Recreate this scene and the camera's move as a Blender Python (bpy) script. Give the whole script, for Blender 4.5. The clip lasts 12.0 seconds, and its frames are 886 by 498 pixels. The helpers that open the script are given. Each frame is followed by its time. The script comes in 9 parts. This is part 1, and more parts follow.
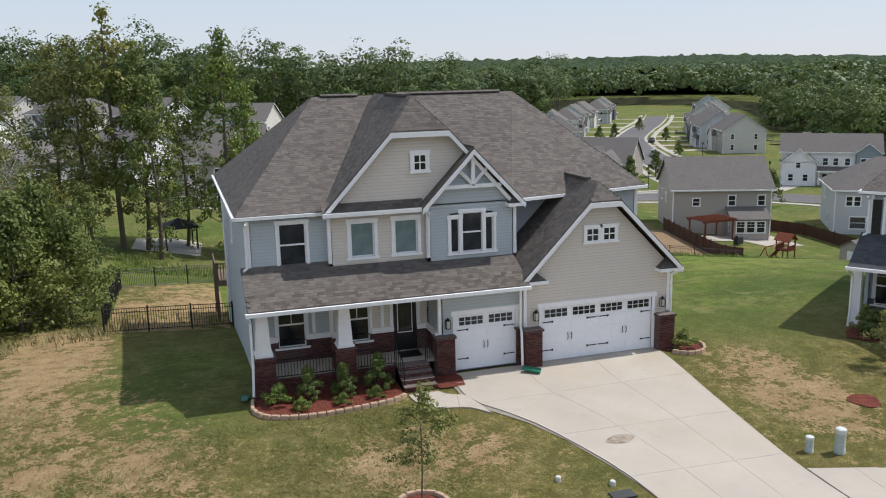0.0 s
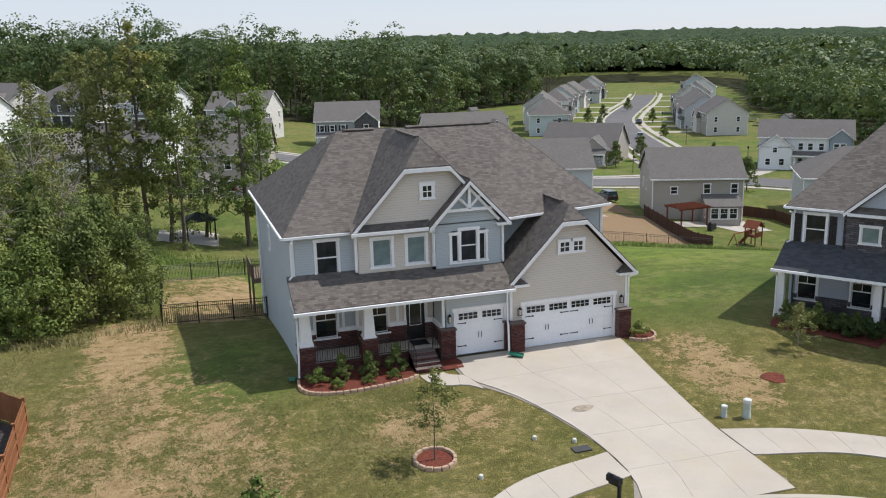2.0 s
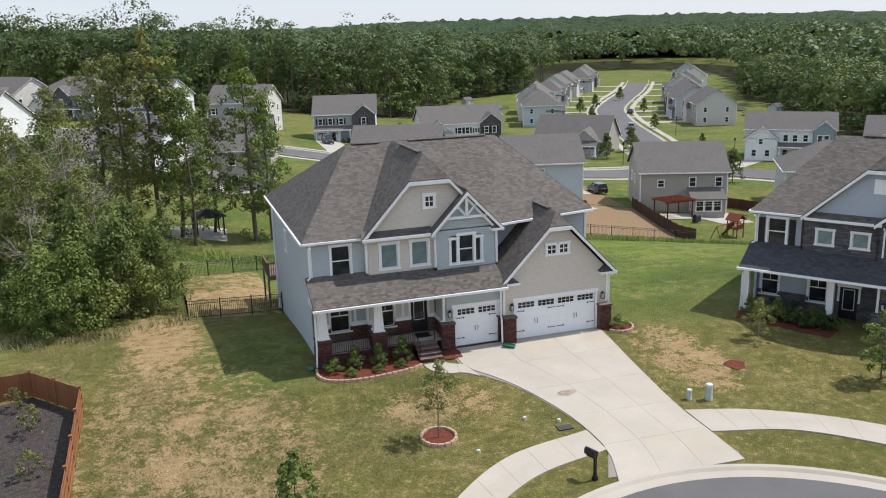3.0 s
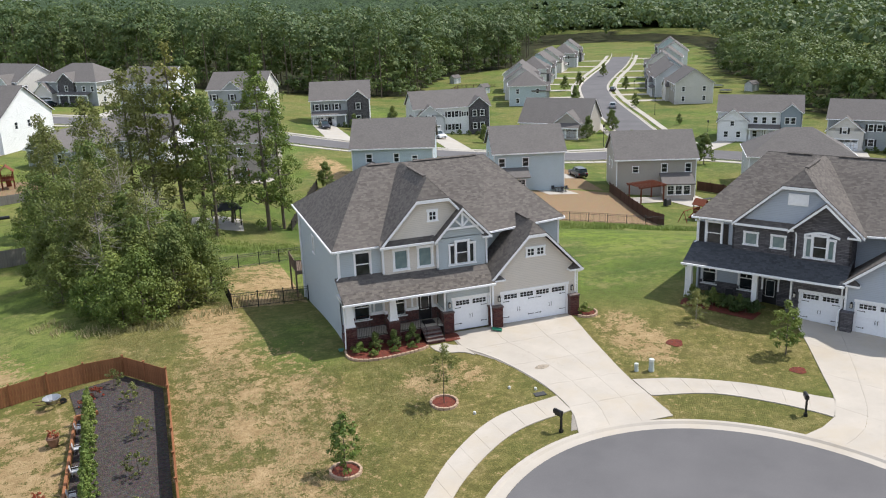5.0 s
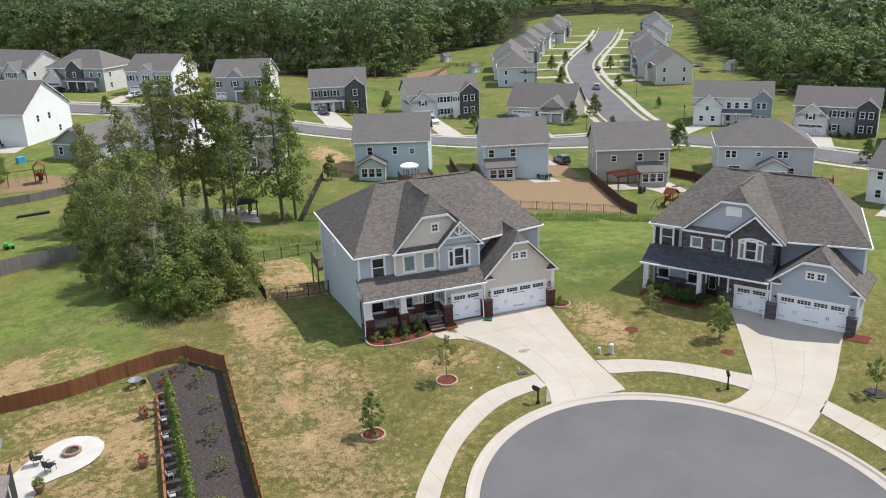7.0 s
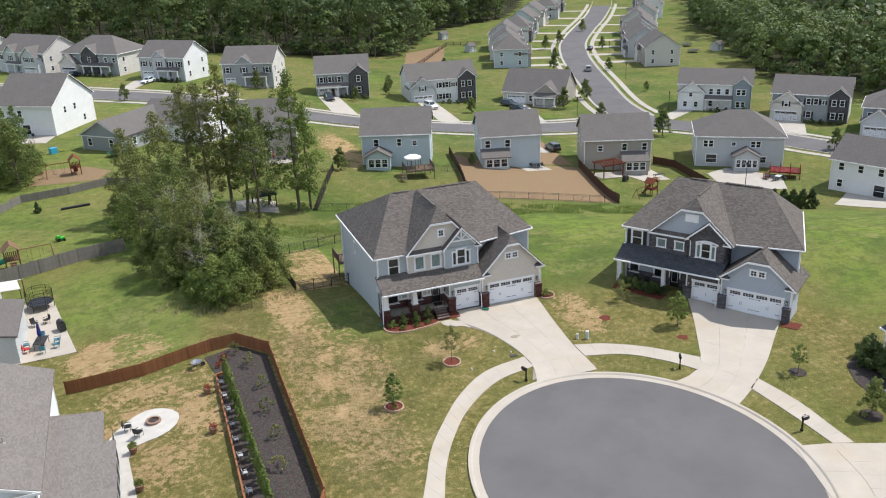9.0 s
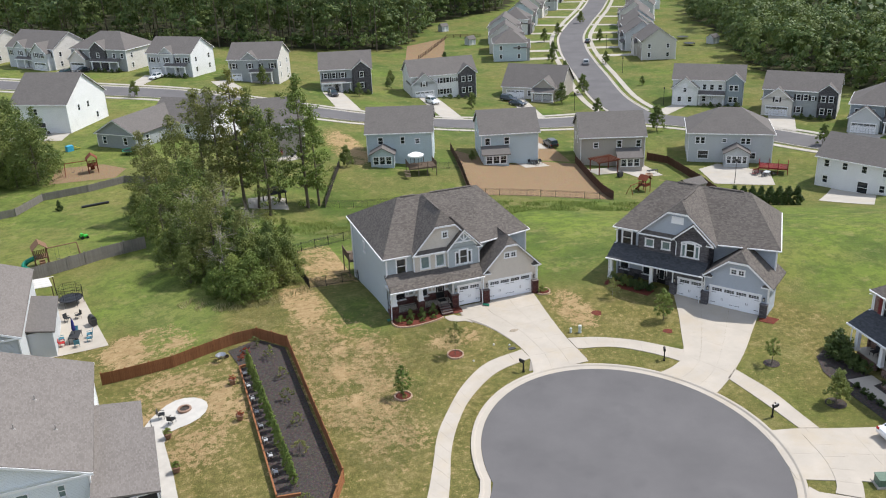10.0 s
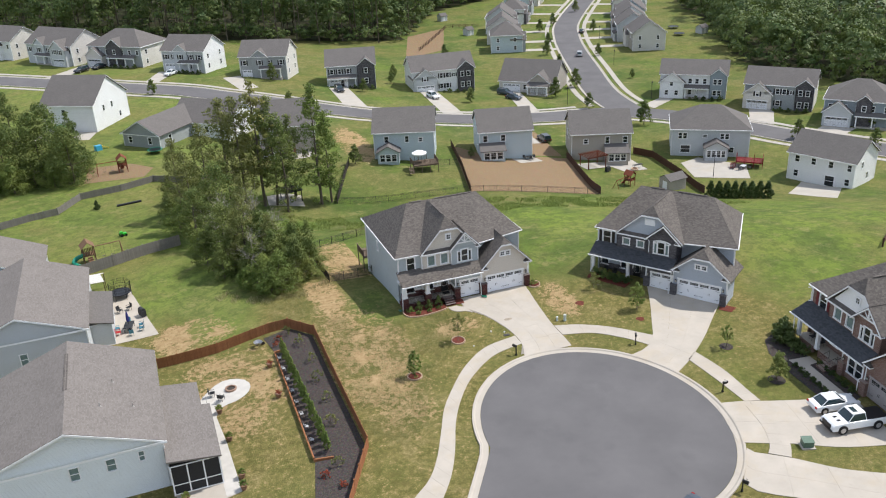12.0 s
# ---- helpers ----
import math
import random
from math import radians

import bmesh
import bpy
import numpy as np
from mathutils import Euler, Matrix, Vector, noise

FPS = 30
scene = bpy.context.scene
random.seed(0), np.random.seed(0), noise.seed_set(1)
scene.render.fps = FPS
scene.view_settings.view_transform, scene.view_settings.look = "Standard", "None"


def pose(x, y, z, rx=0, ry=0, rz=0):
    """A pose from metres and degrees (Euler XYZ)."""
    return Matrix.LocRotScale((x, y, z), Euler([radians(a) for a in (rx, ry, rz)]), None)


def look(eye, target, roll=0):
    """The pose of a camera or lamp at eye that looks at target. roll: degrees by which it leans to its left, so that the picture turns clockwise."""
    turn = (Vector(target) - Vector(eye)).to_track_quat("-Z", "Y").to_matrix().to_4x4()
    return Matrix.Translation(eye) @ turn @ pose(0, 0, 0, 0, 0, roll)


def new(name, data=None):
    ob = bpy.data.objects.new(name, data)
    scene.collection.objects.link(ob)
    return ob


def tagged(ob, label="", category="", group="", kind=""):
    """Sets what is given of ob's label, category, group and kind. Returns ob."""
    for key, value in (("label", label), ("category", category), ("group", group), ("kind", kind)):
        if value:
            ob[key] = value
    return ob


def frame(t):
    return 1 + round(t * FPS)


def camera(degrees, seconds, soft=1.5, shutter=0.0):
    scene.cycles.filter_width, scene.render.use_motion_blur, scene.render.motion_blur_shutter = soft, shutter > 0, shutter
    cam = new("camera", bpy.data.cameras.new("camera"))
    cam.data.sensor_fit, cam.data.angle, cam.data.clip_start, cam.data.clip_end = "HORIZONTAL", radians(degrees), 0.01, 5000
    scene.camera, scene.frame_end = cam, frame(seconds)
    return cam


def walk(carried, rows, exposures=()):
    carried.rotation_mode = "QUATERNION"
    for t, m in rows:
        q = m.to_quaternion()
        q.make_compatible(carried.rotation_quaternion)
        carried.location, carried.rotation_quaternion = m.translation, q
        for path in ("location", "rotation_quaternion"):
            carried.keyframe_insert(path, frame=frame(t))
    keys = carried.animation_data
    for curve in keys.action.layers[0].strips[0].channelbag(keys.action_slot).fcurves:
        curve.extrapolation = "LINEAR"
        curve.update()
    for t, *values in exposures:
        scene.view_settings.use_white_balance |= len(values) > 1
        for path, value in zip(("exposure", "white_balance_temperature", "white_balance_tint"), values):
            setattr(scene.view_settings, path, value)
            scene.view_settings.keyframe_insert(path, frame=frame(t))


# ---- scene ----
from mathutils.geometry import delaunay_2d_cdt

cam = camera(54.66, 12.0, 1.1)
# seconds, eye x, y, z, yaw, pitch, roll
ROWS = [
    (0.0, -13.276, -29.832, 11.392, -17.255, -11.694, -1.267),
    (0.5, -13.865, -31.466, 12.180, -17.291, -12.025, -1.298),
    (1.0, -14.531, -33.254, 13.027, -17.405, -12.471, -1.365),
    (1.5, -15.244, -35.163, 13.916, -17.566, -12.943, -1.460),
    (2.0, -16.057, -37.258, 14.860, -17.736, -13.470, -1.467),
    (2.5, -16.915, -39.427, 15.846, -17.933, -13.945, -1.616),
    (3.0, -17.788, -41.723, 16.995, -18.084, -14.445, -1.659),
    (5.0, -21.783, -51.541, 22.346, -18.814, -16.665, -2.092),
    (5.5, -22.845, -54.133, 23.906, -18.952, -17.177, -2.175),
    (6.0, -23.945, -56.755, 25.579, -19.132, -17.761, -2.243),
    (6.5, -25.022, -59.317, 27.411, -19.291, -18.411, -2.263),
    (7.0, -26.136, -62.038, 29.277, -19.419, -19.043, -2.308),
    (9.0, -30.685, -72.728, 37.294, -19.627, -21.496, -2.349),
    (9.5, -31.771, -75.409, 39.320, -19.585, -22.014, -2.434),
    (10.0, -32.946, -77.930, 41.285, -19.617, -22.483, -2.456),
    (10.5, -34.000, -80.770, 43.302, -19.549, -22.921, -2.627),
    (11.0, -35.140, -83.417, 45.385, -19.613, -23.398, -2.625),
    (11.5, -36.241, -86.111, 47.342, -19.607, -23.770, -2.723),
    (12.0, -37.330, -89.004, 49.404, -19.591, -24.089, -2.865),
]
walk(cam, [(t, pose(x, y, z, 90 + pitch, 0, yaw) @ pose(0, 0, 0, 0, 0, roll)) for t, x, y, z, yaw, pitch, roll in ROWS],
     ((0.0, 0.15), (1.5, 0.20), (3.0, 0.31), (5.0, 0.46), (7.0, 0.46), (9.0, 0.40), (12.0, 0.37)))

# ---- world, sun, exposure ----
SUN = Vector((0.68, 0.02, 1.0)).normalized()
world = bpy.data.worlds.new("sky")
world.use_nodes = True
scene.world = world
_n = world.node_tree.nodes
_sky = _n.new("ShaderNodeTexSky")
_sky.sky_type, _sky.sun_disc = "NISHITA", False
_sky.sun_elevation = math.asin(SUN.z)
_sky.sun_rotation = math.atan2(SUN.x, SUN.y)
_sky.air_density, _sky.dust_density, _sky.ozone_density = 1.0, 0.2, 3.0
_even = _n.new("ShaderNodeGamma")
_even.inputs[1].default_value = 0.5
_veil = _n.new("ShaderNodeMix")
_veil.data_type = "RGBA"
_veil.inputs[0].default_value = 0.55
_veil.inputs[7].default_value = (1.92, 2.16, 2.72, 1)
world.node_tree.links.new(_sky.outputs[0], _even.inputs[0])
world.node_tree.links.new(_even.outputs[0], _veil.inputs[6])
world.node_tree.links.new(_veil.outputs[2], _n["Background"].inputs[0])
_n["Background"].inputs[1].default_value = 0.28
sun = new("sun", bpy.data.lights.new("sun", "SUN"))
sun.data.energy, sun.data.angle, sun.data.color = 3.65, radians(0.8), (1.0, 0.965, 0.925)
sun.matrix_world = look((0, 0, 60), Vector((0, 0, 60)) - SUN)

# ---- materials ----


class Nodes:
    """A thin wrapper for writing node materials."""

    def __init__(self, name, rough=0.7, metal=0.0, spec=0.4):
        self.mat = bpy.data.materials.new(name)
        self.mat.use_nodes = True
        self.t = self.mat.node_tree
        self.b = self.t.nodes["Principled BSDF"]
        self.b.inputs["Roughness"].default_value = rough
        self.b.inputs["Metallic"].default_value = metal
        self.b.inputs["Specular IOR Level"].default_value = spec
        self._co = None

    def put(self, sock, value):
        if isinstance(value, bpy.types.NodeSocket):
            self.t.links.new(value, sock)
        elif isinstance(value, tuple) and len(value) == 3 and sock.type == "RGBA":
            sock.default_value = (*value, 1)
        else:
            sock.default_value = value

    def add(self, kind, *ins, **props):
        n = self.t.nodes.new("ShaderNode" + kind)
        for k, v in props.items():
            setattr(n, k, v)
        for i, v in enumerate(ins):
            if v is not None:
                self.put(n.inputs[i], v)
        return n

    def coord(self, which="Object"):
        if self._co is None:
            self._co = self.t.nodes.new("ShaderNodeTexCoord")
        return self._co.outputs[which]

    def pos(self):
        return self.t.nodes.new("ShaderNodeNewGeometry").outputs["Position"]

    def noise(self, vec, scale, detail=4.0, rough=0.55, out=0):
        n = self.add("TexNoise")
        self.put(n.inputs["Vector"], vec)
        n.inputs["Scale"].default_value, n.inputs["Detail"].default_value, n.inputs["Roughness"].default_value = scale, detail, rough
        return n.outputs[out]

    def ramp(self, fac, *stops):
        r = self.add("ValToRGB", fac)
        e = r.color_ramp.elements
        while len(e) < len(stops):
            e.new(0.5)
        for k, (p, c) in zip(e, stops):
            k.position = p
            k.color = (*c, 1) if isinstance(c, tuple) else (c, c, c, 1)
        return r.outputs[0]

    def mix(self, fac, a, b, blend="MIX"):
        m = self.t.nodes.new("ShaderNodeMix")
        m.data_type, m.blend_type = "RGBA", blend
        for s, v in ((m.inputs[0], fac), (m.inputs[6], a), (m.inputs[7], b)):
            self.put(s, v)
        return m.outputs[2]

    def math(self, op, a, b=0.0, clamp=False):
        m = self.add("Math", a, b, operation=op)
        m.use_clamp = clamp
        return m.outputs[0]

    def split(self, vec):
        return self.add("SeparateXYZ", vec).outputs

    def join(self, x, y, z):
        return self.add("CombineXYZ", x, y, z).outputs[0]

    def bump(self, height, strength=0.4, dist=0.02):
        n = self.t.nodes.new("ShaderNodeBump")
        n.inputs["Strength"].default_value, n.inputs["Distance"].default_value = strength, dist
        self.put(n.inputs["Height"], height)
        self.put(self.b.inputs["Normal"], n.outputs[0])

    def color(self, c):
        self.put(self.b.inputs["Base Color"], c)
        return self


def shade(c, k):
    return tuple(min(1.0, v * k) for v in c)


def plain(name, c, rough=0.6, metal=0.0, vary=0.12, scale=6.0, bump=0.0, spec=0.4):
    n = Nodes(name, rough, metal, spec)
    f = n.noise(n.coord(), scale, 5)
    n.color(n.ramp(f, (0.3, shade(c, 1 - vary)), (0.7, shade(c, 1 + vary))))
    if bump:
        n.bump(n.noise(n.coord(), scale * 6, 3), bump, 0.01)
    return n.mat


def siding(name, c, lap=0.125):
    """Lapped fibre-cement boards."""
    n = Nodes(name, 0.62, 0, 0.3)
    x, y, z = n.split(n.coord())[0:3]
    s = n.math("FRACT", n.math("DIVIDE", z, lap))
    board = n.add("TexWhiteNoise", n.math("FLOOR", n.math("DIVIDE", z, lap)), noise_dimensions="1D")
    n.put(board.inputs["W"], n.math("FLOOR", n.math("DIVIDE", z, lap)))
    dirt = n.noise(n.coord(), 0.6, 5)
    col = n.ramp(dirt, (0.3, shade(c, 0.96)), (0.7, shade(c, 1.02)))
    col = n.mix(n.math("MULTIPLY", board.outputs[0], 0.10), col, shade(c, 0.8))
    # lower edge of each board darkened, painting in the lap's shadow line
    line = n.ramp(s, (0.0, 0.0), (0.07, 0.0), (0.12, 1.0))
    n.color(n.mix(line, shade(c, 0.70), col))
    n.bump(n.math("SUBTRACT", 1.0, s), 0.9, 0.02)
    return n.mat


def shingle_mat(name, dark, light, per_piece=False):
    n = Nodes(name, 0.9, 0, 0.15)
    co = n.coord()
    if per_piece:
        g = n.t.nodes.new("ShaderNodeNewGeometry")
        r = g.outputs["Random Per Island"]
    else:
        nx, ny, nz = n.split(n.coord("Normal"))[0:3]
        x, y, z = n.split(co)[0:3]
        side = n.math("GREATER_THAN", n.math("ABSOLUTE", nx), n.math("ABSOLUTE", ny))
        h = n.math("ADD", n.math("MULTIPLY", y, side), n.math("MULTIPLY", x, n.math("SUBTRACT", 1.0, side)))
        b = n.add("TexBrick")
        v = n.math("ADD", n.math("MULTIPLY", x, side), n.math("MULTIPLY", y, n.math("SUBTRACT", 1.0, side)))
        n.put(b.inputs["Vector"], n.join(h, v, 0.0))
        for k, v in (("Scale", 1.0), ("Mortar Size", 0.008), ("Brick Width", 0.26), ("Row Height", 0.125), ("Bias", 0.0)):
            b.inputs[k].default_value = v
        b.inputs["Color1"].default_value, b.inputs["Color2"].default_value, b.inputs["Mortar"].default_value = (0, 0, 0, 1), (1, 1, 1, 1), (0.2, 0.2, 0.2, 1)
        r = b.outputs[0]
        n.bump(b.outputs[1], -0.5, 0.02)
    fine = n.noise(co, 45.0, 3)
    wide = n.noise(co, 0.5, 4)
    c = n.mix(r, dark, light)
    c = n.mix(n.ramp(fine, (0.35, 0.0), (0.65, 0.5)), c, shade(dark, 0.75))
    c = n.mix(n.ramp(wide, (0.35, 0.0), (0.75, 0.25)), c, shade(light, 1.05))
    n.color(c)
    if per_piece:
        n.bump(fine, 0.4, 0.01)
    return n.mat


def brick_mat(name, c1, c2, mortar, bw=0.21, bh=0.075):
    n = Nodes(name, 0.85, 0, 0.2)
    nx, ny, nz = n.split(n.coord("Normal"))[0:3]
    x, y, z = n.split(n.coord())[0:3]
    side = n.math("GREATER_THAN", n.math("ABSOLUTE", nx), n.math("ABSOLUTE", ny))
    h = n.math("ADD", n.math("MULTIPLY", y, side), n.math("MULTIPLY", x, n.math("SUBTRACT", 1.0, side)))
    b = n.add("TexBrick")
    n.put(b.inputs["Vector"], n.join(h, z, 0.0))
    for k, v in (("Scale", 1.0), ("Mortar Size", 0.012), ("Brick Width", bw), ("Row Height", bh), ("Mortar Smooth", 0.2)):
        b.inputs[k].default_value = v
    n.put(b.inputs["Color1"], c1), n.put(b.inputs["Color2"], c2), n.put(b.inputs["Mortar"], mortar)
    n.color(n.mix(n.ramp(n.noise(n.coord(), 9, 4), (0.35, 0.0), (0.7, 0.45)), b.outputs[0], shade(c1, 0.6)))
    n.bump(b.outputs[1], -0.7, 0.015)
    return n.mat


def leaf_mat(name, a, b, c):
    """Leaves, each a little different, that let some light through."""
    n = Nodes(name, 0.55, 0, 0.25)
    g = n.t.nodes.new("ShaderNodeNewGeometry")
    o = n.t.nodes.new("ShaderNodeObjectInfo")
    col = n.ramp(g.outputs["Random Per Island"], (0.0, a), (0.6, b), (1.0, c))
    col = n.mix(n.math("MULTIPLY", o.outputs["Random"], 0.35), col, shade(b, 0.75))
    big = n.noise(n.pos(), 0.13, 2)
    col = n.mix(n.ramp(big, (0.45, 0.0), (0.62, 0.6)), col, c)
    col = n.mix(n.ramp(n.noise(n.pos(), 0.21, 2), (0.38, 0.6), (0.52, 0.0)), col, shade(a, 0.85))
    n.color(col)
    tr = n.add("BsdfTranslucent")
    n.put(tr.inputs["Color"], n.mix(0.5, col, (0.18, 0.23, 0.05)))
    m = n.t.nodes.new("ShaderNodeMixShader")
    m.inputs[0].default_value = 0.22
    out = n.t.nodes["Material Output"]
    n.t.links.new(n.b.outputs[0], m.inputs[1])
    n.t.links.new(tr.outputs[0], m.inputs[2])
    n.t.links.new(m.outputs[0], out.inputs[0])
    return n.mat


def glass_mat(name, tint, base):
    """A dim room behind a pane that mirrors the sky."""
    n = Nodes(name, 0.06, 0, 0.45)
    f = n.noise(n.coord(), 1.6, 3)
    n.color(n.ramp(f, (0.35, base), (0.65, tint)))
    n.bump(n.noise(n.coord(), 0.9, 1), 0.03, 0.02)
    return n.mat


def lawn_mat():
    """Mown warm-season grass: green at the back and to the east, thin over tan soil on the young front lawns."""
    n = Nodes("lawn", 0.95, 0, 0.08)
    p = n.pos()
    x, y, z = n.split(p)[0:3]

    def patch(cx, cy, rx, ry):
        u, v = n.math("DIVIDE", n.math("SUBTRACT", x, cx), rx), n.math("DIVIDE", n.math("SUBTRACT", y, cy), ry)
        return n.math("SUBTRACT", 1.0, n.math("ADD", n.math("MULTIPLY", u, u), n.math("MULTIPLY", v, v)), True)

    # how thin the grass grows, lot by lot
    front = n.math("SUBTRACT", 1.0, n.math("DIVIDE", n.math("SUBTRACT", y, 5.0), 12.0), True)
    west = n.math("SUBTRACT", 1.0, n.math("DIVIDE", n.math("ADD", x, 9.0), 30.0), True)
    thin = n.math("MULTIPLY", front, n.math("MAXIMUM", west, 0.60))
    yard = n.math("MULTIPLY", n.math("MULTIPLY", n.math("LESS_THAN", x, -11.2), n.math("GREATER_THAN", x, -17.2)), n.math("MULTIPLY", n.math("GREATER_THAN", y, 13.6), n.math("LESS_THAN", y, 30.0)))
    thin = n.math("MAXIMUM", thin, n.math("MULTIPLY", yard, 1.2))
    lush = n.math("MAXIMUM", n.math("MAXIMUM", patch(-13.5, 4.5, 4.5, 8.5), patch(-32.0, 13.0, 6.0, 15.0)), patch(-9.0, 36.0, 26.0, 12.0))
    west_patch = patch(-35.5, 7.0, 5.5, 5.0)
    path = n.math("MAXIMUM", patch(-18.8, 9.0, 2.6, 7.5), n.math("MAXIMUM", west_patch, patch(6.5, 88.0, 4.0, 17.0)))
    thin = n.math("MAXIMUM", thin, n.math("MULTIPLY", path, 0.9))
    worn = n.math("MAXIMUM", patch(-33.0, -8.0, 6.5, 10.0), n.math("MAXIMUM", patch(-6.6, -6.0, 3.2, 2.2), n.math("MAXIMUM", patch(-17.6, -7.0, 5.5, 18.0), patch(7.6, -5.0, 2.4, 5.0))))
    worn = n.math("MAXIMUM", n.math("POWER", worn, 0.6), n.math("MAXIMUM", n.math("MULTIPLY", yard, 0.95), n.math("MULTIPLY", n.math("POWER", path, 0.6), 1.7)))
    wide = n.noise(p, 0.13, 5, 0.6)
    thin = n.math("ADD", thin, n.math("MULTIPLY", n.ramp(n.noise(p, 0.05, 4, 0.6), (0.42, 0.0), (0.62, 0.9)), 0.6), True)
    thin = n.math("SUBTRACT", thin, n.math("MULTIPLY", n.math("MAXIMUM", patch(15.0, 12.0, 15.0, 15.0), n.math("POWER", patch(52.0, 2.0, 28.0, 30.0), 0.6)), 0.8), True)
    thin = n.math("SUBTRACT", thin, n.math("MULTIPLY", lush, 1.1), True)
    # dark tufts standing in lighter, thinner ground
    clod, fine = n.noise(p, 1.8, 5, 0.72), n.noise(p, 8.0, 5, 0.75)
    lump = n.mix(0.45, clod, fine)
    tuft = n.ramp(lump, (0.46, 0.0), (0.54, 1.0))
    green = n.ramp(n.noise(p, 0.10, 6, 0.62), (0.34, (0.072, 0.118, 0.028)), (0.48, (0.118, 0.160, 0.038)), (0.62, (0.200, 0.200, 0.070)))
    green = n.mix(n.ramp(n.noise(p, 0.085, 5, 0.65, 1), (0.50, 0.0), (0.62, 0.8)), green, (0.165, 0.240, 0.038))
    green = n.mix(n.ramp(n.noise(p, 0.045, 5, 0.7), (0.50, 0.0), (0.66, 0.75)), green, (0.250, 0.215, 0.095))
    green = n.mix(n.ramp(n.noise(p, 3.0, 7, 0.78), (0.38, 0.0), (0.66, 0.8)), green, (0.075, 0.102, 0.030))
    green = n.mix(n.math("MULTIPLY", n.math("DIVIDE", n.math("SUBTRACT", -17.0, x), 12.0, True), n.ramp(n.noise(p, 0.22, 4, 0.6), (0.35, 0.1), (0.62, 0.6))), green, (0.205, 0.25, 0.060))
    east = n.math("MAXIMUM", patch(52.0, 2.0, 30.0, 34.0), patch(14.0, 24.0, 30.0, 16.0))
    green = n.mix(n.math("MULTIPLY", n.math("POWER", east, 0.5), n.ramp(n.noise(p, 0.16, 5, 0.62), (0.38, 0.0), (0.60, 0.75))), green, (0.190, 0.245, 0.046))
    rank = n.math("MULTIPLY", n.math("POWER", n.math("MAXIMUM", patch(48.0, 14.0, 26.0, 9.0), patch(4.0, 33.0, 26.0, 4.5)), 0.5), n.ramp(n.noise(p, 0.55, 6, 0.7), (0.46, 0.0), (0.58, 0.8)))
    green = n.mix(rank, green, (0.070, 0.112, 0.026))
    green = n.mix(n.ramp(n.noise(p, 0.75, 6, 0.72), (0.47, 0.0), (0.57, 0.6)), green, (0.082, 0.108, 0.030))
    green = n.mix(n.ramp(n.noise(p, 0.42, 6, 0.75, 1), (0.53, 0.0), (0.62, 0.6)), green, (0.270, 0.245, 0.100))
    olive = n.ramp(n.noise(p, 0.35, 6, 0.65), (0.30, (0.140, 0.138, 0.040)), (0.52, (0.212, 0.186, 0.064)), (0.72, (0.320, 0.258, 0.118)))
    dark = n.ramp(n.noise(p, 0.7, 4, 0.6), (0.35, (0.088, 0.088, 0.026)), (0.65, (0.140, 0.115, 0.042)))
    soil = n.ramp(n.noise(p, 1.6, 6, 0.7), (0.3, (0.270, 0.178, 0.085)), (0.7, (0.480, 0.345, 0.190)))
    body = n.mix(n.math("MULTIPLY", thin, n.ramp(wide, (0.28, 0.65), (0.55, 1.0))), green, n.mix(n.math("MULTIPLY", tuft, 0.75), olive, dark))
    worn = n.math("MULTIPLY", worn, n.ramp(n.noise(p, 0.32, 5, 0.65), (0.38, 0.2), (0.60, 1.0)))
    bare = n.math("ADD", n.math("SUBTRACT", 1.2, n.math("MULTIPLY", lump, 1.4)), n.math("MULTIPLY", worn, 0.235))
    bare = n.math("ADD", bare, n.math("MULTIPLY", n.math("SUBTRACT", thin, 1.0), 0.12))
    n.color(n.mix(n.ramp(n.math("SUBTRACT", bare, 0.580), (0.0, 0.0), (0.05, 0.95)), body, soil))
    n.bump(n.noise(p, 6.0, 7, 0.8), 1.0, 0.12)
    return n.mat


def concrete_mat(name, c):
    n = Nodes(name, 0.85, 0, 0.25)
    p = n.pos()
    o = n.t.nodes.new("ShaderNodeObjectInfo")
    col = n.ramp(n.noise(p, 0.45, 6, 0.6), (0.3, shade(c, 0.86)), (0.7, shade(c, 1.06)))
    col = n.mix(n.ramp(n.noise(p, 16, 4), (0.3, 0.0), (0.75, 0.3)), col, shade(c, 0.8))
    col = n.mix(n.math("MULTIPLY", o.outputs["Random"], 0.22), col, shade(c, 0.85))
    stain = n.noise(p, 0.32, 5, 0.6)
    col = n.mix(n.ramp(stain, (0.50, 0.0), (0.68, 0.45)), col, (c[0] * 0.92, c[1] * 0.85, c[2] * 0.72))
    col = n.mix(n.ramp(n.noise(p, 1.7, 6, 0.7), (0.60, 0.0), (0.74, 0.5)), col, shade(c, 0.7))
    n.color(col)
    n.bump(n.noise(p, 60, 3), 0.2, 0.01)
    return n.mat


def asphalt_mat():
    n = Nodes("asphalt", 0.9, 0, 0.25)
    p = n.pos()
    col = n.ramp(n.noise(p, 0.16, 6, 0.6), (0.3, (0.122, 0.116, 0.117)), (0.7, (0.162, 0.154, 0.154)))
    col = n.mix(n.ramp(n.noise(p, 30, 3), (0.3, 0.0), (0.7, 0.35)), col, (0.085, 0.082, 0.083))
    col = n.mix(n.ramp(n.noise(p, 0.5, 3, 0.4), (0.60, 0.0), (0.74, 0.22)), col, (0.085, 0.082, 0.084))
    n.color(col)
    n.bump(n.noise(p, 70, 3), 0.3, 0.01)
    return n.mat


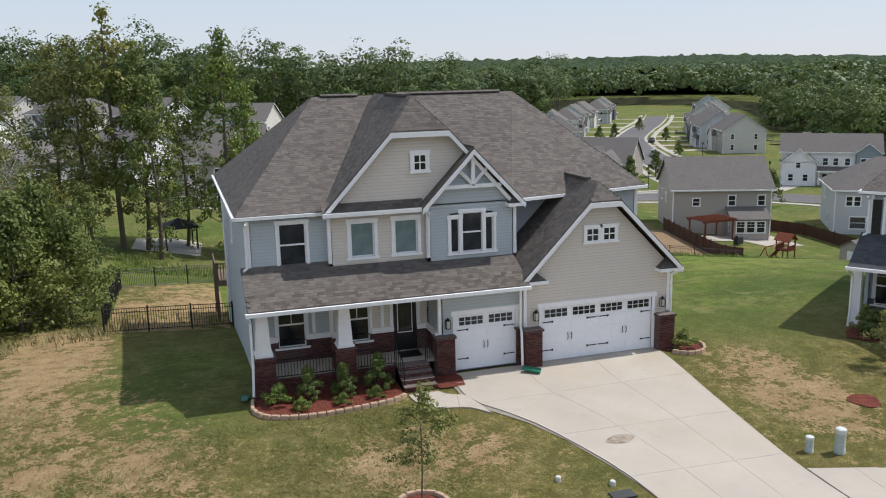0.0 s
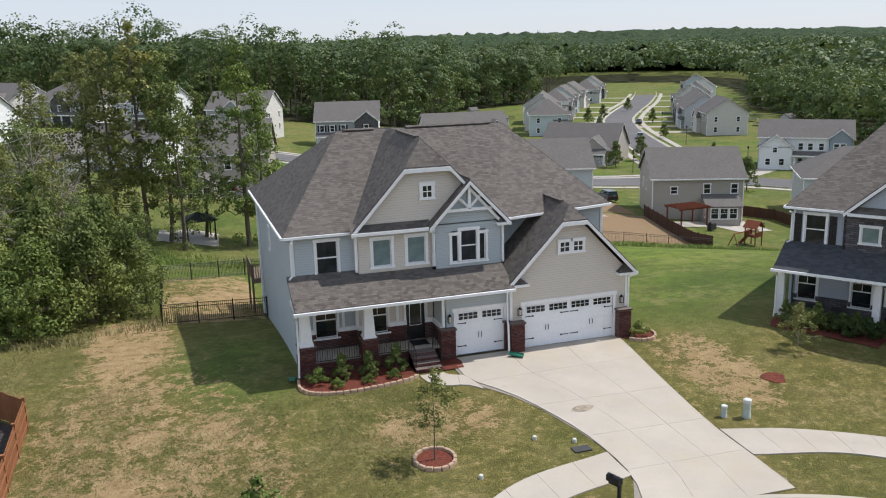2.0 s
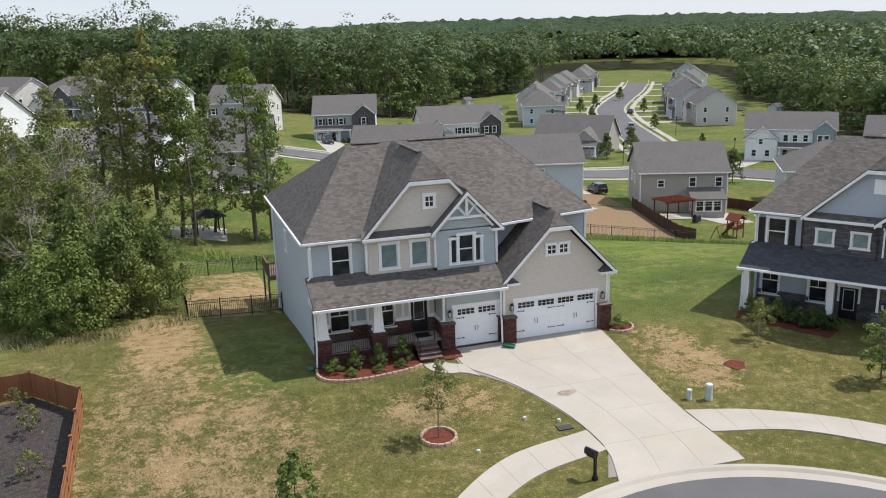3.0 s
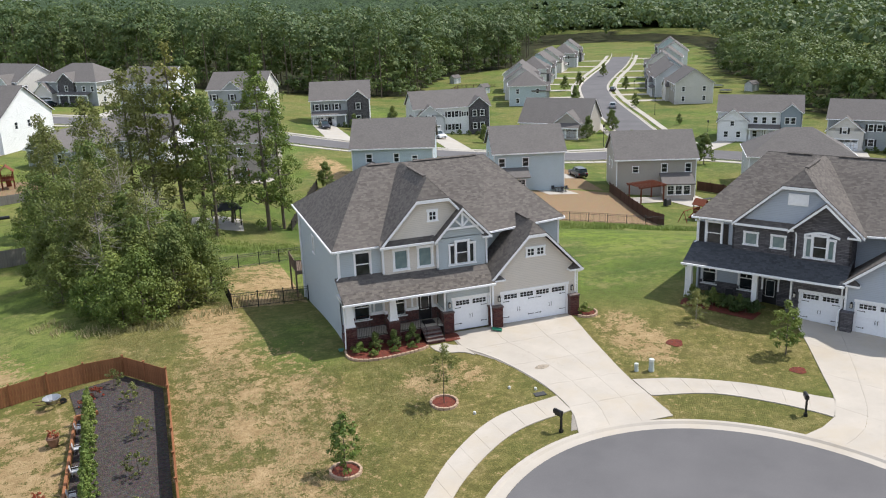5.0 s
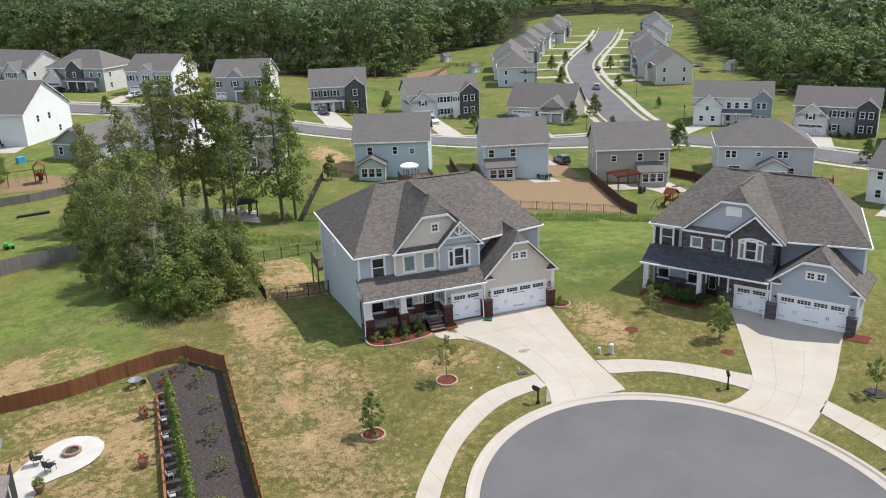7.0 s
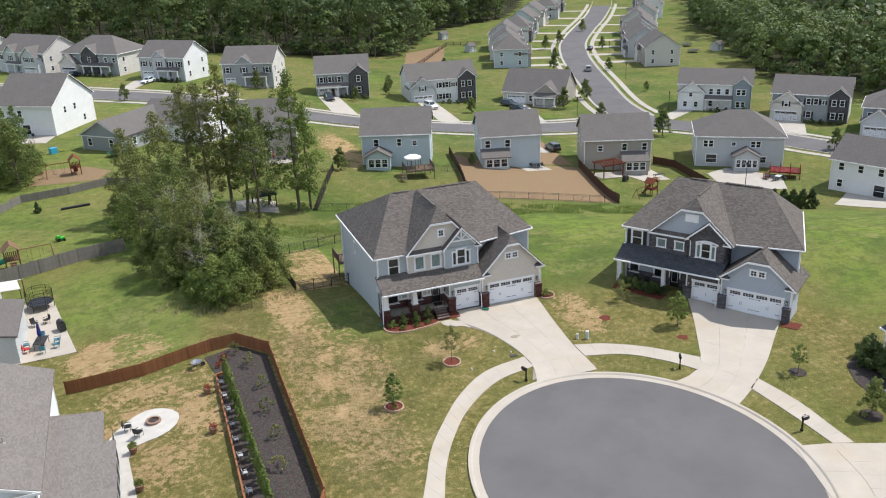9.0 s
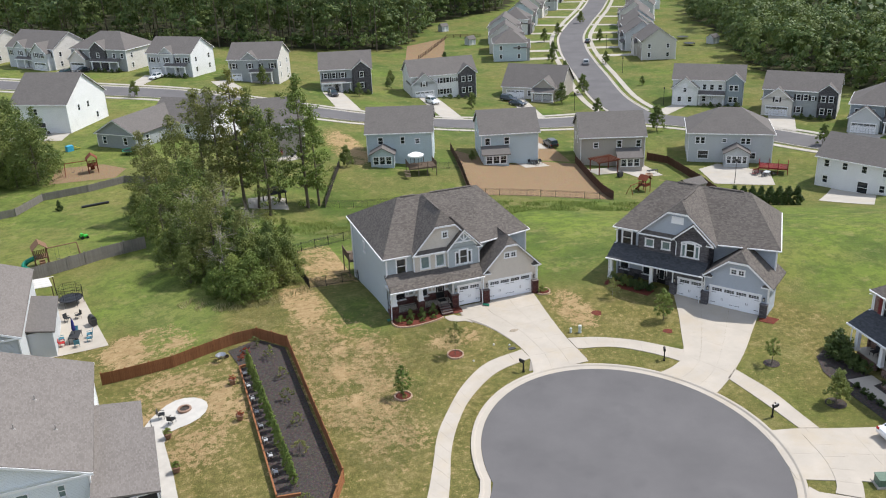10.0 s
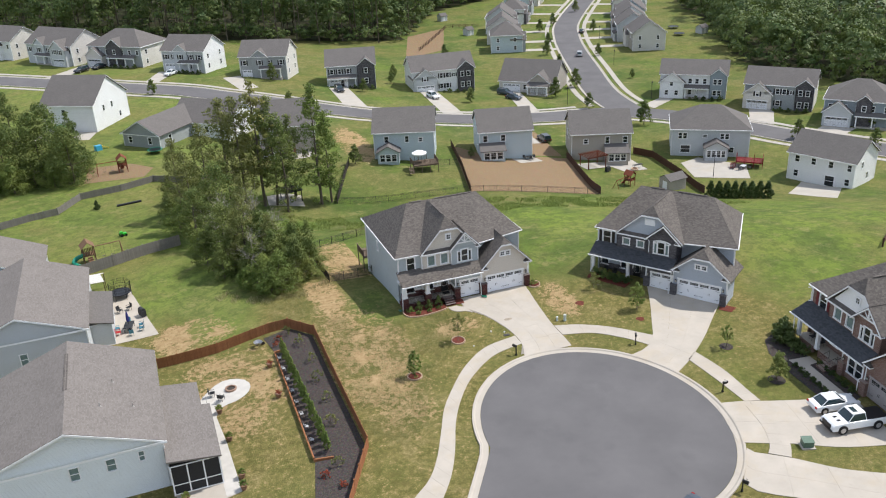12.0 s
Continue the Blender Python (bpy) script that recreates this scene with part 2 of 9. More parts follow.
def mulch_mat(name, a, b):
    n = Nodes(name, 0.95, 0, 0.1)
    v = n.add("TexVoronoi")
    n.put(v.inputs["Vector"], n.pos())
    v.inputs["Scale"].default_value = 14
    n.color(n.mix(n.ramp(n.noise(n.pos(), 5, 5, 0.7), (0.3, 0.0), (0.7, 1.0)), a, n.mix(0.5, b, v.outputs[1], "MULTIPLY")))
    n.bump(v.outputs[0], 0.9, 0.04)
    return n.mat


def wood_mat(name, a, b):
    n = Nodes(name, 0.8, 0, 0.2)
    o = n.t.nodes.new("ShaderNodeObjectInfo")
    s = n.add("Mapping", n.coord())
    s.inputs["Scale"].default_value = (18, 18, 1.2)
    col = n.ramp(n.noise(s.outputs[0], 1.5, 5), (0.3, a), (0.7, b))
    n.color(n.mix(n.math("MULTIPLY", o.outputs["Random"], 0.4), col, shade(a, 0.75)))
    n.bump(n.noise(s.outputs[0], 4, 3), 0.3, 0.01)
    return n.mat


GREY_DOOR = plain("warm_grey_door_paint", (0.36, 0.33, 0.32), 0.5, vary=0.05)
RED_SHUTTER = plain("dark_red_shutter_paint", (0.16, 0.022, 0.026), 0.5, vary=0.05)
WHITE = plain("white_trim", (0.87, 0.87, 0.87), 0.5, vary=0.04)
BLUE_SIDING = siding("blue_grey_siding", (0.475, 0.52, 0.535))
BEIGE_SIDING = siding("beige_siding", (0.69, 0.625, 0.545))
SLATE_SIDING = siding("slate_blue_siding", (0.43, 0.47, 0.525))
RED_BRICK = brick_mat("red_brick", (0.105, 0.040, 0.034), (0.068, 0.028, 0.027), (0.20, 0.17, 0.155))
TAN_BRICK = brick_mat("brown_brick", (0.22, 0.118, 0.092), (0.155, 0.082, 0.067), (0.34, 0.28, 0.24))
DARK_STONE = brick_mat("dark_ledge_stone", (0.175, 0.165, 0.172), (0.070, 0.066, 0.072), (0.035, 0.034, 0.035), 0.42, 0.11)
SHINGLE = shingle_mat("roof_shingle", (0.083, 0.073, 0.066), (0.178, 0.157, 0.140))
SHINGLE_PIECE = shingle_mat("roof_shingle_tab", (0.100, 0.088, 0.080), (0.182, 0.161, 0.143), True)
SHINGLE_SLATE = shingle_mat("slate_shingle_tab", (0.055, 0.058, 0.064), (0.098, 0.102, 0.110), True)
SHINGLE_GREY = shingle_mat("grey_roof_shingle", (0.136, 0.124, 0.116), (0.184, 0.168, 0.157))
SHINGLE_WARM = shingle_mat("warm_grey_shingle", (0.165, 0.147, 0.134), (0.240, 0.216, 0.198))
GLASS = glass_mat("window_glass", (0.030, 0.036, 0.040), (0.012, 0.015, 0.017))
BLIND_GLASS = glass_mat("window_glass_with_blinds", (0.20, 0.27, 0.26), (0.14, 0.20, 0.20))
BLACK = plain("black_paint", (0.012, 0.012, 0.014), 0.35)
IRON = plain("black_metal", (0.014, 0.014, 0.015), 0.5, 0.2)
GARAGE_WHITE = plain("garage_door_paint", (0.87, 0.88, 0.90), 0.45, vary=0.03)
CONCRETE = concrete_mat("concrete", (0.475, 0.425, 0.362))
CONCRETE_FAR = concrete_mat("street_concrete", (0.45, 0.415, 0.365))
ASPHALT = asphalt_mat()
LAWN = lawn_mat()
RED_MULCH = mulch_mat("red_mulch", (0.20, 0.055, 0.035), (0.13, 0.05, 0.04))
DARK_MULCH = mulch_mat("dark_mulch", (0.038, 0.032, 0.030), (0.13, 0.11, 0.10))
STRAW = mulch_mat("straw_soil", (0.215, 0.128, 0.070), (0.38, 0.29, 0.18))
FENCE_WOOD = wood_mat("stained_fence_wood", (0.22, 0.090, 0.042), (0.37, 0.165, 0.075))
BLACK_WOOD = wood_mat("near_black_fence_wood", (0.030, 0.026, 0.022), (0.055, 0.047, 0.040))
GREY_WOOD = wood_mat("weathered_fence_wood", (0.17, 0.155, 0.14), (0.28, 0.26, 0.235))
DARK_WOOD = wood_mat("dark_fence_wood", (0.062, 0.034, 0.024), (0.115, 0.060, 0.040))
EDGING = plain("pink_concrete_edging", (0.45, 0.315, 0.22), 0.85, vary=0.25, scale=3)
BARK = wood_mat("bark", (0.10, 0.08, 0.06), (0.20, 0.165, 0.13))
PALE_BARK = wood_mat("pale_bark", (0.26, 0.23, 0.20), (0.42, 0.38, 0.33))
LEAF = leaf_mat("leaf_green", (0.090, 0.148, 0.030), (0.160, 0.230, 0.048), (0.280, 0.310, 0.082))
CANOPY = leaf_mat("canopy_pine", (0.052, 0.094, 0.038), (0.096, 0.152, 0.056), (0.165, 0.20, 0.076))
CANOPY_MID = leaf_mat("canopy_oak", (0.060, 0.105, 0.034), (0.116, 0.176, 0.050), (0.205, 0.236, 0.079))
LEAF_MID = leaf_mat("leaf_mid_green", (0.066, 0.104, 0.027), (0.130, 0.180, 0.046), (0.245, 0.268, 0.075))
LEAF_OLIVE = leaf_mat("leaf_olive", (0.098, 0.118, 0.034), (0.180, 0.200, 0.056), (0.300, 0.290, 0.100))
LEAF_DARK = leaf_mat("leaf_dark", (0.038, 0.068, 0.020), (0.072, 0.112, 0.032), (0.130, 0.165, 0.050))
LEAF_YELLOW = leaf_mat("leaf_yellow", (0.12, 0.15, 0.04), (0.19, 0.21, 0.055), (0.32, 0.28, 0.08))
LEAF_RED = leaf_mat("leaf_red", (0.20, 0.03, 0.02), (0.33, 0.06, 0.04), (0.40, 0.13, 0.05))


# ---- mesh helpers ----
class MB:
    """Collects faces for one mesh."""

    def __init__(self):
        self.v, self.f, self.mi = [], [], []

    def poly(self, pts, mi=0):
        k = len(self.v)
        self.v += [tuple(p) for p in pts]
        self.f.append(tuple(range(k, k + len(pts))))
        self.mi.append(mi)

    def box(self, x0, y0, z0, x1, y1, z1, mi=0, m=None):
        c = [Vector((x, y, z)) for z in (z0, z1) for x, y in ((x0, y0), (x1, y0), (x1, y1), (x0, y1))]
        if m is not None:
            c = [m @ p for p in c]
        k = len(self.v)
        self.v += [tuple(p) for p in c]
        for q in ((3, 2, 1, 0), (4, 5, 6, 7), (0, 1, 5, 4), (1, 2, 6, 5), (2, 3, 7, 6), (3, 0, 4, 7)):
            self.f.append(tuple(k + i for i in q))
            self.mi.append(mi)

    def slab(self, pts, thick, mi=0):
        """A plate: the outline on top, dropped straight down by thick."""
        low = [(p[0], p[1], p[2] - thick) for p in pts]
        self.poly(pts, mi)
        self.poly(low[::-1], mi)
        for i in range(len(pts)):
            j = (i + 1) % len(pts)
            self.poly([low[i], low[j], pts[j], pts[i]], mi)

    def cyl(self, p0, p1, r0, r1=None, n=8, mi=0, caps=True):
        r1 = r0 if r1 is None else r1
        p0, p1 = Vector(p0), Vector(p1)
        q = (p1 - p0).to_track_quat("Z", "Y")
        k = len(self.v)
        for p, r in ((p0, r0), (p1, r1)):
            for i in range(n):
                a = 2 * math.pi * i / n
                self.v.append(tuple(p + q @ Vector((r * math.cos(a), r * math.sin(a), 0))))
        for i in range(n):
            j = (i + 1) % n
            self.f.append((k + i, k + j, k + n + j, k + n + i))
            self.mi.append(mi)
        if caps:
            self.f += [tuple(k + i for i in reversed(range(n))), tuple(k + n + i for i in range(n))]
            self.mi += [mi, mi]

    def tube(self, pts, r, n=6, mi=0):
        for a, b in zip(pts, pts[1:]):
            self.cyl(a, b, r, r, n, mi)

    def lathe(self, profile, n=16, centre=(0, 0, 0), mi=0):
        k = len(self.v)
        for r, z in profile:
            for i in range(n):
                a = 2 * math.pi * i / n
                self.v.append((centre[0] + r * math.cos(a), centre[1] + r * math.sin(a), centre[2] + z))
        for s in range(len(profile) - 1):
            for i in range(n):
                j = (i + 1) % n
                self.f.append((k + s * n + i, k + s * n + j, k + s * n + n + j, k + s * n + n + i))
                self.mi.append(mi)

    def mesh(self, name, mats, smooth=False):
        me = bpy.data.meshes.new(name)
        me.from_pydata(self.v, [], self.f)
        for m in mats if isinstance(mats, (list, tuple)) else [mats]:
            me.materials.append(m)
        me.polygons.foreach_set("material_index", self.mi)
        if smooth:
            me.polygons.foreach_set("use_smooth", [True] * len(self.f))
        me.update()
        return me


def part(name, mb, mats, parent=None, label="", m=None, smooth=False):
    """One mesh object, under its thing or part."""
    ob = new(name, mb if isinstance(mb, bpy.types.Mesh) else mb.mesh(name, mats, smooth))
    if parent is not None:
        ob.parent = parent
    if m is not None:
        ob.matrix_basis = m
    if label:
        tagged(ob, label)
    return ob


def slab_box(x0, y0, z0, x1, y1, z1):
    mb = MB()
    mb.box(x0, y0, z0, x1, y1, z1)
    return mb


def thing(name, m, label, category, group="", kind=""):
    ob = new(name)
    ob.matrix_basis = m
    return tagged(ob, label, category, group, kind)


# ---- ground ----
def ss(a, b, v):
    t = min(1.0, max(0.0, (v - a) / (b - a)))
    return t * t * (3 - 2 * t)


def height(x, y):
    """Height of the ground."""
    far = -2.8 - 8.7 * ss(-30, 75, x)
    u = y + 0.35 * max(0.0, x - 22)
    k = min(1.0, max(0.0, (u - 4) / 54))
    z = far * (0.35 * k + 0.65 * ss(4, 58, u))
    z -= 3.2 * math.exp(-(((x + 5) / 18) ** 2) - ((y - 52) / 19) ** 2)
    z -= 1.1 * math.exp(-(((x + 4) / 14) ** 2) - ((y - 17) / 10) ** 2)
    z -= 2.2 * math.exp(-(((x + 9) / 12) ** 2) - ((y - 91) / 13) ** 2)
    z -= 0.6 * ss(0, -13, y) * ss(-40, -8, x)
    z -= 1.2 * ss(-24, -42, x) * (1 - ss(12, 40, u))
    return z


def rolling(x, y):
    """The ground with the far hills."""
    r = math.hypot(x, y)
    z = height(x, y)
    if r > 330:
        k = ss(330, 1500, r)
        z += k * (10 * noise.noise((x / 420, y / 420, 0.3)) + 26 * noise.noise((x / 1300, y / 1300, 4.1)))
        z += 22 * ss(900, 3600, r)
    return z


def build_ground():
    """One sheet, fine round the houses and coarser towards the horizon."""
    def axis(a, b, step, grow, end):
        xs = list(np.arange(a, b + 0.01, step))
        s = step
        while xs[-1] < end:
            s *= grow
            xs.append(xs[-1] + s)
        s = step
        while xs[0] > -end:
            s *= grow
            xs.insert(0, xs[0] - s)
        return xs
    xs, ys = axis(-75, 135, 1.5, 1.12, 4300), axis(-95, 190, 1.5, 1.12, 4300)
    v = [(x, y, rolling(x, y)) for y in ys for x in xs]
    w = len(xs)
    f = [(j * w + i, j * w + i + 1, (j + 1) * w + i + 1, (j + 1) * w + i) for j in range(len(ys) - 1) for i in range(w - 1)]
    me = bpy.data.meshes.new("ground")
    me.from_pydata(v, [], f)
    me.materials.append(LAWN)
    me.polygons.foreach_set("use_smooth", [True] * len(f))
    return tagged(new("ground", me), "patchy green and straw-coloured lawns over sloping ground", "lawn", kind="structure")


build_ground()


def spline(pts, step):
    """Points at even steps on a smooth curve through pts."""
    p = [np.array(q, float) for q in pts]
    p = [2 * p[0] - p[1], *p, 2 * p[-1] - p[-2]]
    out = []
    for a, b, c, d in zip(p, p[1:], p[2:], p[3:]):
        n = max(2, int(np.linalg.norm(c - b) / 0.25))
        for i in range(n):
            t = i / n
            out.append(0.5 * (2 * b + (c - a) * t + (2 * a - 5 * b + 4 * c - d) * t * t + (3 * b - a - 3 * c + d) * t ** 3))
    out.append(p[-2])
    out = np.array(out)
    s = np.r_[0, np.cumsum(np.hypot(*np.diff(out, axis=0).T))]
    k = max(1, int(round(s[-1] / step)))
    w = np.linspace(0, s[-1], k + 1)
    return np.c_[np.interp(w, s, out[:, 0]), np.interp(w, s, out[:, 1])]


def sides(line):
    d = np.gradient(line, axis=0)
    d /= np.hypot(d[:, 0], d[:, 1])[:, None]
    return np.c_[-d[:, 1], d[:, 0]]


def ribbon(line, lo, hi, up, mb=None):
    """A strip between two offsets to the left of a line, lying up above the ground."""
    mb = mb or MB()
    n = sides(line)
    cols = max(1, int(abs(hi - lo) / 1.6))
    offs = np.linspace(lo, hi, cols + 1)
    rows = [[(*(p + q * o), height(*(p + q * o)) + up) for o in offs] for p, q in zip(line, n)]
    for a, b in zip(rows, rows[1:]):
        for i in range(cols):
            mb.poly([a[i], a[i + 1], b[i + 1], b[i]][::-1] if hi > lo else [a[i], a[i + 1], b[i + 1], b[i]])
    return mb


def kerb(line, off, mb):
    """A low rolled kerb along a line at an offset; positive offsets lie to its left."""
    n = sides(line)
    s = 1 if off > 0 else -1
    prof = ((0.0, 0.02), (0.48, 0.05), (0.62, 0.15), (0.82, 0.16), (0.84, 0.0))
    rows = []
    for p, q in zip(line, n):
        rows.append([(*(p + q * (off + s * d)), height(*(p + q * (off + s * d))) + h) for d, h in prof])
    for a, b in zip(rows, rows[1:]):
        for i in range(len(prof) - 1):
            f = [a[i], a[i + 1], b[i + 1], b[i]]
            mb.poly(f[::-1] if s > 0 else f)


def drape(name, pts, up, mat, label, category, cuts=3, kind="structure", parent=None, skirt=0.0, grid=0.0):
    """A flat patch of any outline laid on the ground."""
    bm = bmesh.new()
    if grid:
        xs, ys = [p[0] for p in pts], [p[1] for p in pts]
        flat = [Vector(p) for p in pts] + [Vector((x, y)) for x in np.arange(min(xs), max(xs), grid) for y in np.arange(min(ys), max(ys), grid)]
        co, _, faces, *_ = delaunay_2d_cdt(flat, [], [list(range(len(pts)))], 1, 1e-4)
        vs = [bm.verts.new((v.x, v.y, 0)) for v in co]
        for f in faces:
            bm.faces.new([vs[i] for i in f])
        bmesh.ops.delete(bm, geom=[v for v in bm.verts if not v.link_faces], context="VERTS")
    else:
        bm.faces.new([bm.verts.new((x, y, 0)) for x, y in pts])
        bmesh.ops.triangulate(bm, faces=bm.faces[:])
    for _ in range(0 if grid else cuts):
        long = [e for e in bm.edges if e.calc_length() > 1.6]
        if long:
            bmesh.ops.subdivide_edges(bm, edges=long, cuts=1)
            bmesh.ops.triangulate(bm, faces=bm.faces[:])
    bmesh.ops.recalc_face_normals(bm, faces=bm.faces[:])
    if sum(f.normal.z for f in bm.faces) < 0:
        bmesh.ops.reverse_faces(bm, faces=bm.faces[:])
    if skirt:
        edge = [e for e in bm.edges if len(e.link_faces) == 1]
        r = bmesh.ops.extrude_edge_only(bm, edges=edge)
        low = [g for g in r["geom"] if isinstance(g, bmesh.types.BMVert)]
        for w in bm.verts:
            w.co.z = height(w.co.x, w.co.y) + up
        for w in low:
            w.co.z -= skirt
    else:
        for w in bm.verts:
            w.co.z = height(w.co.x, w.co.y) + up
    me = bpy.data.meshes.new(name)
    bm.to_mesh(me)
    bm.free()
    me.materials.append(mat)
    ob = new(name, me)
    if parent is not None:
        ob.parent = parent
        return ob
    return tagged(ob, label, category, kind=kind)


# the two streets beyond the houses
CROSS = spline([(-100, 218), (-62, 184), (-37.5, 161.6), (-23.4, 149.5), (-14.2, 139.8), (10.2, 119.1), (22, 112.6), (39, 107.4), (61, 104.7), (80, 101), (93, 88), (100.5, 71), (105, 61), (114, 45), (128, 22), (150, -10)], 2.5)
UPHILL = spline([(83, 98), (87.6, 121.3), (99, 151.5), (108.5, 176), (118, 198), (131, 223), (152.3, 253.9), (180.5, 292.6), (214.6, 344.9), (236, 388)], 2.5)
for nm, line, txt in (("road_cross", CROSS, "grey asphalt residential street curving past the houses"), ("road_uphill", UPHILL, "grey asphalt street winding between rows of houses")):
    tagged(part(nm, ribbon(line, -4.4, 4.4, 0.07 if line is CROSS else 0.075), ASPHALT), txt, "road", kind="structure")


def kerbs(name, line, spans):
    mb = MB()
    for off, a, b in spans:
        kerb(line[a:b], off, mb)
    tagged(part(name, mb, CONCRETE_FAR), "pale concrete rolled kerb along the street", "kerb", kind="structure")


gap = int(np.argmin(np.hypot(CROSS[:, 0] - 84, CROSS[:, 1] - 98)))
kerbs("kerb_cross", CROSS, ((-4.4, 0, len(CROSS)), (4.4, 0, gap - 3), (4.4, gap + 5, len(CROSS))))
kerbs("kerb_uphill", UPHILL, ((-4.4, 3, len(UPHILL)), (4.4, 3, len(UPHILL))))


def far_walk(name, line, off, a, b):
    """A street-side footpath of separate slabs."""
    n = sides(line)
    walk_ob = tagged(new(name), "pale concrete pavement slabs beside the street", "pavement", kind="structure")
    s = 1 if off > 0 else -1
    for i in range(a, b - 1):
        rows = []
        for t in (0.02, 0.98):
            p = line[i] * (1 - t) + line[i + 1] * t
            q = n[i] * (1 - t) + n[i + 1] * t
            rows.append([p + q * (off - 0.75), p + q * (off + 0.75)])
        mb = MB()
        o = [rows[0][0], rows[0][1], rows[1][1], rows[1][0]][::-1]
        mb.slab([(*p, height(*p) + 0.10) for p in o], 0.1)
        part("slab", mb, CONCRETE_FAR, walk_ob)


far_walk("pavement_cross_near", CROSS, -7.2, 10, len(CROSS) - 12)
far_walk("pavement_cross_far", CROSS, 7.2, 10, gap - 4)
far_walk("pavement_cross_far_east", CROSS, 7.2, gap + 6, len(CROSS) - 12)
far_walk("pavement_uphill_west", UPHILL, 7.2, 4, 110)
far_walk("pavement_uphill_east", UPHILL, -7.2, 4, 110)


# the turning circle
CX, CY, CA, CB = -0.55, -29.3, 11.5, 13.6


def rim(a, k=0.0):
    """A point on the turning circle, k metres outside the edge of the asphalt; a in degrees."""
    a = radians(a)
    return (CX + (CA + k) * math.cos(a), CY + (CB + k) * math.sin(a))


STEM_W = spline([rim(176), (-13.2, -30.3), (-16.0, -34.6), (-20.5, -41.5), (-31, -58), (-50, -88), (-82, -140)], 1.2)
circle = [rim(a) for a in range(-96, 176, 4)] + [tuple(p) for p in STEM_W] + [(-75, -144), (-43, -92), (-24.5, -62), (-13, -47), (-6, -43.0)]
drape("road_turning_circle", circle, 0.045, ASPHALT, "smooth dark grey asphalt turning circle with faint patches", "road", grid=1.2)
_arc = np.array([rim(a) for a in range(-96, 177, 3)] + [tuple(p) for p in STEM_W[1:]])
_mb = MB()
kerb(_arc, -0.02, _mb)
tagged(part("kerb_turning_circle", _mb, CONCRETE), "pale concrete rolled kerb round the turning circle", "kerb", kind="structure")


def slabs(name, left, right, cuts, label, up=0.053, mat=None, gaps=0.005, across=1):
    """Concrete slabs between two curves, each a piece with open joints."""
    top = tagged(new(name), label, name.split("_")[0], kind="structure")
    n = len(cuts) - 1
    def at(line, t):
        k = t * (len(line) - 1)
        i = min(int(k), len(line) - 2)
        return line[i] * (1 - k + i) + line[i + 1] * (k - i)
    for i in range(n):
        t0, t1 = cuts[i], cuts[i + 1]
        for j in range(across):
            mb = MB()
            sub = 3
            ts = [t0 + (t1 - t0) * k / sub for k in range(sub + 1)]
            rows = []
            for k, t in enumerate(ts):
                l, r = at(left, t), at(right, t)
                a, b = l + (r - l) * j / across, l + (r - l) * (j + 1) / across
                d = (b - a) / max(1e-6, np.hypot(*(b - a)))
                a, b = a + d * gaps, b - d * gaps
                if k in (0, sub):
                    nb = at(left, ts[1] if k == 0 else ts[sub - 1]) - at(left, t)
                    nb = nb / max(1e-6, np.hypot(*nb)) * gaps
                    a, b = a + nb, b + nb
                rows.append([a + (b - a) * q / 2 for q in range(3)])
            for a, b in zip(rows, rows[1:]):
                for q in range(2):
                    o = [a[q], a[q + 1], b[q + 1], b[q]]
                    pts = [(*p, height(*p) + up) for p in o]
                    nrm = (Vector(pts[1]) - Vector(pts[0])).cross(Vector(pts[2]) - Vector(pts[0]))
                    mb.slab(pts if nrm.z > 0 else pts[::-1], 0.09)
            part("slab", mb, mat or CONCRETE, top)
    return top


def even(n):
    return [i / n for i in range(n + 1)]


drape("joint_bed_driveway", [(-4.1, 0.1), (5.2, 0.1), (4.6, -4), (4.2, -7.1), (3.9, -10.2), (3.9, -14.6), (-2.2, -14.4), (-1.1, -12.4), (-1.0, -10.3), (-1.4, -8.4), (-2.0, -6.4), (-2.7, -4.9), (-4.1, -2.9)], 0.02, plain("joint_filler", (0.27, 0.24, 0.205), 0.9), "dark joint filler under the driveway slabs", "joint")
slabs("driveway", spline([(-3.9, 0.05), (-3.9, -2.6), (-2.7, -4.6), (-1.75, -7.0), (-1.15, -9.4), (-1.1, -12.3), (-2.0, -14.9)], 0.5),
      spline([(5.15, 0.05), (4.85, -2.2), (4.55, -4.2), (4.25, -7.1), (4.0, -10.0), (3.95, -12.5), (3.75, -15.1)], 0.5),
      [0, 0.2, 0.42, 0.62, 0.8, 1.0], "broad pale concrete driveway with dark joints and a faint stain", across=3)
slabs("driveway_neighbour", spline([(19.2, -6.45), (17.1, -10.4), (14.6, -14.6), (13.2, -16.9), (11.2, -18.9), (8.8, -19.6)], 0.5),
      spline([(24.35, -14.1), (21.9, -16.3), (18.3, -19.6), (15.3, -22.0), (13.2, -23.5), (11.0, -24.8)], 0.5),
      even(4), "pale concrete driveway before the neighbouring garage", across=3)
slabs("driveway_east", spline([(24.0, -35.6), (19.8, -34.2), (15.5, -32.5), (14.0, -31.8), (11.2, -31.0)], 0.5),
      spline([(22.5, -43.2), (17.5, -41.5), (13.3, -39.0), (11.8, -38.3), (9.2, -37.0)], 0.5),
      even(4), "pale concrete driveway with two parked white vehicles", across=2)
slabs("driveway_south", spline([(20.0, -47.0), (15.2, -43.9), (12.1, -40.8), (9.2, -38.4), (9.4, -38.0)], 0.5),
      spline([(18.0, -54.0), (13.5, -49.0), (10.0, -46.0), (6.6, -43.4), (6.0, -41.8)], 0.5),
      even(4), "pale concrete driveway by the green utility box", across=2)
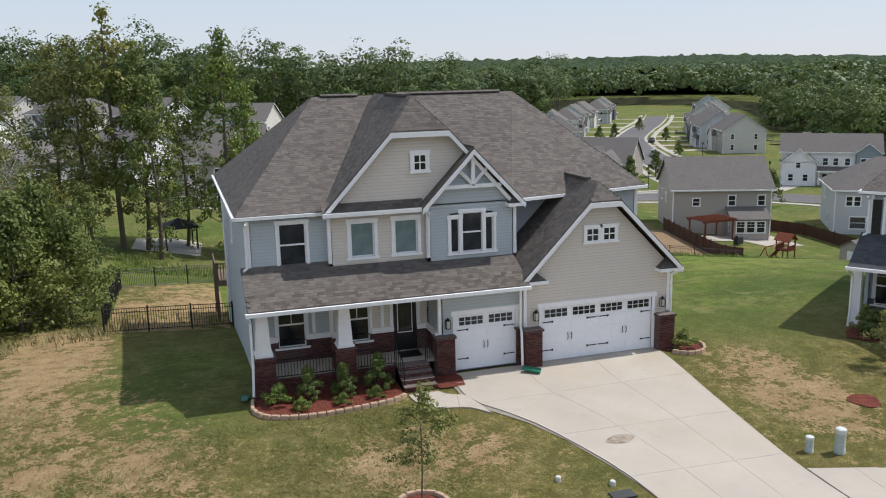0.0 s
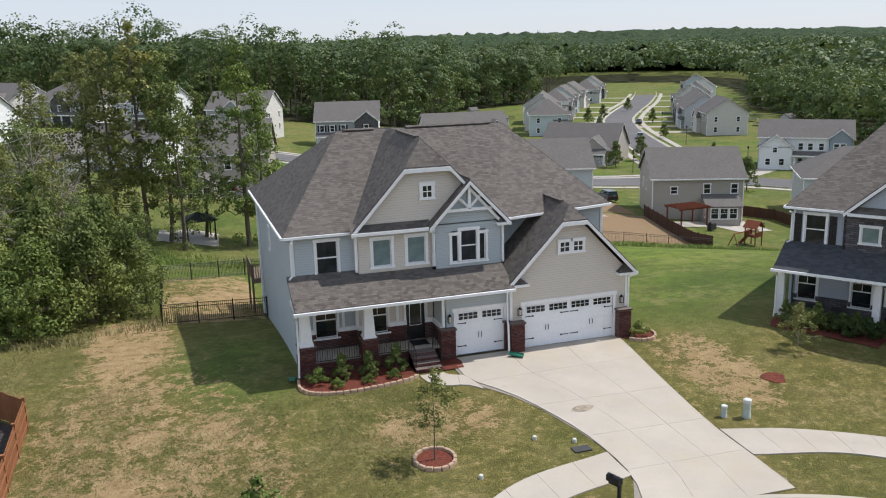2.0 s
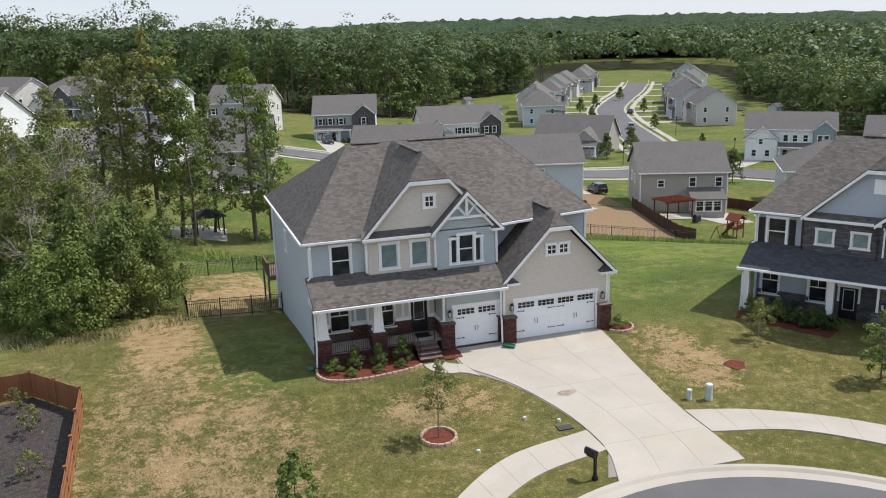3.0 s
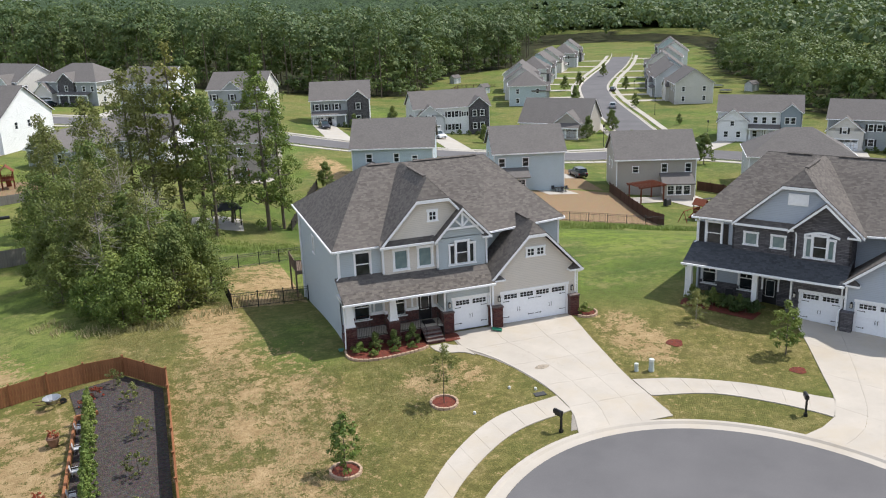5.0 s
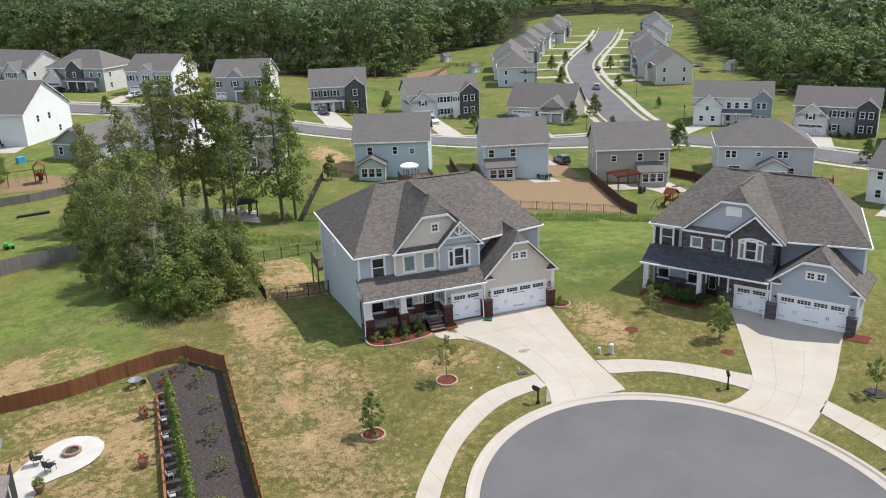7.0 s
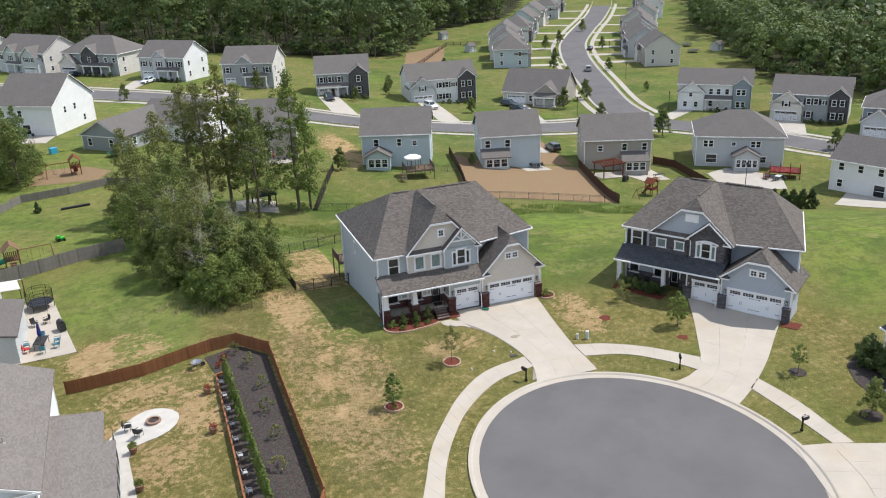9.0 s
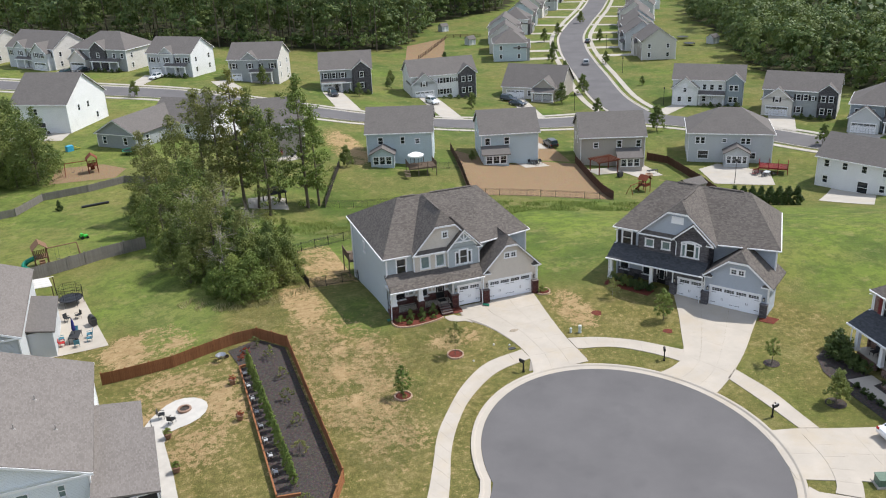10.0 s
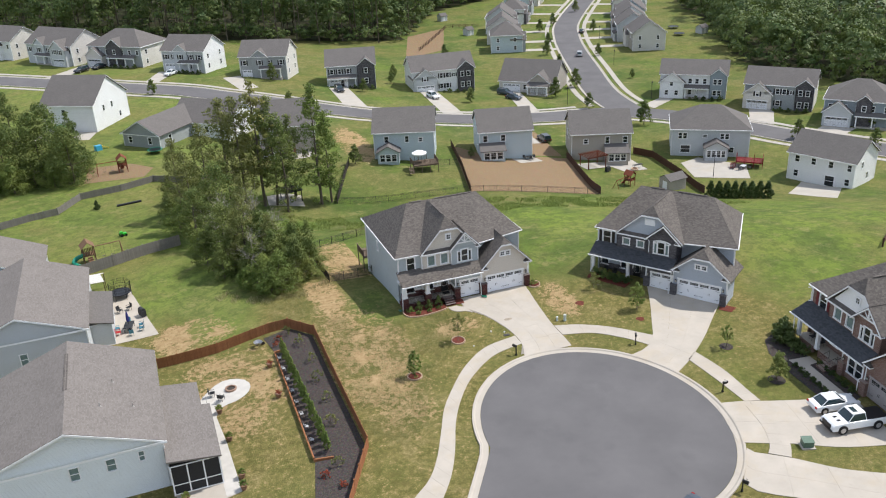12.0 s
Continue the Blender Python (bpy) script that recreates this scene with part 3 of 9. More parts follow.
slabs("pavement_west", spline([(-1.1, -10.45), (-5.3, -11.4), (-8.8, -14.1), (-11.8, -17.8), (-13.8, -20.8), (-15.3, -24.0), (-17.2, -27.9), (-19.0, -30.6), (-22.4, -33.8), (-34, -46), (-52, -76)], 0.5),
      spline([(-1.1, -12.3), (-5.1, -13.4), (-9.0, -16.5), (-11.6, -19.9), (-13.5, -23.3), (-14.9, -26.7), (-16.3, -29.7), (-17.9, -32.3), (-20.9, -36.0), (-32, -49), (-50, -78)], 0.5),
      even(52), "curving pale concrete pavement round the turning circle")
slabs("pavement_north", spline([(4.05, -10.3), (6.9, -11.3), (9.9, -13.3), (12.6, -16.3), (13.2, -17.0)], 0.4),
      spline([(4.0, -12.5), (7.4, -13.7), (9.9, -16.1), (11.3, -18.1), (11.6, -18.7)], 0.4),
      even(8), "curving pale concrete pavement round the turning circle")
slabs("pavement_east", spline([(15.3, -21.9), (15.8, -26.3), (15.6, -30.2), (15.5, -32.4)], 0.4),
      spline([(13.7, -23.0), (13.95, -27.4), (14.0, -31.6), (14.0, -31.8)], 0.4),
      even(7), "curving pale concrete pavement round the turning circle")
slabs("pavement_southeast", spline([(15.0, -33.0), (14.6, -36.0), (13.4, -39.0), (12.1, -40.7)], 0.4), spline([(13.6, -32.6), (12.8, -36.0), (11.6, -38.4), (10.6, -39.4)], 0.4), even(5), "pale concrete pavement crossing the driveways", up=0.075)
slabs("pavement_porch", spline([(-5.9, -1.5), (-5.8, -2.3), (-5.2, -2.95), (-4.2, -3.2), (-3.6, -3.9)], 0.3), spline([(-4.75, -1.5), (-4.7, -1.7), (-4.5, -1.9), (-4.3, -2.0), (-3.9, -2.2)], 0.3), even(3), "short pale concrete walk from the porch steps", up=0.05)


# ---- parts of houses ----
_cache = {}


def cached(key, build):
    if key not in _cache:
        _cache[key] = build()
    return _cache[key]


def on_wall(o, ang, x, z, out=0.0):
    """Pose of a thing on a wall: o the wall's start, ang its direction; x along it, z up, out of its face."""
    a = radians(ang)
    return pose(o[0] + x * math.cos(a) + out * math.sin(a), o[1] + x * math.sin(a) - out * math.cos(a), z, 0, 0, ang)


def window(parent, m, w, h, style="double", glass=None, trim=0.11, shutters=False, louvre=None):
    """A sash window: casing, sash, panes; its origin is the lower left corner of the opening, facing -y."""
    glass = glass or GLASS
    back = 0.075 if style == "cross" else 0.0        # set on the face of a gable, with no opening behind

    def casing():
        mb = MB()
        mb.box(-trim, -0.045, 0, 0, 0.02, h)
        mb.box(w, -0.045, 0, w + trim, 0.02, h)
        mb.box(-trim - 0.03, -0.06, h, w + trim + 0.03, 0.02, h + trim * 1.25)
        mb.box(-trim - 0.04, -0.075, -trim * 0.8, w + trim + 0.04, 0.02, 0)
        return mb.mesh("casing", WHITE)

    def sash():
        mb = MB()
        t = 0.045
        for a, b, c, d in ((0, t, 0, h), (w - t, w, 0, h), (t, w - t, 0, t), (t, w - t, h - t, h)):
            mb.box(a, 0.03 - back, c, b, 0.07 - back, d)
        if style in ("double", "grid"):
            mb.box(t, 0.02, h / 2 - 0.03, w - t, 0.07, h / 2 + 0.03)
        if style == "grid":
            mb.box(w / 2 - 0.012, 0.035, h / 2, w / 2 + 0.012, 0.06, h - t)
            mb.box(t, 0.035, h * 0.75 - 0.012, w - t, 0.06, h * 0.75 + 0.012)
        if style == "cross":
            mb.box(w / 2 - 0.02, 0.03 - back, t, w / 2 + 0.02, 0.06 - back, h - t)
            mb.box(t, 0.03 - back, h / 2 - 0.02, w - t, 0.06 - back, h / 2 + 0.02)
        return mb.mesh("sash", WHITE)

    def pane():
        mb = MB()
        mb.box(0.03, 0.055 - back, 0.03, w - 0.03, 0.062 - back, h - 0.03)
        return mb.mesh("pane", glass)

    win = part("window", cached(("case", w, h, trim), casing), None, parent, m=m)
    part("sash", cached(("sash", w, h, style), sash), None, win)
    part("pane", cached(("pane", w, h, back, glass.name), pane), None, win)
    if shutters:
        def shutter():
            mb = MB()
            mb.box(0, -0.05, 0, 0.36, 0.01, h)
            for k in range(int(h / 0.12)):
                mb.box(0.05, -0.065, 0.06 + k * 0.12, 0.31, -0.04, 0.12 + k * 0.12)
            return mb.mesh("shutter", louvre or BLACK)
        for x in (-trim - 0.42, w + trim + 0.06):
            part("shutter", cached(("shutter", h, bool(louvre)), shutter), None, win, "dark red louvred shutter" if louvre else "black louvred shutter", pose(x, 0, 0))
    return win


def garage_door(parent, m, w, h=2.2, cols=None, paint=None):
    """A sectional door with a row of small lights on top, strap hinges and handles."""
    cols = cols or max(2, round(w / 1.22))

    def leaf():
        mb = MB()
        mb.box(0, 0.04, 0, w, 0.09, h)
        for r in range(4):
            z0, z1 = h * r / 4, h * (r + 1) / 4
            mb.box(0, 0.025, z0 + 0.012, w, 0.045, z0 + 0.05)
            if r == 3:
                continue
            for c in range(cols * 2):
                x0 = w * c / (cols * 2)
                mb.box(x0 + 0.07, 0.028, z0 + 0.09, x0 + w / (cols * 2) - 0.07, 0.045, z1 - 0.05)
        return mb.mesh("leaf", paint or GARAGE_WHITE)

    def trim():
        mb = MB()
        mb.box(-0.14, -0.03, 0, 0, 0.08, h)
        mb.box(w, -0.03, 0, w + 0.14, 0.08, h)
        mb.box(-0.2, -0.045, h, w + 0.2, 0.08, h + 0.19)
        return mb.mesh("frame", paint or WHITE)

    def light():
        mb = MB()
        a = w / cols - 0.22
        for i in range(4):
            for k in range(2):
                mb.box(a * i / 4 + 0.02, 0, 0.17 * k + 0.015, a * (i + 1) / 4 - 0.02, 0.012, 0.17 * k + 0.155)
        return mb.mesh("pane", GLASS)

    def hinge():
        mb = MB()
        mb.box(0, 0, 0, 0.42, 0.015, 0.035)
        mb.box(0.38, 0, -0.02, 0.45, 0.018, 0.055)
        return mb.mesh("hinge", IRON)

    def handle():
        mb = MB()
        mb.tube([(0, 0, 0), (0.0, -0.05, 0.05), (0, -0.05, 0.22), (0, 0, 0.27)], 0.016)
        return mb.mesh("handle", IRON)

    door = part("garage_door", cached(("gleaf", w, h, bool(paint)), leaf), None, parent, ("pale grey" if paint else "white") + " panelled garage door with small top lights", m)
    part("frame", cached(("gtrim", w, h, bool(paint)), trim), None, door)
    for c in range(cols):
        part("pane", cached(("glight", w, cols), light), None, door, m=pose(w * c / cols + 0.11, 0.016, h - 0.43))
    for k in range(max(1, cols // 2)):
        x0, x1 = w * k / max(1, cols // 2), w * (k + 1) / max(1, cols // 2)
        for z in (0.42, h - 0.62):
            part("hinge", cached("ghinge", hinge), None, door, m=pose(x0 + 0.04, 0.01, z))
            part("hinge", cached("ghinge", hinge), None, door, m=pose(x1 - 0.04, 0.028, z, 0, 0, 180))
        for dx in (-0.1, 0.06):
            part("handle", cached("ghandle", handle), None, door, m=pose((x0 + x1) / 2 + dx, 0.02, 0.8))
    return door


def front_door(parent, m, w=0.95, h=2.1, leaf_mat_=None):
    mb = MB()
    mb.box(0, 0.03, 0, w, 0.08, h)
    d = part("door", mb, leaf_mat_ or BLACK, parent, "black front door with a tall glass light", m)
    mb = MB()
    mb.box(-0.12, -0.03, 0, 0, 0.07, h), mb.box(w, -0.03, 0, w + 0.12, 0.07, h), mb.box(-0.15, -0.04, h, w + 0.15, 0.07, h + 0.14)
    part("door_frame", mb, WHITE, d)
    mb = MB()
    for a, b, c, e in ((0.17, 0.2, 0.75, 1.95), (w - 0.2, w - 0.17, 0.75, 1.95), (0.17, w - 0.17, 0.72, 0.75), (0.17, w - 0.17, 1.95, 1.98)):
        mb.box(a, 0.01, c, b, 0.04, e)
    part("light_frame", mb, WHITE, d)
    mb = MB()
    mb.box(0.2, 0.02, 0.75, w - 0.2, 0.028, 1.95)
    part("pane", mb, GLASS, d)
    mb = MB()
    mb.cyl((0.08, 0.03, 1.0), (0.08, -0.03, 1.0), 0.03, n=8)
    part("handle", mb, IRON, d)


def wall(mb, o, ang, w, z0, z1, holes=(), mi=0, thick=0.14):
    """A straight wall with openings through it; faces -y when ang is 0."""
    a = radians(ang)
    u, n = Vector((math.cos(a), math.sin(a), 0)), Vector((math.sin(a), -math.cos(a), 0))
    o = Vector((o[0], o[1], 0))

    def at(x, z, d):
        return o + u * x - n * d + Vector((0, 0, z))
    xs = sorted({0.0, w, *(v for h in holes for v in h[:2])})
    zs = sorted({z0, z1, *(v for h in holes for v in h[2:4])})
    for i in range(len(xs) - 1):
        for j in range(len(zs) - 1):
            cx, cz = (xs[i] + xs[i + 1]) / 2, (zs[j] + zs[j + 1]) / 2
            if any(h[0] < cx < h[1] and h[2] < cz < h[3] for h in holes):
                continue
            q = ((xs[i], zs[j]), (xs[i + 1], zs[j]), (xs[i + 1], zs[j + 1]), (xs[i], zs[j + 1]))
            mb.poly([at(x, z, 0) for x, z in q], mi)
            mb.poly([at(x, z, thick) for x, z in q[::-1]], mi)
    for a0, a1, c0, c1, *_ in holes:
        q = ((a0, c0), (a1, c0), (a1, c1), (a0, c1))
        for k in range(4):
            p, r = q[k], q[(k + 1) % 4]
            mb.poly([at(*p, 0), at(*p, thick), at(*r, thick), at(*r, 0)], mi)
    for x in (0, w):
        mb.poly([at(x, z0, 0), at(x, z0, thick), at(x, z1, thick), at(x, z1, 0)], mi)


def gable_wall(mb, o, ang, pts, mi=0, thick=0.14):
    """An upright plate with the outline pts (x, z)."""
    a = radians(ang)
    u, n = Vector((math.cos(a), math.sin(a), 0)), Vector((math.sin(a), -math.cos(a), 0))
    o = Vector((o[0], o[1], 0))
    f = [o + u * x + Vector((0, 0, z)) for x, z in pts]
    b = [p - n * thick for p in f]
    mb.poly(f, mi), mb.poly(b[::-1], mi)
    for i in range(len(pts)):
        j = (i + 1) % len(pts)
        mb.poly([f[i], b[i], b[j], f[j]], mi)


def roof_gable(mb, x0, x1, y0, y1, z, slope, th=0.16, clip=0.0):
    """Ridge along y from y0 (front, perhaps clipped to a small hip) to y1; eaves at x0 and x1."""
    c = (x0 + x1) / 2
    r = z + slope * (c - x0)
    if clip:
        xl, xr, zc = c - clip, c + clip, r - slope * clip
        yr = y0 + clip * 0.95
        mb.slab([(x0, y0, z), (xl, y0, zc), (c, yr, r), (c, y1, r), (x0, y1, z)], th)
        mb.slab([(xr, y0, zc), (x1, y0, z), (x1, y1, z), (c, y1, r), (c, yr, r)], th)
        mb.slab([(xl, y0, zc), (xr, y0, zc), (c, yr, r)], th)
    else:
        mb.slab([(x0, y0, z), (c, y0, r), (c, y1, r), (x0, y1, z)], th)
        mb.slab([(c, y0, r), (x1, y0, z), (x1, y1, z), (c, y1, r)], th)
    return r


class Bits:
    """A set of boards, each of which becomes a part."""

    def __init__(self):
        self.all = []

    def piece(self):
        self.all.append(MB())
        return self.all[-1]

    def box(self, *a, **k):
        self.piece().box(*a, **k)

    def parts(self, name, parent):
        for mb in self.all:
            part(name, mb, WHITE, parent)


def rake(mb, x0, x1, y, z, slope, clip=0.0, wd=0.2, th=0.05, drop=0.06):
    """White boards along a front gable's edges."""
    c = (x0 + x1) / 2
    r = z + slope * (c - x0)
    tops = [(x0, z), (c - clip, r - slope * clip), (c + clip, r - slope * clip), (x1, z)] if clip else [(x0, z), (c, r), (x1, z)]
    for (ax, az), (bx, bz) in zip(tops, tops[1:]):
        p = [(ax, az - drop), (bx, bz - drop), (bx, bz - drop - wd), (ax, az - drop - wd)]
        f = [(x, y - th, q) for x, q in p]
        b = [(x, y + 0.02, q) for x, q in p]
        mb.poly(f[::-1]), mb.poly(b)
        for i in range(4):
            j = (i + 1) % 4
            mb.poly([f[i], f[j], b[j], b[i]])


def rows_of_shingles(polys, expo=0.145, width=0.27, seed=1, mat=None):
    """Overlapping tabs over roof planes, each polygon a plane; rows climb from its lowest edge."""
    rng = random.Random(seed)
    v, f = [], []
    for poly in polys:
        P = [Vector(p) for p in poly]
        n = (P[1] - P[0]).cross(P[2] - P[0]).normalized()
        if n.z < 0:
            n = -n
        up = Vector((0, 0, 1)) - n * n.z
        up.normalize()
        al = up.cross(n)
        o = P[0]
        Q = [((p - o).dot(al), (p - o).dot(up)) for p in P]
        v0, v1 = min(q[1] for q in Q), max(q[1] for q in Q)
        r = 0
        while v0 + r * expo < v1 - 0.03:
            b = v0 + r * expo
            mid = b + expo * 0.5
            xs = []
            for (ax, ay), (bx, by) in zip(Q, Q[1:] + Q[:1]):
                if (ay - mid) * (by - mid) < 0:
                    xs.append(ax + (bx - ax) * (mid - ay) / (by - ay))
            xs.sort()
            for xa, xb in zip(xs[::2], xs[1::2]):
                x = xa
                while x < xb - 0.02:
                    w = min(xb - x, width * rng.uniform(0.55, 1.25))
                    lift = rng.uniform(0.007, 0.013)
                    lo = rng.uniform(-0.004, 0.004)
                    k = len(v)
                    for sx, sy, h in ((x, b + lo, lift), (x + w - 0.006, b + lo, lift), (x + w - 0.006, b + expo + 0.02, 0.006), (x, b + expo + 0.02, 0.006), (x, b + lo, 0.0), (x + w - 0.006, b + lo, 0.0)):
                        v.append(tuple(o + al * sx + up * sy + n * h))
                    f += [(k, k + 1, k + 2, k + 3), (k + 4, k + 5, k + 1, k), (k + 4, k, k + 3), (k + 1, k + 5, k + 2)]
                    x += w
            r += 1
    me = bpy.data.meshes.new("shingles")
    me.from_pydata(v, [], f)
    me.materials.append(mat or SHINGLE_PIECE)
    return me


def coach_lamp(parent, m):
    def body():
        mb = MB()
        mb.box(-0.05, -0.02, -0.1, 0.05, 0, 0.12)
        mb.box(-0.02, -0.12, 0.1, 0.02, 0, 0.14)
        mb.lathe([(0.0, 0.30), (0.11, 0.17), (0.11, 0.15)], 4, (0, -0.13, 0))
        for x in (-0.075, 0.075):
            for y in (-0.205, -0.055):
                mb.box(x - 0.012, y - 0.012, -0.14, x + 0.012, y + 0.012, 0.16)
        mb.box(-0.09, -0.22, -0.16, 0.09, -0.04, -0.13)
        return mb.mesh("lamp_frame", IRON)

    def glass():
        mb = MB()
        mb.box(-0.07, -0.2, -0.13, 0.07, -0.06, 0.15)
        return mb.mesh("lamp_glass", plain("lamp_glass", (0.55, 0.52, 0.45), 0.15))
    lamp = part("wall_lamp", cached("lampf", body), None, parent, "black coach lantern", m)
    part("lamp_glass", cached("lampg", glass), None, lamp)


def tapered_column(parent, x, y, z0, z1, w0, w1, mat):
    mb = MB()
    p = []
    for w, z in ((w0, z0), (w1, z1)):
        p.append([(x - w / 2, y - w / 2, z), (x + w / 2, y - w / 2, z), (x + w / 2, y + w / 2, z), (x - w / 2, y + w / 2, z)])
    for i in range(4):
        j = (i + 1) % 4
        mb.poly([p[0][i], p[0][j], p[1][j], p[1][i]])
    mb.box(x - w0 / 2 - 0.04, y - w0 / 2 - 0.04, z0, x + w0 / 2 + 0.04, y + w0 / 2 + 0.04, z0 + 0.12)
    mb.box(x - w1 / 2 - 0.05, y - w1 / 2 - 0.05, z1 - 0.1, x + w1 / 2 + 0.05, y + w1 / 2 + 0.05, z1)
    return part("column", mb, mat, parent, "white tapered porch column")


def craftsman(name, m, label, side_mat, beige, bay_mat, base_mat, garage_mat, truss=True, shutters=False, tapered=True, down=2.4, seed=1, stone_porch=False, roof_right=6.15, deep=15.8, back_right=None, peak_mat=None, name_tabs=False, dark_porch=False, brick=False):
    """Two-storey house with a porch, a bay under its own gable and a projecting garage under a clipped gable."""
    h = thing(name, m, label, "house")
    st = stone_porch
    xb1, xb2, xb3 = (-8.5, -4.6, -0.85) if st else (-8.07, -4.3, -0.65)
    floor_z = 0.25 if st else 0.62
    W = MB()                        # walls: 0 side, 1 beige, 2 bay, 3 base, 4 garage
    xl, xr = -11.0, roof_right - 0.35
    EZ = 6.30
    # main block
    wall(W, (xl, deep), -90, deep - 1.6, -down, EZ, [(deep - 10.6, deep - 10.1, 3.9, 5.1)], 0)
    xb = (back_right or roof_right) - 0.35
    wall(W, (xr, 3.0), math.degrees(math.atan2(deep - 3.0, xb - xr)), math.hypot(deep - 3.0, xb - xr), -down, EZ, [], 0)
    wall(W, (xb, deep), 180, xb - xl, -down, EZ, [(3, 4.6, 3.9, 5.3), (8, 9.6, 3.9, 5.3)], 0)
    wall(W, (xl, 1.6), 0, xb1 - xl, 3.4, EZ, [(0.6, 1.6, 4.42, 6.02) if st else (1.15, 2.15, 4.42, 6.02)], 0)
    wall(W, (xb1, 1.3), 0, xb2 - xb1, 3.4, EZ, [(0.84, 1.66, 4.81, 5.66), (2.65, 3.47, 4.81, 5.66)] if st else [(0.85, 1.75, 4.62, 5.92), (2.55, 3.45, 4.62, 5.92)], 1)
    wall(W, (xb1, 1.6), -90, 0.3, 3.4, EZ, [], 1)
    wall(W, (xb2, 1.1), 0, xb3 - xb2, 3.4, 6.45, [(0.95, 2.7, 4.5, 6.05)], 2)
    wall(W, (xb2, 1.6), -90, 0.5, 3.4, 6.3, [], 2)
    wall(W, (xb3, 1.1), 90, 2.0, 3.4, 6.3, [], 2)
    wall(W, (xb3, 3.0), 0, xr - xb3, 3.4, EZ, [], 0)
    # ground floor: porch wall, garage
    w1, w2, dr = ((0.35, 1.3), (0.1, 1.05), (1.75, 2.70)) if st else ((0.95, 2.0), (0.55, 1.5), (2.45, 3.4))
    wall(W, (xl, 1.9), 0, 2.95, 1.45, 3.3, [(*w1, 1.45, 2.95)], 0)
    wall(W, (-8.05, 1.7), 0, 3.85, 1.45, 3.3, [(*w2, 1.45, 2.95), (*dr, 1.45, floor_z + 2.1)], 3 if st else 1)
    wall(W, (xl, 1.84), 0, 2.95, -down, 1.45, [(*w1, 1.2, 1.45)], 3)
    wall(W, (-8.05, 1.64), 0, 3.85, -down, 1.45, [(*w2, 1.2, 1.45), (*dr, floor_z - 0.02, 1.45)], 3)
    wall(W, (xl, 1.9), -90, 0.25, -down, 3.3, [], 0)
    wall(W, (-4.15, 1.7), -90, 1.45, 1.45, 3.3, [], 0)
    wall(W, (-4.21, 1.7), -90, 1.4, -0.2, 1.45, [], 3)
    wall(W, (-4.15, 0.25), 0, 3.45, 0, 3.5, [(0.85, 2.75, 0.75, 2.45) if brick else (0.68, 3.12, 0, 2.2)], 3 if stone_porch else 0)
    wall(W, (-0.75, 0.25), -90, 0.25, 0, 3.5, [], 4)
    wall(W, (-0.75, 0.0), 0, 6.4, 0, 3.5, [(0.75, 5.63, 0, 2.2)], 4)
    wall(W, (5.65, 0.0), 90, 3.0, -1.2, 3.6, [], 4)
    # gables
    if st:
        gable_wall(W, (0, 1.3), 0, [(-8.25, 6.3), (-0.4, 6.3), (-3.35, 9.25), (-5.25, 9.25)], 5)
        gable_wall(W, (0, 1.1), 0, [(-4.6, 6.4), (-0.85, 6.4), (-0.85, 6.75), (-2.52, 8.30), (-4.6, 6.42)], 2)
        gable_wall(W, (0, 0.0), 0, [(-0.75, 3.5), (5.65, 3.5), (3.45, 5.60), (1.65, 5.60)], 4)
    else:
        gable_wall(W, (0, 1.3), 0, [(-7.9, 6.3), (-1.1, 6.3), (-3.35, 9.18), (-5.55, 9.18)], 5)
        gable_wall(W, (0, 1.1), 0, [(-4.3, 6.4), (-0.65, 6.4), (-2.47, 8.35)], 2)
        gable_wall(W, (0, 0.0), 0, [(-0.75, 3.5), (5.65, 3.5), (3.15, 6.05), (1.85, 6.05)], 4)
    part("wall", W, [side_mat, beige, bay_mat, base_mat, garage_mat, peak_mat or beige], h)
    # roofs
    R = MB()
    e0, e1, f0, f1 = -11.4, roof_right, 1.35, deep + 0.35
    rl, rr, ry, rz = (-8.3, 0.9, 8.4, 10.30) if st else (-7.25, roof_right - 3.9, 8.6, 10.42)
    eb, fr = back_right or e1, 2.8
    roof_planes = [[(e0, f0, 6.42), (-0.75, f0, 6.42), (rr, ry, rz), (rl, ry, rz)], [(-0.75, f0, 6.42), (e1, fr, 6.42), (rr, ry, rz)], [(e1, fr, 6.42), (eb, f1, 6.42), (rr, ry, rz)],
                   [(eb, f1, 6.42), (e0, f1, 6.42), (rl, ry, rz), (rr, ry, rz)], [(e0, f1, 6.42), (e0, f0, 6.42), (rl, ry, rz)]]
    for p in roof_planes:
        R.slab(p, 0.14)
    R.slab([(e0 + 0.02, f0 + 0.02, 6.30), (-0.8, f0 + 0.02, 6.30), (e1 - 0.02, fr + 0.02, 6.30), (eb - 0.02, f1 - 0.02, 6.30), (e0 + 0.02, f1 - 0.02, 6.30)], 0.06)
    roof = part("roof", R, SHINGLE, h, "weathered grey-brown shingle roof")
    sh = list(roof_planes)
    g = [(-8.25, -0.75, 0.95, 8.2, 6.42, 1.09, 1.12), (-4.55, -0.4, 0.72, 5.0, 6.40, 1.04, 0.0), (-0.98, 5.98, -0.42, 4.6, 3.50, 1.02, 0.66)]
    if st:
        g = [(-8.5, -0.1, 0.95, 7.8, 6.42, 0.95, 1.05), (-4.75, -0.3, 0.72, 5.0, 6.40, 0.94, 0.0), (-1.05, 6.14, -0.42, 4.6, 3.42, 0.855, 0.98)]
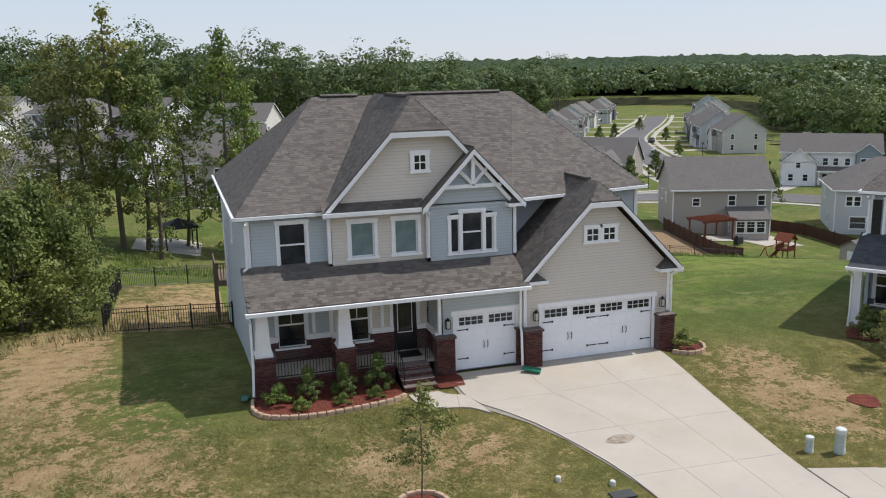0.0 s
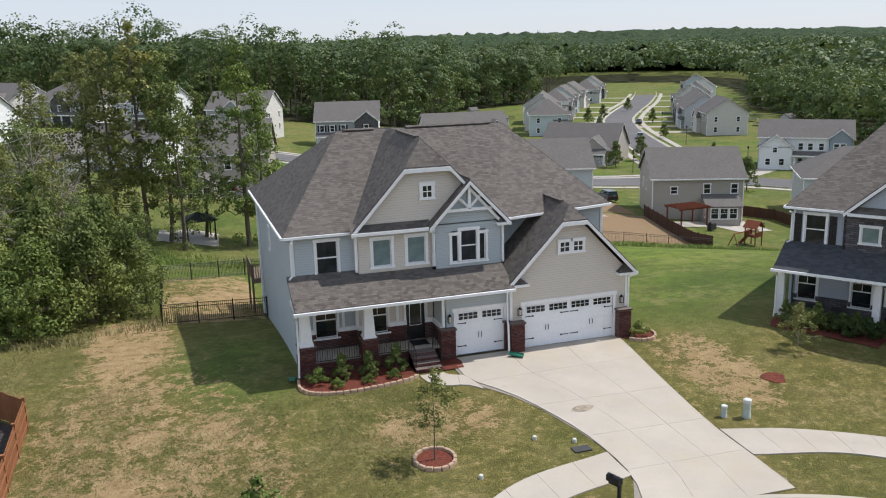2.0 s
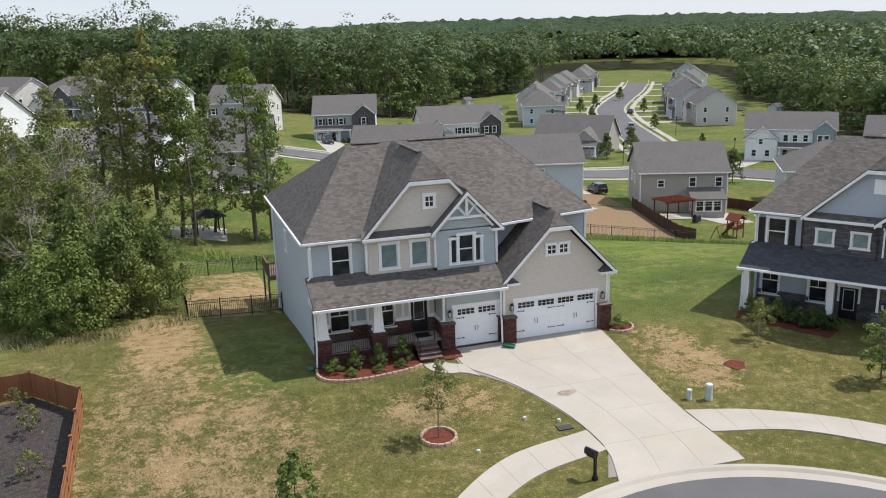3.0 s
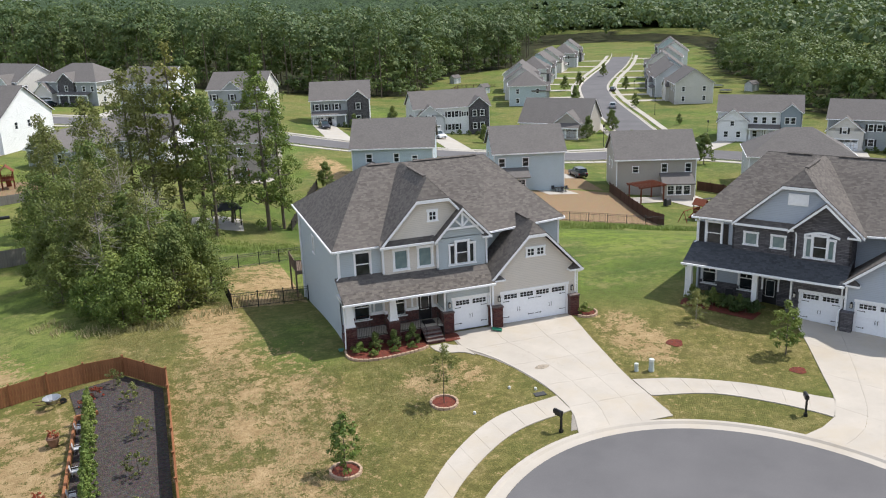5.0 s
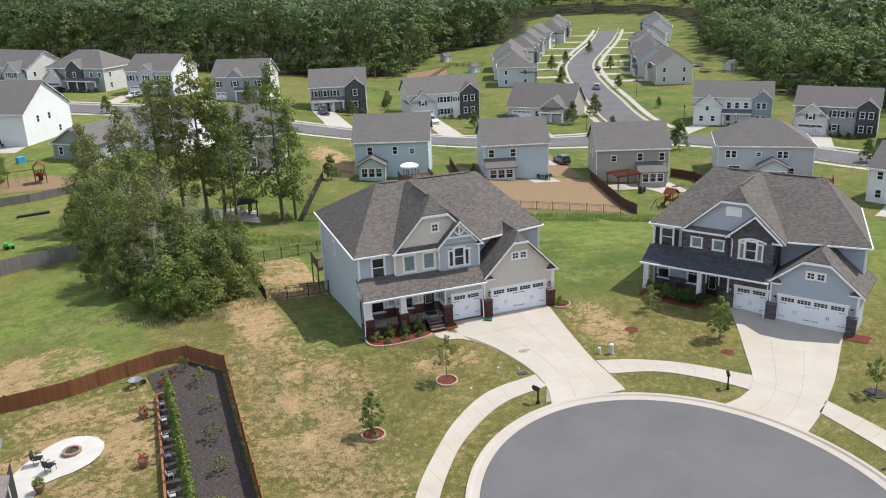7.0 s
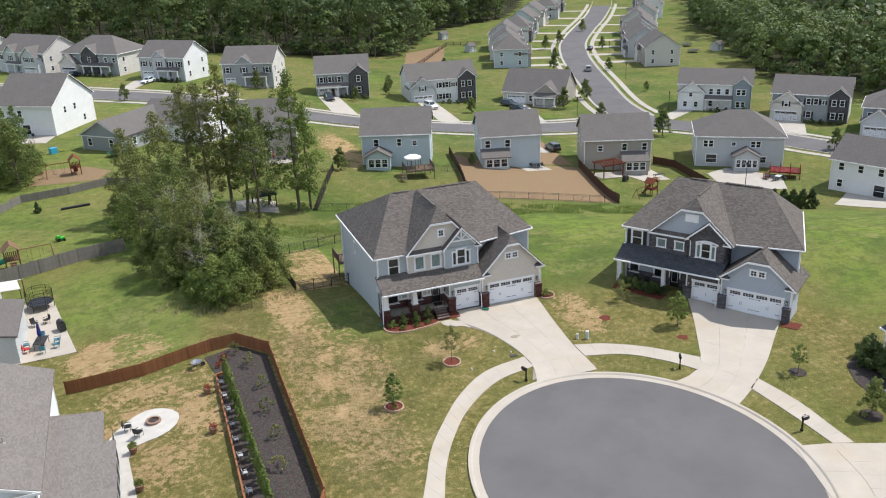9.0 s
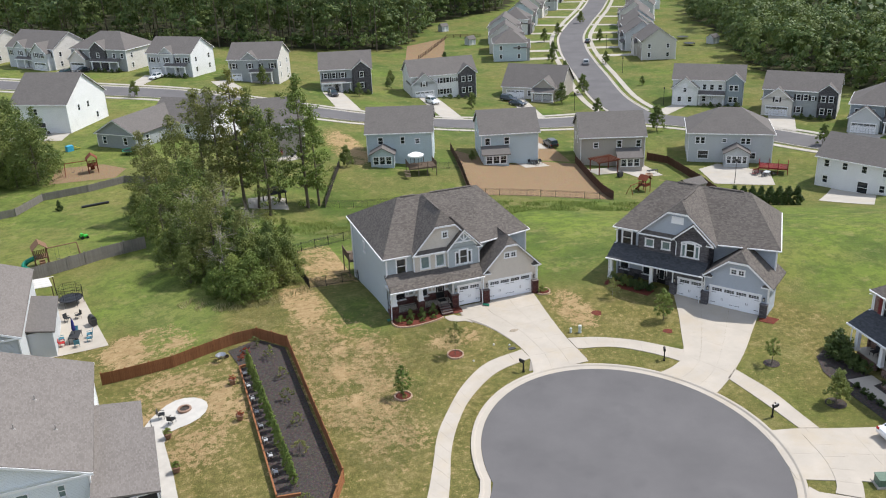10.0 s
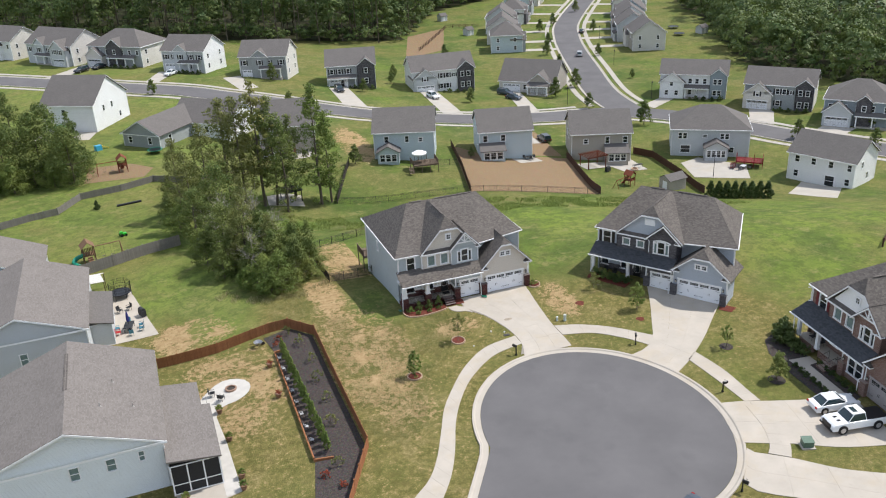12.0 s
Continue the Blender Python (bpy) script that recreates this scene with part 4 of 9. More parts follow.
    for x0, x1, y0, y1, z, s, c in g:
        G = MB()
        roof_gable(G, x0, x1, y0, y1, z, s, 0.14, c)
        part("gable_roof", G, SHINGLE, h)
        cx = (x0 + x1) / 2
        top = z + s * (cx - x0)
        if c:
            yr = y0 + c * 0.95
            sh += [[(x0, y0, z), (cx - c, y0, top - s * c), (cx, yr, top), (cx, y1, top), (x0, y1, z)][::-1],
                   [(cx + c, y0, top - s * c), (x1, y0, z), (x1, y1, z), (cx, y1, top), (cx, yr, top)][::-1],
                   [(cx - c, y0, top - s * c), (cx + c, y0, top - s * c), (cx, yr, top)]]
        else:
            sh += [[(x0, y1, z), (cx, y1, top), (cx, y0, top), (x0, y0, z)], [(cx, y1, top), (x1, y1, z), (x1, y0, z), (cx, y0, top)]]
    # porch roof, skirt roof under the beige gable, small returns
    P = MB()
    pr = [(-11.3, -0.62, 3.36), (-0.75, -0.62, 3.36), (-0.75, 1.62, 4.5), (-11.3, 1.62, 4.5)]
    P.slab(pr, 0.13)
    sk = [(-8.3, 0.9, 6.42), (-4.4, 0.9, 6.42), (-4.4, 1.35, 6.72), (-8.3, 1.35, 6.72)]
    part("porch_roof", P, SHINGLE, h)
    P = MB()
    P.slab(sk, 0.08)
    part("skirt_roof", P, SHINGLE, h)
    for x0, x1, y, z in ((-0.95, 0.05, -0.4, 3.42), (5.0, 6.0, -0.4, 3.42), (-1.05, -0.4, 0.72, 6.32)):
        c = (x0 + x1) / 2
        P = MB()
        P.poly([(x0, y, z), (x1, y, z), (c, y + 0.42, z + 0.42)])
        P.poly([(x1, y, z), (x1, y + 0.45, z), (c, y + 0.42, z + 0.42)])
        P.poly([(x0, y + 0.45, z), (x0, y, z), (c, y + 0.42, z + 0.42)])
        part("gable_return", P, SHINGLE, h)
    sh += [sk, [(-11.3, -0.62 + 6 * 0.129, 3.36 + 6 * 0.0657), (-0.75, -0.62 + 6 * 0.129, 3.36 + 6 * 0.0657), (-0.75, 1.62, 4.5), (-11.3, 1.62, 4.5)]] if name_tabs else [sk] if dark_porch else [sk, pr]
    if dark_porch:
        part("porch_shingles", rows_of_shingles([pr], seed=seed, mat=SHINGLE_SLATE), None, h)["kind"] = "stuff"
    part("shingles", rows_of_shingles(sh, seed=seed), None, h)["kind"] = "stuff"
    # ridge vents
    for x0, x1, y, z in ((-6.9, -5.2, ry, rz), (-3.4, rr - 0.65, ry, rz)):
        mb = MB()
        mb.slab([(x0, y - 0.16, z + 0.03), (x1, y - 0.16, z + 0.03), (x1, y, z + 0.10), (x0, y, z + 0.10)], 0.04)
        mb.slab([(x0, y, z + 0.10), (x1, y, z + 0.10), (x1, y + 0.16, z + 0.03), (x0, y + 0.16, z + 0.03)], 0.04)
        part("ridge_vent", mb, SHINGLE, h)
    mb = MB()
    mb.box(2.38, 1.1, 6.49 if st else 7.03, 2.62, 3.2, 6.58 if st else 7.12)
    part("ridge_vent", mb, SHINGLE, h)
    mb = MB()
    mb.box(-4.42 if st else -4.62, 2.6, 10.39 if st else 10.48, -4.18 if st else -4.38, 6.2, 10.48 if st else 10.57)
    part("ridge_vent", mb, SHINGLE, h)
    # boards, gutters and corner posts
    T = Bits()
    for x0, x1, y0, y1, z, s, c in g:
        rake(T.piece(), x0, x1, y0, z, s, c)
    ring = [(e0, f0), (-0.75, f0), (e1, fr), (eb, f1), (e0, f1)]
    for (ax, ay), (bx, by) in zip(ring, ring[1:] + ring[:1]):
        ln = math.hypot(bx - ax, by - ay)
        T.box(0, -0.1, 6.28, ln, 0.02, 6.40, m=pose(ax, ay, 0, 0, 0, math.degrees(math.atan2(by - ay, bx - ax))))
    T.box(-11.38, -0.74, 3.22, -0.75, -0.60, 3.35)
    T.box(-8.3, 0.80, 6.25, -4.4, 0.92, 6.40)
    for x0, x1, y, z in ((-0.98, 0.08, -0.45, 3.30), (4.98, 6.05, -0.45, 3.30), (-1.1, -0.38, 0.66, 6.22)):
        T.box(x0, y, z, x1, y + 0.5, z + 0.12)
    corner = () if st or brick else ((-8.09, 1.25, 4.45, 6.25), (-4.32, 1.06, 4.4, 6.3), (-0.76, 1.06, 4.3, 6.3))
    for x, y, z0, z1 in ((-11.02, 1.56, 4.4, 6.25), *corner, (-0.78, -0.03, 1.55, 3.45), (5.54, -0.03, 1.55, 3.4), (xr - 0.12, 2.96, 3.4, 6.25), (-4.2, 0.2, 1.55, 3.2)):
        T.box(x, y, z0, x + 0.13, y + 0.13, z1)
    T.box(-11.05, deep - 0.1, -down, -10.9, deep + 0.03, 6.25)
    T.box(xr - 0.1, 2.98, 3.4, xr + 0.03, 3.1, 6.25)
    T.parts("trim_board", h)
    for pts in ([(-11.05, 1.0, 6.2), (-11.05, 1.5, 6.05), (-11.05, 1.5, 4.5), (-11.2, 1.35, 4.42)], [(-4.28, 0.85, 6.2), (-4.25, 1.02, 6.0), (-4.25, 1.02, 4.5)],
                [(-11.3, -0.66, 3.2), (-11.2, -0.1, 2.9), (-11.2, -0.1, 1.2), (-11.25, -0.15, 0.15)], [(-0.85, -0.5, 3.3), (-0.95, -0.1, 3.1), (-0.95, -0.1, 1.6), (-1.05, -0.45, 1.45), (-1.02, -0.45, 0.15)],
                [(5.95, -0.4, 3.3), (5.72, -0.08, 3.1), (5.72, -0.08, 0.3)], [(-11.1, deep - 0.1, 6.2), (-11.1, deep - 0.1, -1.5)]):
        S = MB()
        S.tube(pts, 0.05, 6)
        part("downspout", S, WHITE, h)
    # windows
    window(h, pose(-10.4 if st else -9.85, 1.6, 4.42), 1.0, 1.6, "double", shutters=shutters, louvre=RED_SHUTTER if brick else None)
    for x in (-7.66, -5.85) if st else (-7.22, -5.52):
        window(h, pose(x, 1.3, 4.81 if st else 4.62), 0.82 if st else 0.9, 0.85 if st else 1.3, "plain", BLIND_GLASS, 0.1 if st else 0.13)
    k = -0.3 if st else 0.0
    window(h, pose(-3.35 + k, 1.1, 4.5), 0.36, 1.35, "plain", BLIND_GLASS if st else GLASS)
    window(h, pose(-2.9 + k, 1.1, 4.5), 0.86, 1.55, "double")
    window(h, pose(-1.95 + k, 1.1, 4.5), 0.36, 1.35, "plain", BLIND_GLASS if st else GLASS)
    if st:
        # a louvred panel in the gable, and an arched head over the bay window
        vent = part("gable_vent", slab_box(-5.0, 1.22, 8.02, -3.72, 1.3, 8.84), WHITE, h, "white louvred gable vent")
        for i in range(7):
            part("slat", slab_box(-4.92, 1.19, 8.10 + 0.1 * i, -3.80, 1.23, 8.15 + 0.1 * i), WHITE, vent)
        mb = MB()
        arc = [(-3.78 + 2.2 * i / 8, 6.0 + 0.26 * math.sin(math.pi * i / 8)) for i in range(9)]
        for (ax, az), (bx, bz) in zip(arc, arc[1:]):
            mb.slab([(ax, 1.02, az + 0.14), (bx, 1.02, bz + 0.14), (bx, 1.12, bz + 0.14), (ax, 1.12, az + 0.14)], 0.16)
        part("arched_head", mb, WHITE, h, "white arched window head")
    else:
        window(h, pose(-4.72, 1.27, 7.75), 0.52, 0.62, "cross", GLASS, 0.12)
    gz = 4.08 if st else 4.72
    for x in (1.85, 2.58):
        window(h, pose(x, -0.03, gz), 0.56, 0.55, "cross", GLASS, 0.1)
    for x0, x1, y, z0, z1 in ((-3.02 + k, -2.87 + k, 1.03, 4.5, 6.08), (-2.07 + k, -1.92 + k, 1.03, 4.5, 6.08), (2.40, 2.59, -0.10, gz, gz + 0.55)):
        part("mullion", slab_box(x0, y, z0, x1, y + 0.15, z1), WHITE, h)
    window(h, on_wall((xl, deep), -90, deep - 10.6, 3.9), 0.5, 1.2, "double")
    window(h, pose(xl + w1[0], 1.9, 1.2), w1[1] - w1[0], 1.75, "grid", GLASS, 0.11)
    window(h, pose(-8.05 + w2[0], 1.7, 1.2), w2[1] - w2[0], 1.75, "grid", GLASS, 0.11)
    # doors
    front_door(h, pose(-8.05 + dr[0], 1.68, floor_z))
    if brick:
        for x in (-3.30, -2.32):
            window(h, pose(x, 0.25, 0.75), 0.92, 1.7, "double")
    else:
        garage_door(h, pose(-3.47, 0.25, 0.02), 2.44)
    garage_door(h, pose(0.0, 0.0, 0.02), 4.88, paint=GREY_DOOR if brick else None)
    for x, y in ((-0.32, -0.03), (5.28, -0.03), (-3.86, 0.2)):
        coach_lamp(h, pose(x, y, 1.95))
    # white bands over the masonry
    bands = [(xl, 1.78, 1.45, -10.08, 1.9, 1.66), (-8.98, 1.78, 1.45, -8.05, 1.9, 1.66), (-8.05, 1.58, 1.45, -7.52, 1.7, 1.66), (-6.5, 1.58, 1.45, -5.6, 1.7, 1.66), (-4.65, 1.58, 1.45, -4.2, 1.7, 1.66), (-4.3, 0.28, 1.45, -4.15, 1.7, 1.6)]
    for x in (-10.9, -8.75, -8.1, -6.1, -4.62):
        bands.append((x, 1.86 if x < -8.2 else 1.66, 1.6, x + 0.13, 1.92, 3.2))
    for b in () if st or brick else bands:
        B = MB()
        B.box(*b)
        part("band", B, WHITE, h)
    # masonry piers, knee wall and porch
    for x0, x1, y0, y1, top in ((-11.15, -10.4, -0.05, 0.7, 1.42), (-8.2, -7.45, -0.05, 0.7, 1.45), (-4.35, -3.62, -0.05, 0.5, 1.42), (-0.86, -0.16, -0.42, 0.1, 1.42), (5.02, 5.72, -0.42, 0.1, 1.42), (-1.02, -0.78, 0.1, 0.3, 1.42)):
        if x1 < -7 and not tapered:
            continue
        mb = MB()
        mb.box(x0, y0, -0.5 if x1 < -4 else -0.05, x1, y1, top)
        pier = part("pier", mb, base_mat, h, "masonry pier under the porch" if x1 < -4 else "")
        mb = MB()
        mb.box(x0 - 0.05, y0 - 0.05, top, x1 + 0.05, y1 + 0.03, top + 0.09)
        part("cap", mb, base_mat, pier)
    mb = MB()
    lip = floor_z - 0.06
    mb.box(-10.4, 0.15, -0.7, -8.2, 0.4, lip), mb.box(-8.2 if st else -7.45, 0.15, -0.7, -5.95, 0.4, lip), mb.box(-11.05, 0.7, -down, -10.85, 1.85, lip)
    part("knee_wall", mb, base_mat, h)
    mb = MB()
    mb.box(-10.95, 0.3, floor_z - 0.12, -4.2, 1.85, floor_z)
    part("porch_floor", mb, CONCRETE_FAR, h, "pale concrete porch floor")
    for x in (-11.05, -6.5) if st else (-10.78, -7.82):
        if tapered:
            tapered_column(h, x, 0.3, 1.5, 3.12, 0.56, 0.38, WHITE)
        else:
            tapered_column(h, x, 0.3, floor_z - 0.02, 3.12, 0.36, 0.34, WHITE)
    mb = MB()
    mb.box(-11.2, 0.12, 3.06, -3.9, 0.46, 3.32), mb.box(-11.2, 0.12, 3.06, -10.95, 1.8, 3.32)
    part("porch_beam", mb, WHITE, h)
    mb = MB()
    mb.box(-11.2, -0.6, 3.22, -0.8, 1.9, 3.27)
    part("porch_ceiling", mb, WHITE, h)
    for k in range(2, 4) if st else range(4):
        mb = MB()
        mb.box(-5.95, -1.2 + 0.31 * k, -0.7, -4.7, 0.35, floor_z - 0.48 + 0.155 * k)
        part("step", mb, CONCRETE_FAR if st else base_mat, h, "masonry porch step")
    for x0, x1 in ((-10.4, -8.2), (-7.45, -5.95)) if tapered else ():
        railing(h, (x0, 0.27, 0.56), (x1, 0.27, 0.56))
    for x in () if st else (-5.93, -4.72):
        mb = MB()
        mb.tube([(x, -1.1, 0.2), (x, -1.1, 1.0), (x, 0.25, 1.55), (x, 0.25, 0.6)], 0.02)
        for k in range(4):
            mb.cyl((x, -0.9 + 0.3 * k, 0.2 + 0.15 * k), (x, -0.9 + 0.3 * k, 1.07 + 0.125 * k), 0.01, n=4)
        part("handrail", mb, IRON, h)
    mb = MB()
    mb.box(-8.0 + dr[0], 0.75, floor_z + 0.01, -8.1 + dr[1], 1.45, floor_z + 0.03)
    part("doormat", mb, BLACK, h)
    if truss:
        mb = MB()
        mb.box(-3.62, 0.86, 7.02, -1.32, 0.98, 7.16)
        mb.box(-2.54, 0.86, 7.1, -2.40, 0.98, 8.2)
        for s in (-1, 1):
            a, b = Vector((-2.47, 0.92, 7.15)), Vector((-2.47 + s * 0.62, 0.92, 7.78))
            mb.cyl(a, b, 0.07, 0.07, 4)
        part("truss", mb, WHITE, h, "white timber truss in the gable peak")
    return h


def railing(parent, a, b, gap=0.11, hgt=0.72):
    a, b = Vector(a), Vector(b)
    mb = MB()
    up = Vector((0, 0, 1))
    mb.cyl(a + up * hgt, b + up * hgt, 0.022, n=6)
    mb.cyl(a + up * 0.08, b + up * 0.08, 0.018, n=6)
    n = int((b - a).length / gap)
    bar = MB()
    bar.cyl((0, 0, 0.08), (0, 0, hgt), 0.011, n=4)
    at = [a.lerp(b, i / n) for i in range(1, n)]
    if parent.name != "house":
        for p in at:
            mb.cyl(p + up * 0.08, p + up * hgt, 0.011, n=4)
    r = part("railing", mb, IRON, parent, "thin black metal porch railing")
    if parent.name == "house":
        me = cached(("baluster", hgt), lambda: bar.mesh("baluster", IRON))
        for p in at:
            part("baluster", me, None, r, m=Matrix.Translation(p))
    else:
        r["kind"] = "stuff"


# ---- plainer houses further off ----
def simple_house(name, m, label, w, d, h, roof, mats, slope=0.62, wins=None, gables=(), porch=None, garage=None, down=2.0, over=0.4, wing=None, shutters=False, roof_mat=None, storeys=2, casing=0.1):
    """Box house: front wall at y = 0 facing -y, x from 0 to w. wins: rows of (side, x, z, w, h)."""
    roof_mat = roof_mat or SHINGLE_GREY
    side, front = mats[0], mats[1]
    ob = thing(name, m, label, "house")
    W, T, R = MB(), Bits(), MB()
    wins = list(wins or [])
    if not wins:
        for z in ([0.9, 3.7] if storeys == 2 else [0.9]):
            for k in range(max(2, int(w / 3.4))):
                wins.append(("back", 1.2 + k * (w - 3.4) / max(1, int(w / 3.4) - 1), z, 1.0, 1.35))
            for k in range(2):
                wins += [("left", 2.0 + k * (d - 5), z, 0.85, 1.35), ("right", 2.0 + k * (d - 5), z, 0.85, 1.35)]
        for k in range(max(2, int(w / 2.8))):
            wins.append(("front", 1.0 + k * (w - 3.0) / max(1, int(w / 2.8) - 1), 3.7 if storeys == 2 else 0.9, 0.95, 1.35))
    for i, (gx0, gx1, gz, gy, gm) in enumerate(gables):
        if gy > 0.1 and gz > 4.9 and not any(q[0] == "g%d" % i for q in wins):
            ww = gx1 - gx0
            for x in ([ww / 2 - 0.45] if ww < 5.5 else [ww / 3 - 0.5, 2 * ww / 3 - 0.4]):
                wins.append(("g%d" % i, x, 3.8, 0.9, 1.3))
    wins = [q for q in wins if not (garage and q[0] == "front" and q[2] < 2.5 and garage[0] - 1.2 < q[1] < garage[0] + garage[1] + 0.3)]
    spec = {"front": ((0, 0), 0, w, 1), "right": ((w, 0), 90, d, 0), "back": ((w, d), 180, w, 0), "left": ((0, d), -90, d, 0)}
    for key, (o, ang, ln, mi) in spec.items():
        holes = [(x, x + ww, z, z + hh) for s, x, z, ww, hh in wins if s == key]
        if key == "front" and garage:
            holes.append((garage[0], garage[0] + garage[1], 0, 2.2))
        wall(W, o, ang, ln, -down, h, holes, mi)
        for s, x, z, ww, hh in wins:
            if s == key:
                window(ob, on_wall(o, ang, x, z), ww, hh, "double", BLIND_GLASS if casing < 0.1 else GLASS, casing, shutters and key == "front")
    if garage:
        garage_door(ob, pose(garage[0], 0, 0.02), garage[1])
    e = over
    if roof == "x":
        r = h + slope * (d / 2 + e)
        R.slab([(-e, -e, h), (w + e, -e, h), (w + e, d / 2, r), (-e, d / 2, r)], 0.16)
        R.slab([(w + e, d + e, h), (-e, d + e, h), (-e, d / 2, r), (w + e, d / 2, r)], 0.16)
        for o, ang in (((0, d), -90), ((w, 0), 90)):
            gable_wall(W, o, ang, [(0, h), (d, h), (d / 2, h + slope * d / 2)], 0)
        for x in (-e, w + e):
            for y0, y1 in ((-e, d / 2), (d + e, d / 2)):
                q = T.piece()
                q.poly([(x, y0, h - 0.04), (x, y1, r - 0.04), (x, y1, r - 0.26), (x, y0, h - 0.26)])
                xx = x + (0.04 if x < 0 else -0.04)
                q.poly([(xx, y0, h - 0.26), (xx, y1, r - 0.26), (xx, y1, r - 0.04), (xx, y0, h - 0.04)])
    elif roof == "y":
        r = roof_gable(R, -e, w + e, -e, d + e, h, slope, 0.16)
        gable_wall(W, (0, 0), 0, [(0, h), (w, h), (w / 2, h + slope * w / 2)], 1)
        gable_wall(W, (w, d), 180, [(0, h), (w, h), (w / 2, h + slope * w / 2)], 0)
        rake(T.piece(), -e, w + e, -e, h, slope), rake(T.piece(), -e, w + e, d + e, h, slope)
    else:
        k = min(w, d) / 2 + e
        r = h + slope * k
        if w >= d:
            A, B2 = (d / 2 + 0, d / 2, r), (w - d / 2, d / 2, r)
            R.slab([(-e, -e, h), (w + e, -e, h), B2, A], 0.16), R.slab([(w + e, d + e, h), (-e, d + e, h), A, B2], 0.16)
            R.slab([(w + e, -e, h), (w + e, d + e, h), B2], 0.16), R.slab([(-e, d + e, h), (-e, -e, h), A], 0.16)
        else:
            A, B2 = (w / 2, w / 2, r), (w / 2, d - w / 2, r)
            R.slab([(-e, -e, h), (w + e, -e, h), A], 0.16), R.slab([(w + e, d + e, h), (-e, d + e, h), B2], 0.16)
            R.slab([(w + e, -e, h), (w + e, d + e, h), B2, A], 0.16), R.slab([(-e, d + e, h), (-e, -e, h), A, B2], 0.16)
    for y in (-e - 0.08, d + e):
        T.box(-e, y, h - 0.2, w + e, y + 0.08, h - 0.02)
    if roof == "hip":
        T.box(-e - 0.08, -e, h - 0.2, -e, d + e, h - 0.02), T.box(w + e, -e, h - 0.2, w + e + 0.08, d + e, h - 0.02)
    for x in (-0.03, w - 0.1):
        for y in (-0.03, d - 0.1):
            T.box(x, y, -down, x + 0.13, y + 0.13, h - 0.1)
    for i, (gx0, gx1, gz, gy, gm) in enumerate(gables):
        # a front gable: eave height gz, proud by gy
        s = 0.8
        c = (gx0 + gx1) / 2
        gable_wall(W, (0, -gy), 0, [(gx0, gz), (gx1, gz), (c, gz + s * (c - gx0))], gm)
        if gy > 0.1:
            wall(W, (gx0, -gy), 0, gx1 - gx0, -down, gz, [(x, x + ww, z, z + hh) for s2, x0, z, ww, hh in wins if s2 == "g%d" % i for x in [x0]], gm)
            wall(W, (gx0, 0.2), -90, gy + 0.2, -down, gz, [], gm), wall(W, (gx1, -gy), 90, gy + 0.2, -down, gz, [], gm)
        for s2, x, z, ww, hh in wins:
            if s2 == "g%d" % i:
                window(ob, pose(gx0 + x, -gy, z), ww, hh, "double", GLASS, 0.1, shutters)
        if gx1 - gx0 >= 6.0 and gy > 0.9 and not any(q[0] == "g%d" % i and q[2] < 2.5 for q in wins):
            garage_door(ob, pose((gx0 + gx1) / 2 - 2.44, -gy - 0.04, 0.02), 4.88)
        roof_gable(R, gx0 - 0.3, gx1 + 0.3, -gy - 0.3, min(d / 2, 1.2 + (gx1 - gx0) / 2 * s / slope), gz - 0.05, s, 0.14)
        rake(T.piece(), gx0 - 0.3, gx1 + 0.3, -gy - 0.3, gz - 0.05, s)
    part("wall", W, [side, front, mats[2] if len(mats) > 2 else side], ob)
    part("roof", R, roof_mat, ob, "grey shingle roof")
    T.parts("trim_board", ob)
    if porch:
        x0, x1, dep, z = porch
        mb = MB()
        mb.slab([(x0 - 0.2, -dep - 0.3, z), (x1 + 0.2, -dep - 0.3, z), (x1 + 0.2, 0.05, z + 0.5 * dep), (x0 - 0.2, 0.05, z + 0.5 * dep)], 0.14)
        part("porch_roof", mb, roof_mat, ob)
        mb = MB()
        mb.box(x0, -dep, -0.6, x1, 0, 0.3)
        part("porch_floor", mb, CONCRETE_FAR, ob)
        mb = MB()
        mb.box(x0 - 0.2, -dep - 0.34, z - 0.3, x1 + 0.2, -dep - 0.2, z - 0.02)
        part("porch_beam", mb, WHITE, ob)
        n = max(2, int((x1 - x0) / 2.6) + 1)
        for k in range(n):
            x = x0 + 0.2 + (x1 - x0 - 0.4) * k / (n - 1)
            tapered_column(ob, x, -dep + 0.15, 0.3, z - 0.2, 0.3, 0.26, WHITE)
        front_door(ob, pose((x0 + x1) / 2 - 0.45, -0.02, 0.32))
    if wing:
        side_, x0, x1, dep, z, kind, nwin = wing      # a lower room behind the house
        wg = MB()
        for o, ang, ln in (((x1, d + dep), 180, x1 - x0), ((x0, d + dep), -90, dep), ((x1, d), 90, dep)):
            holes = []
            if ang == 180:
                step = (ln - 0.8) / nwin
                holes = [(0.4 + k * step + 0.12, 0.4 + (k + 1) * step - 0.12, 0.8, 2.25) for k in range(nwin)]
            elif dep > 2:
                holes = [(dep / 2 - 0.45, dep / 2 + 0.45, 0.8, 2.25)]
            wall(wg, o, ang, ln, -down, z, holes, 0)
            for a0, a1, c0, c1 in holes:
                window(ob, on_wall(o, ang, a0, c0), a1 - a0, c1 - c0, "grid", GLASS, 0.09)
        wr = MB()
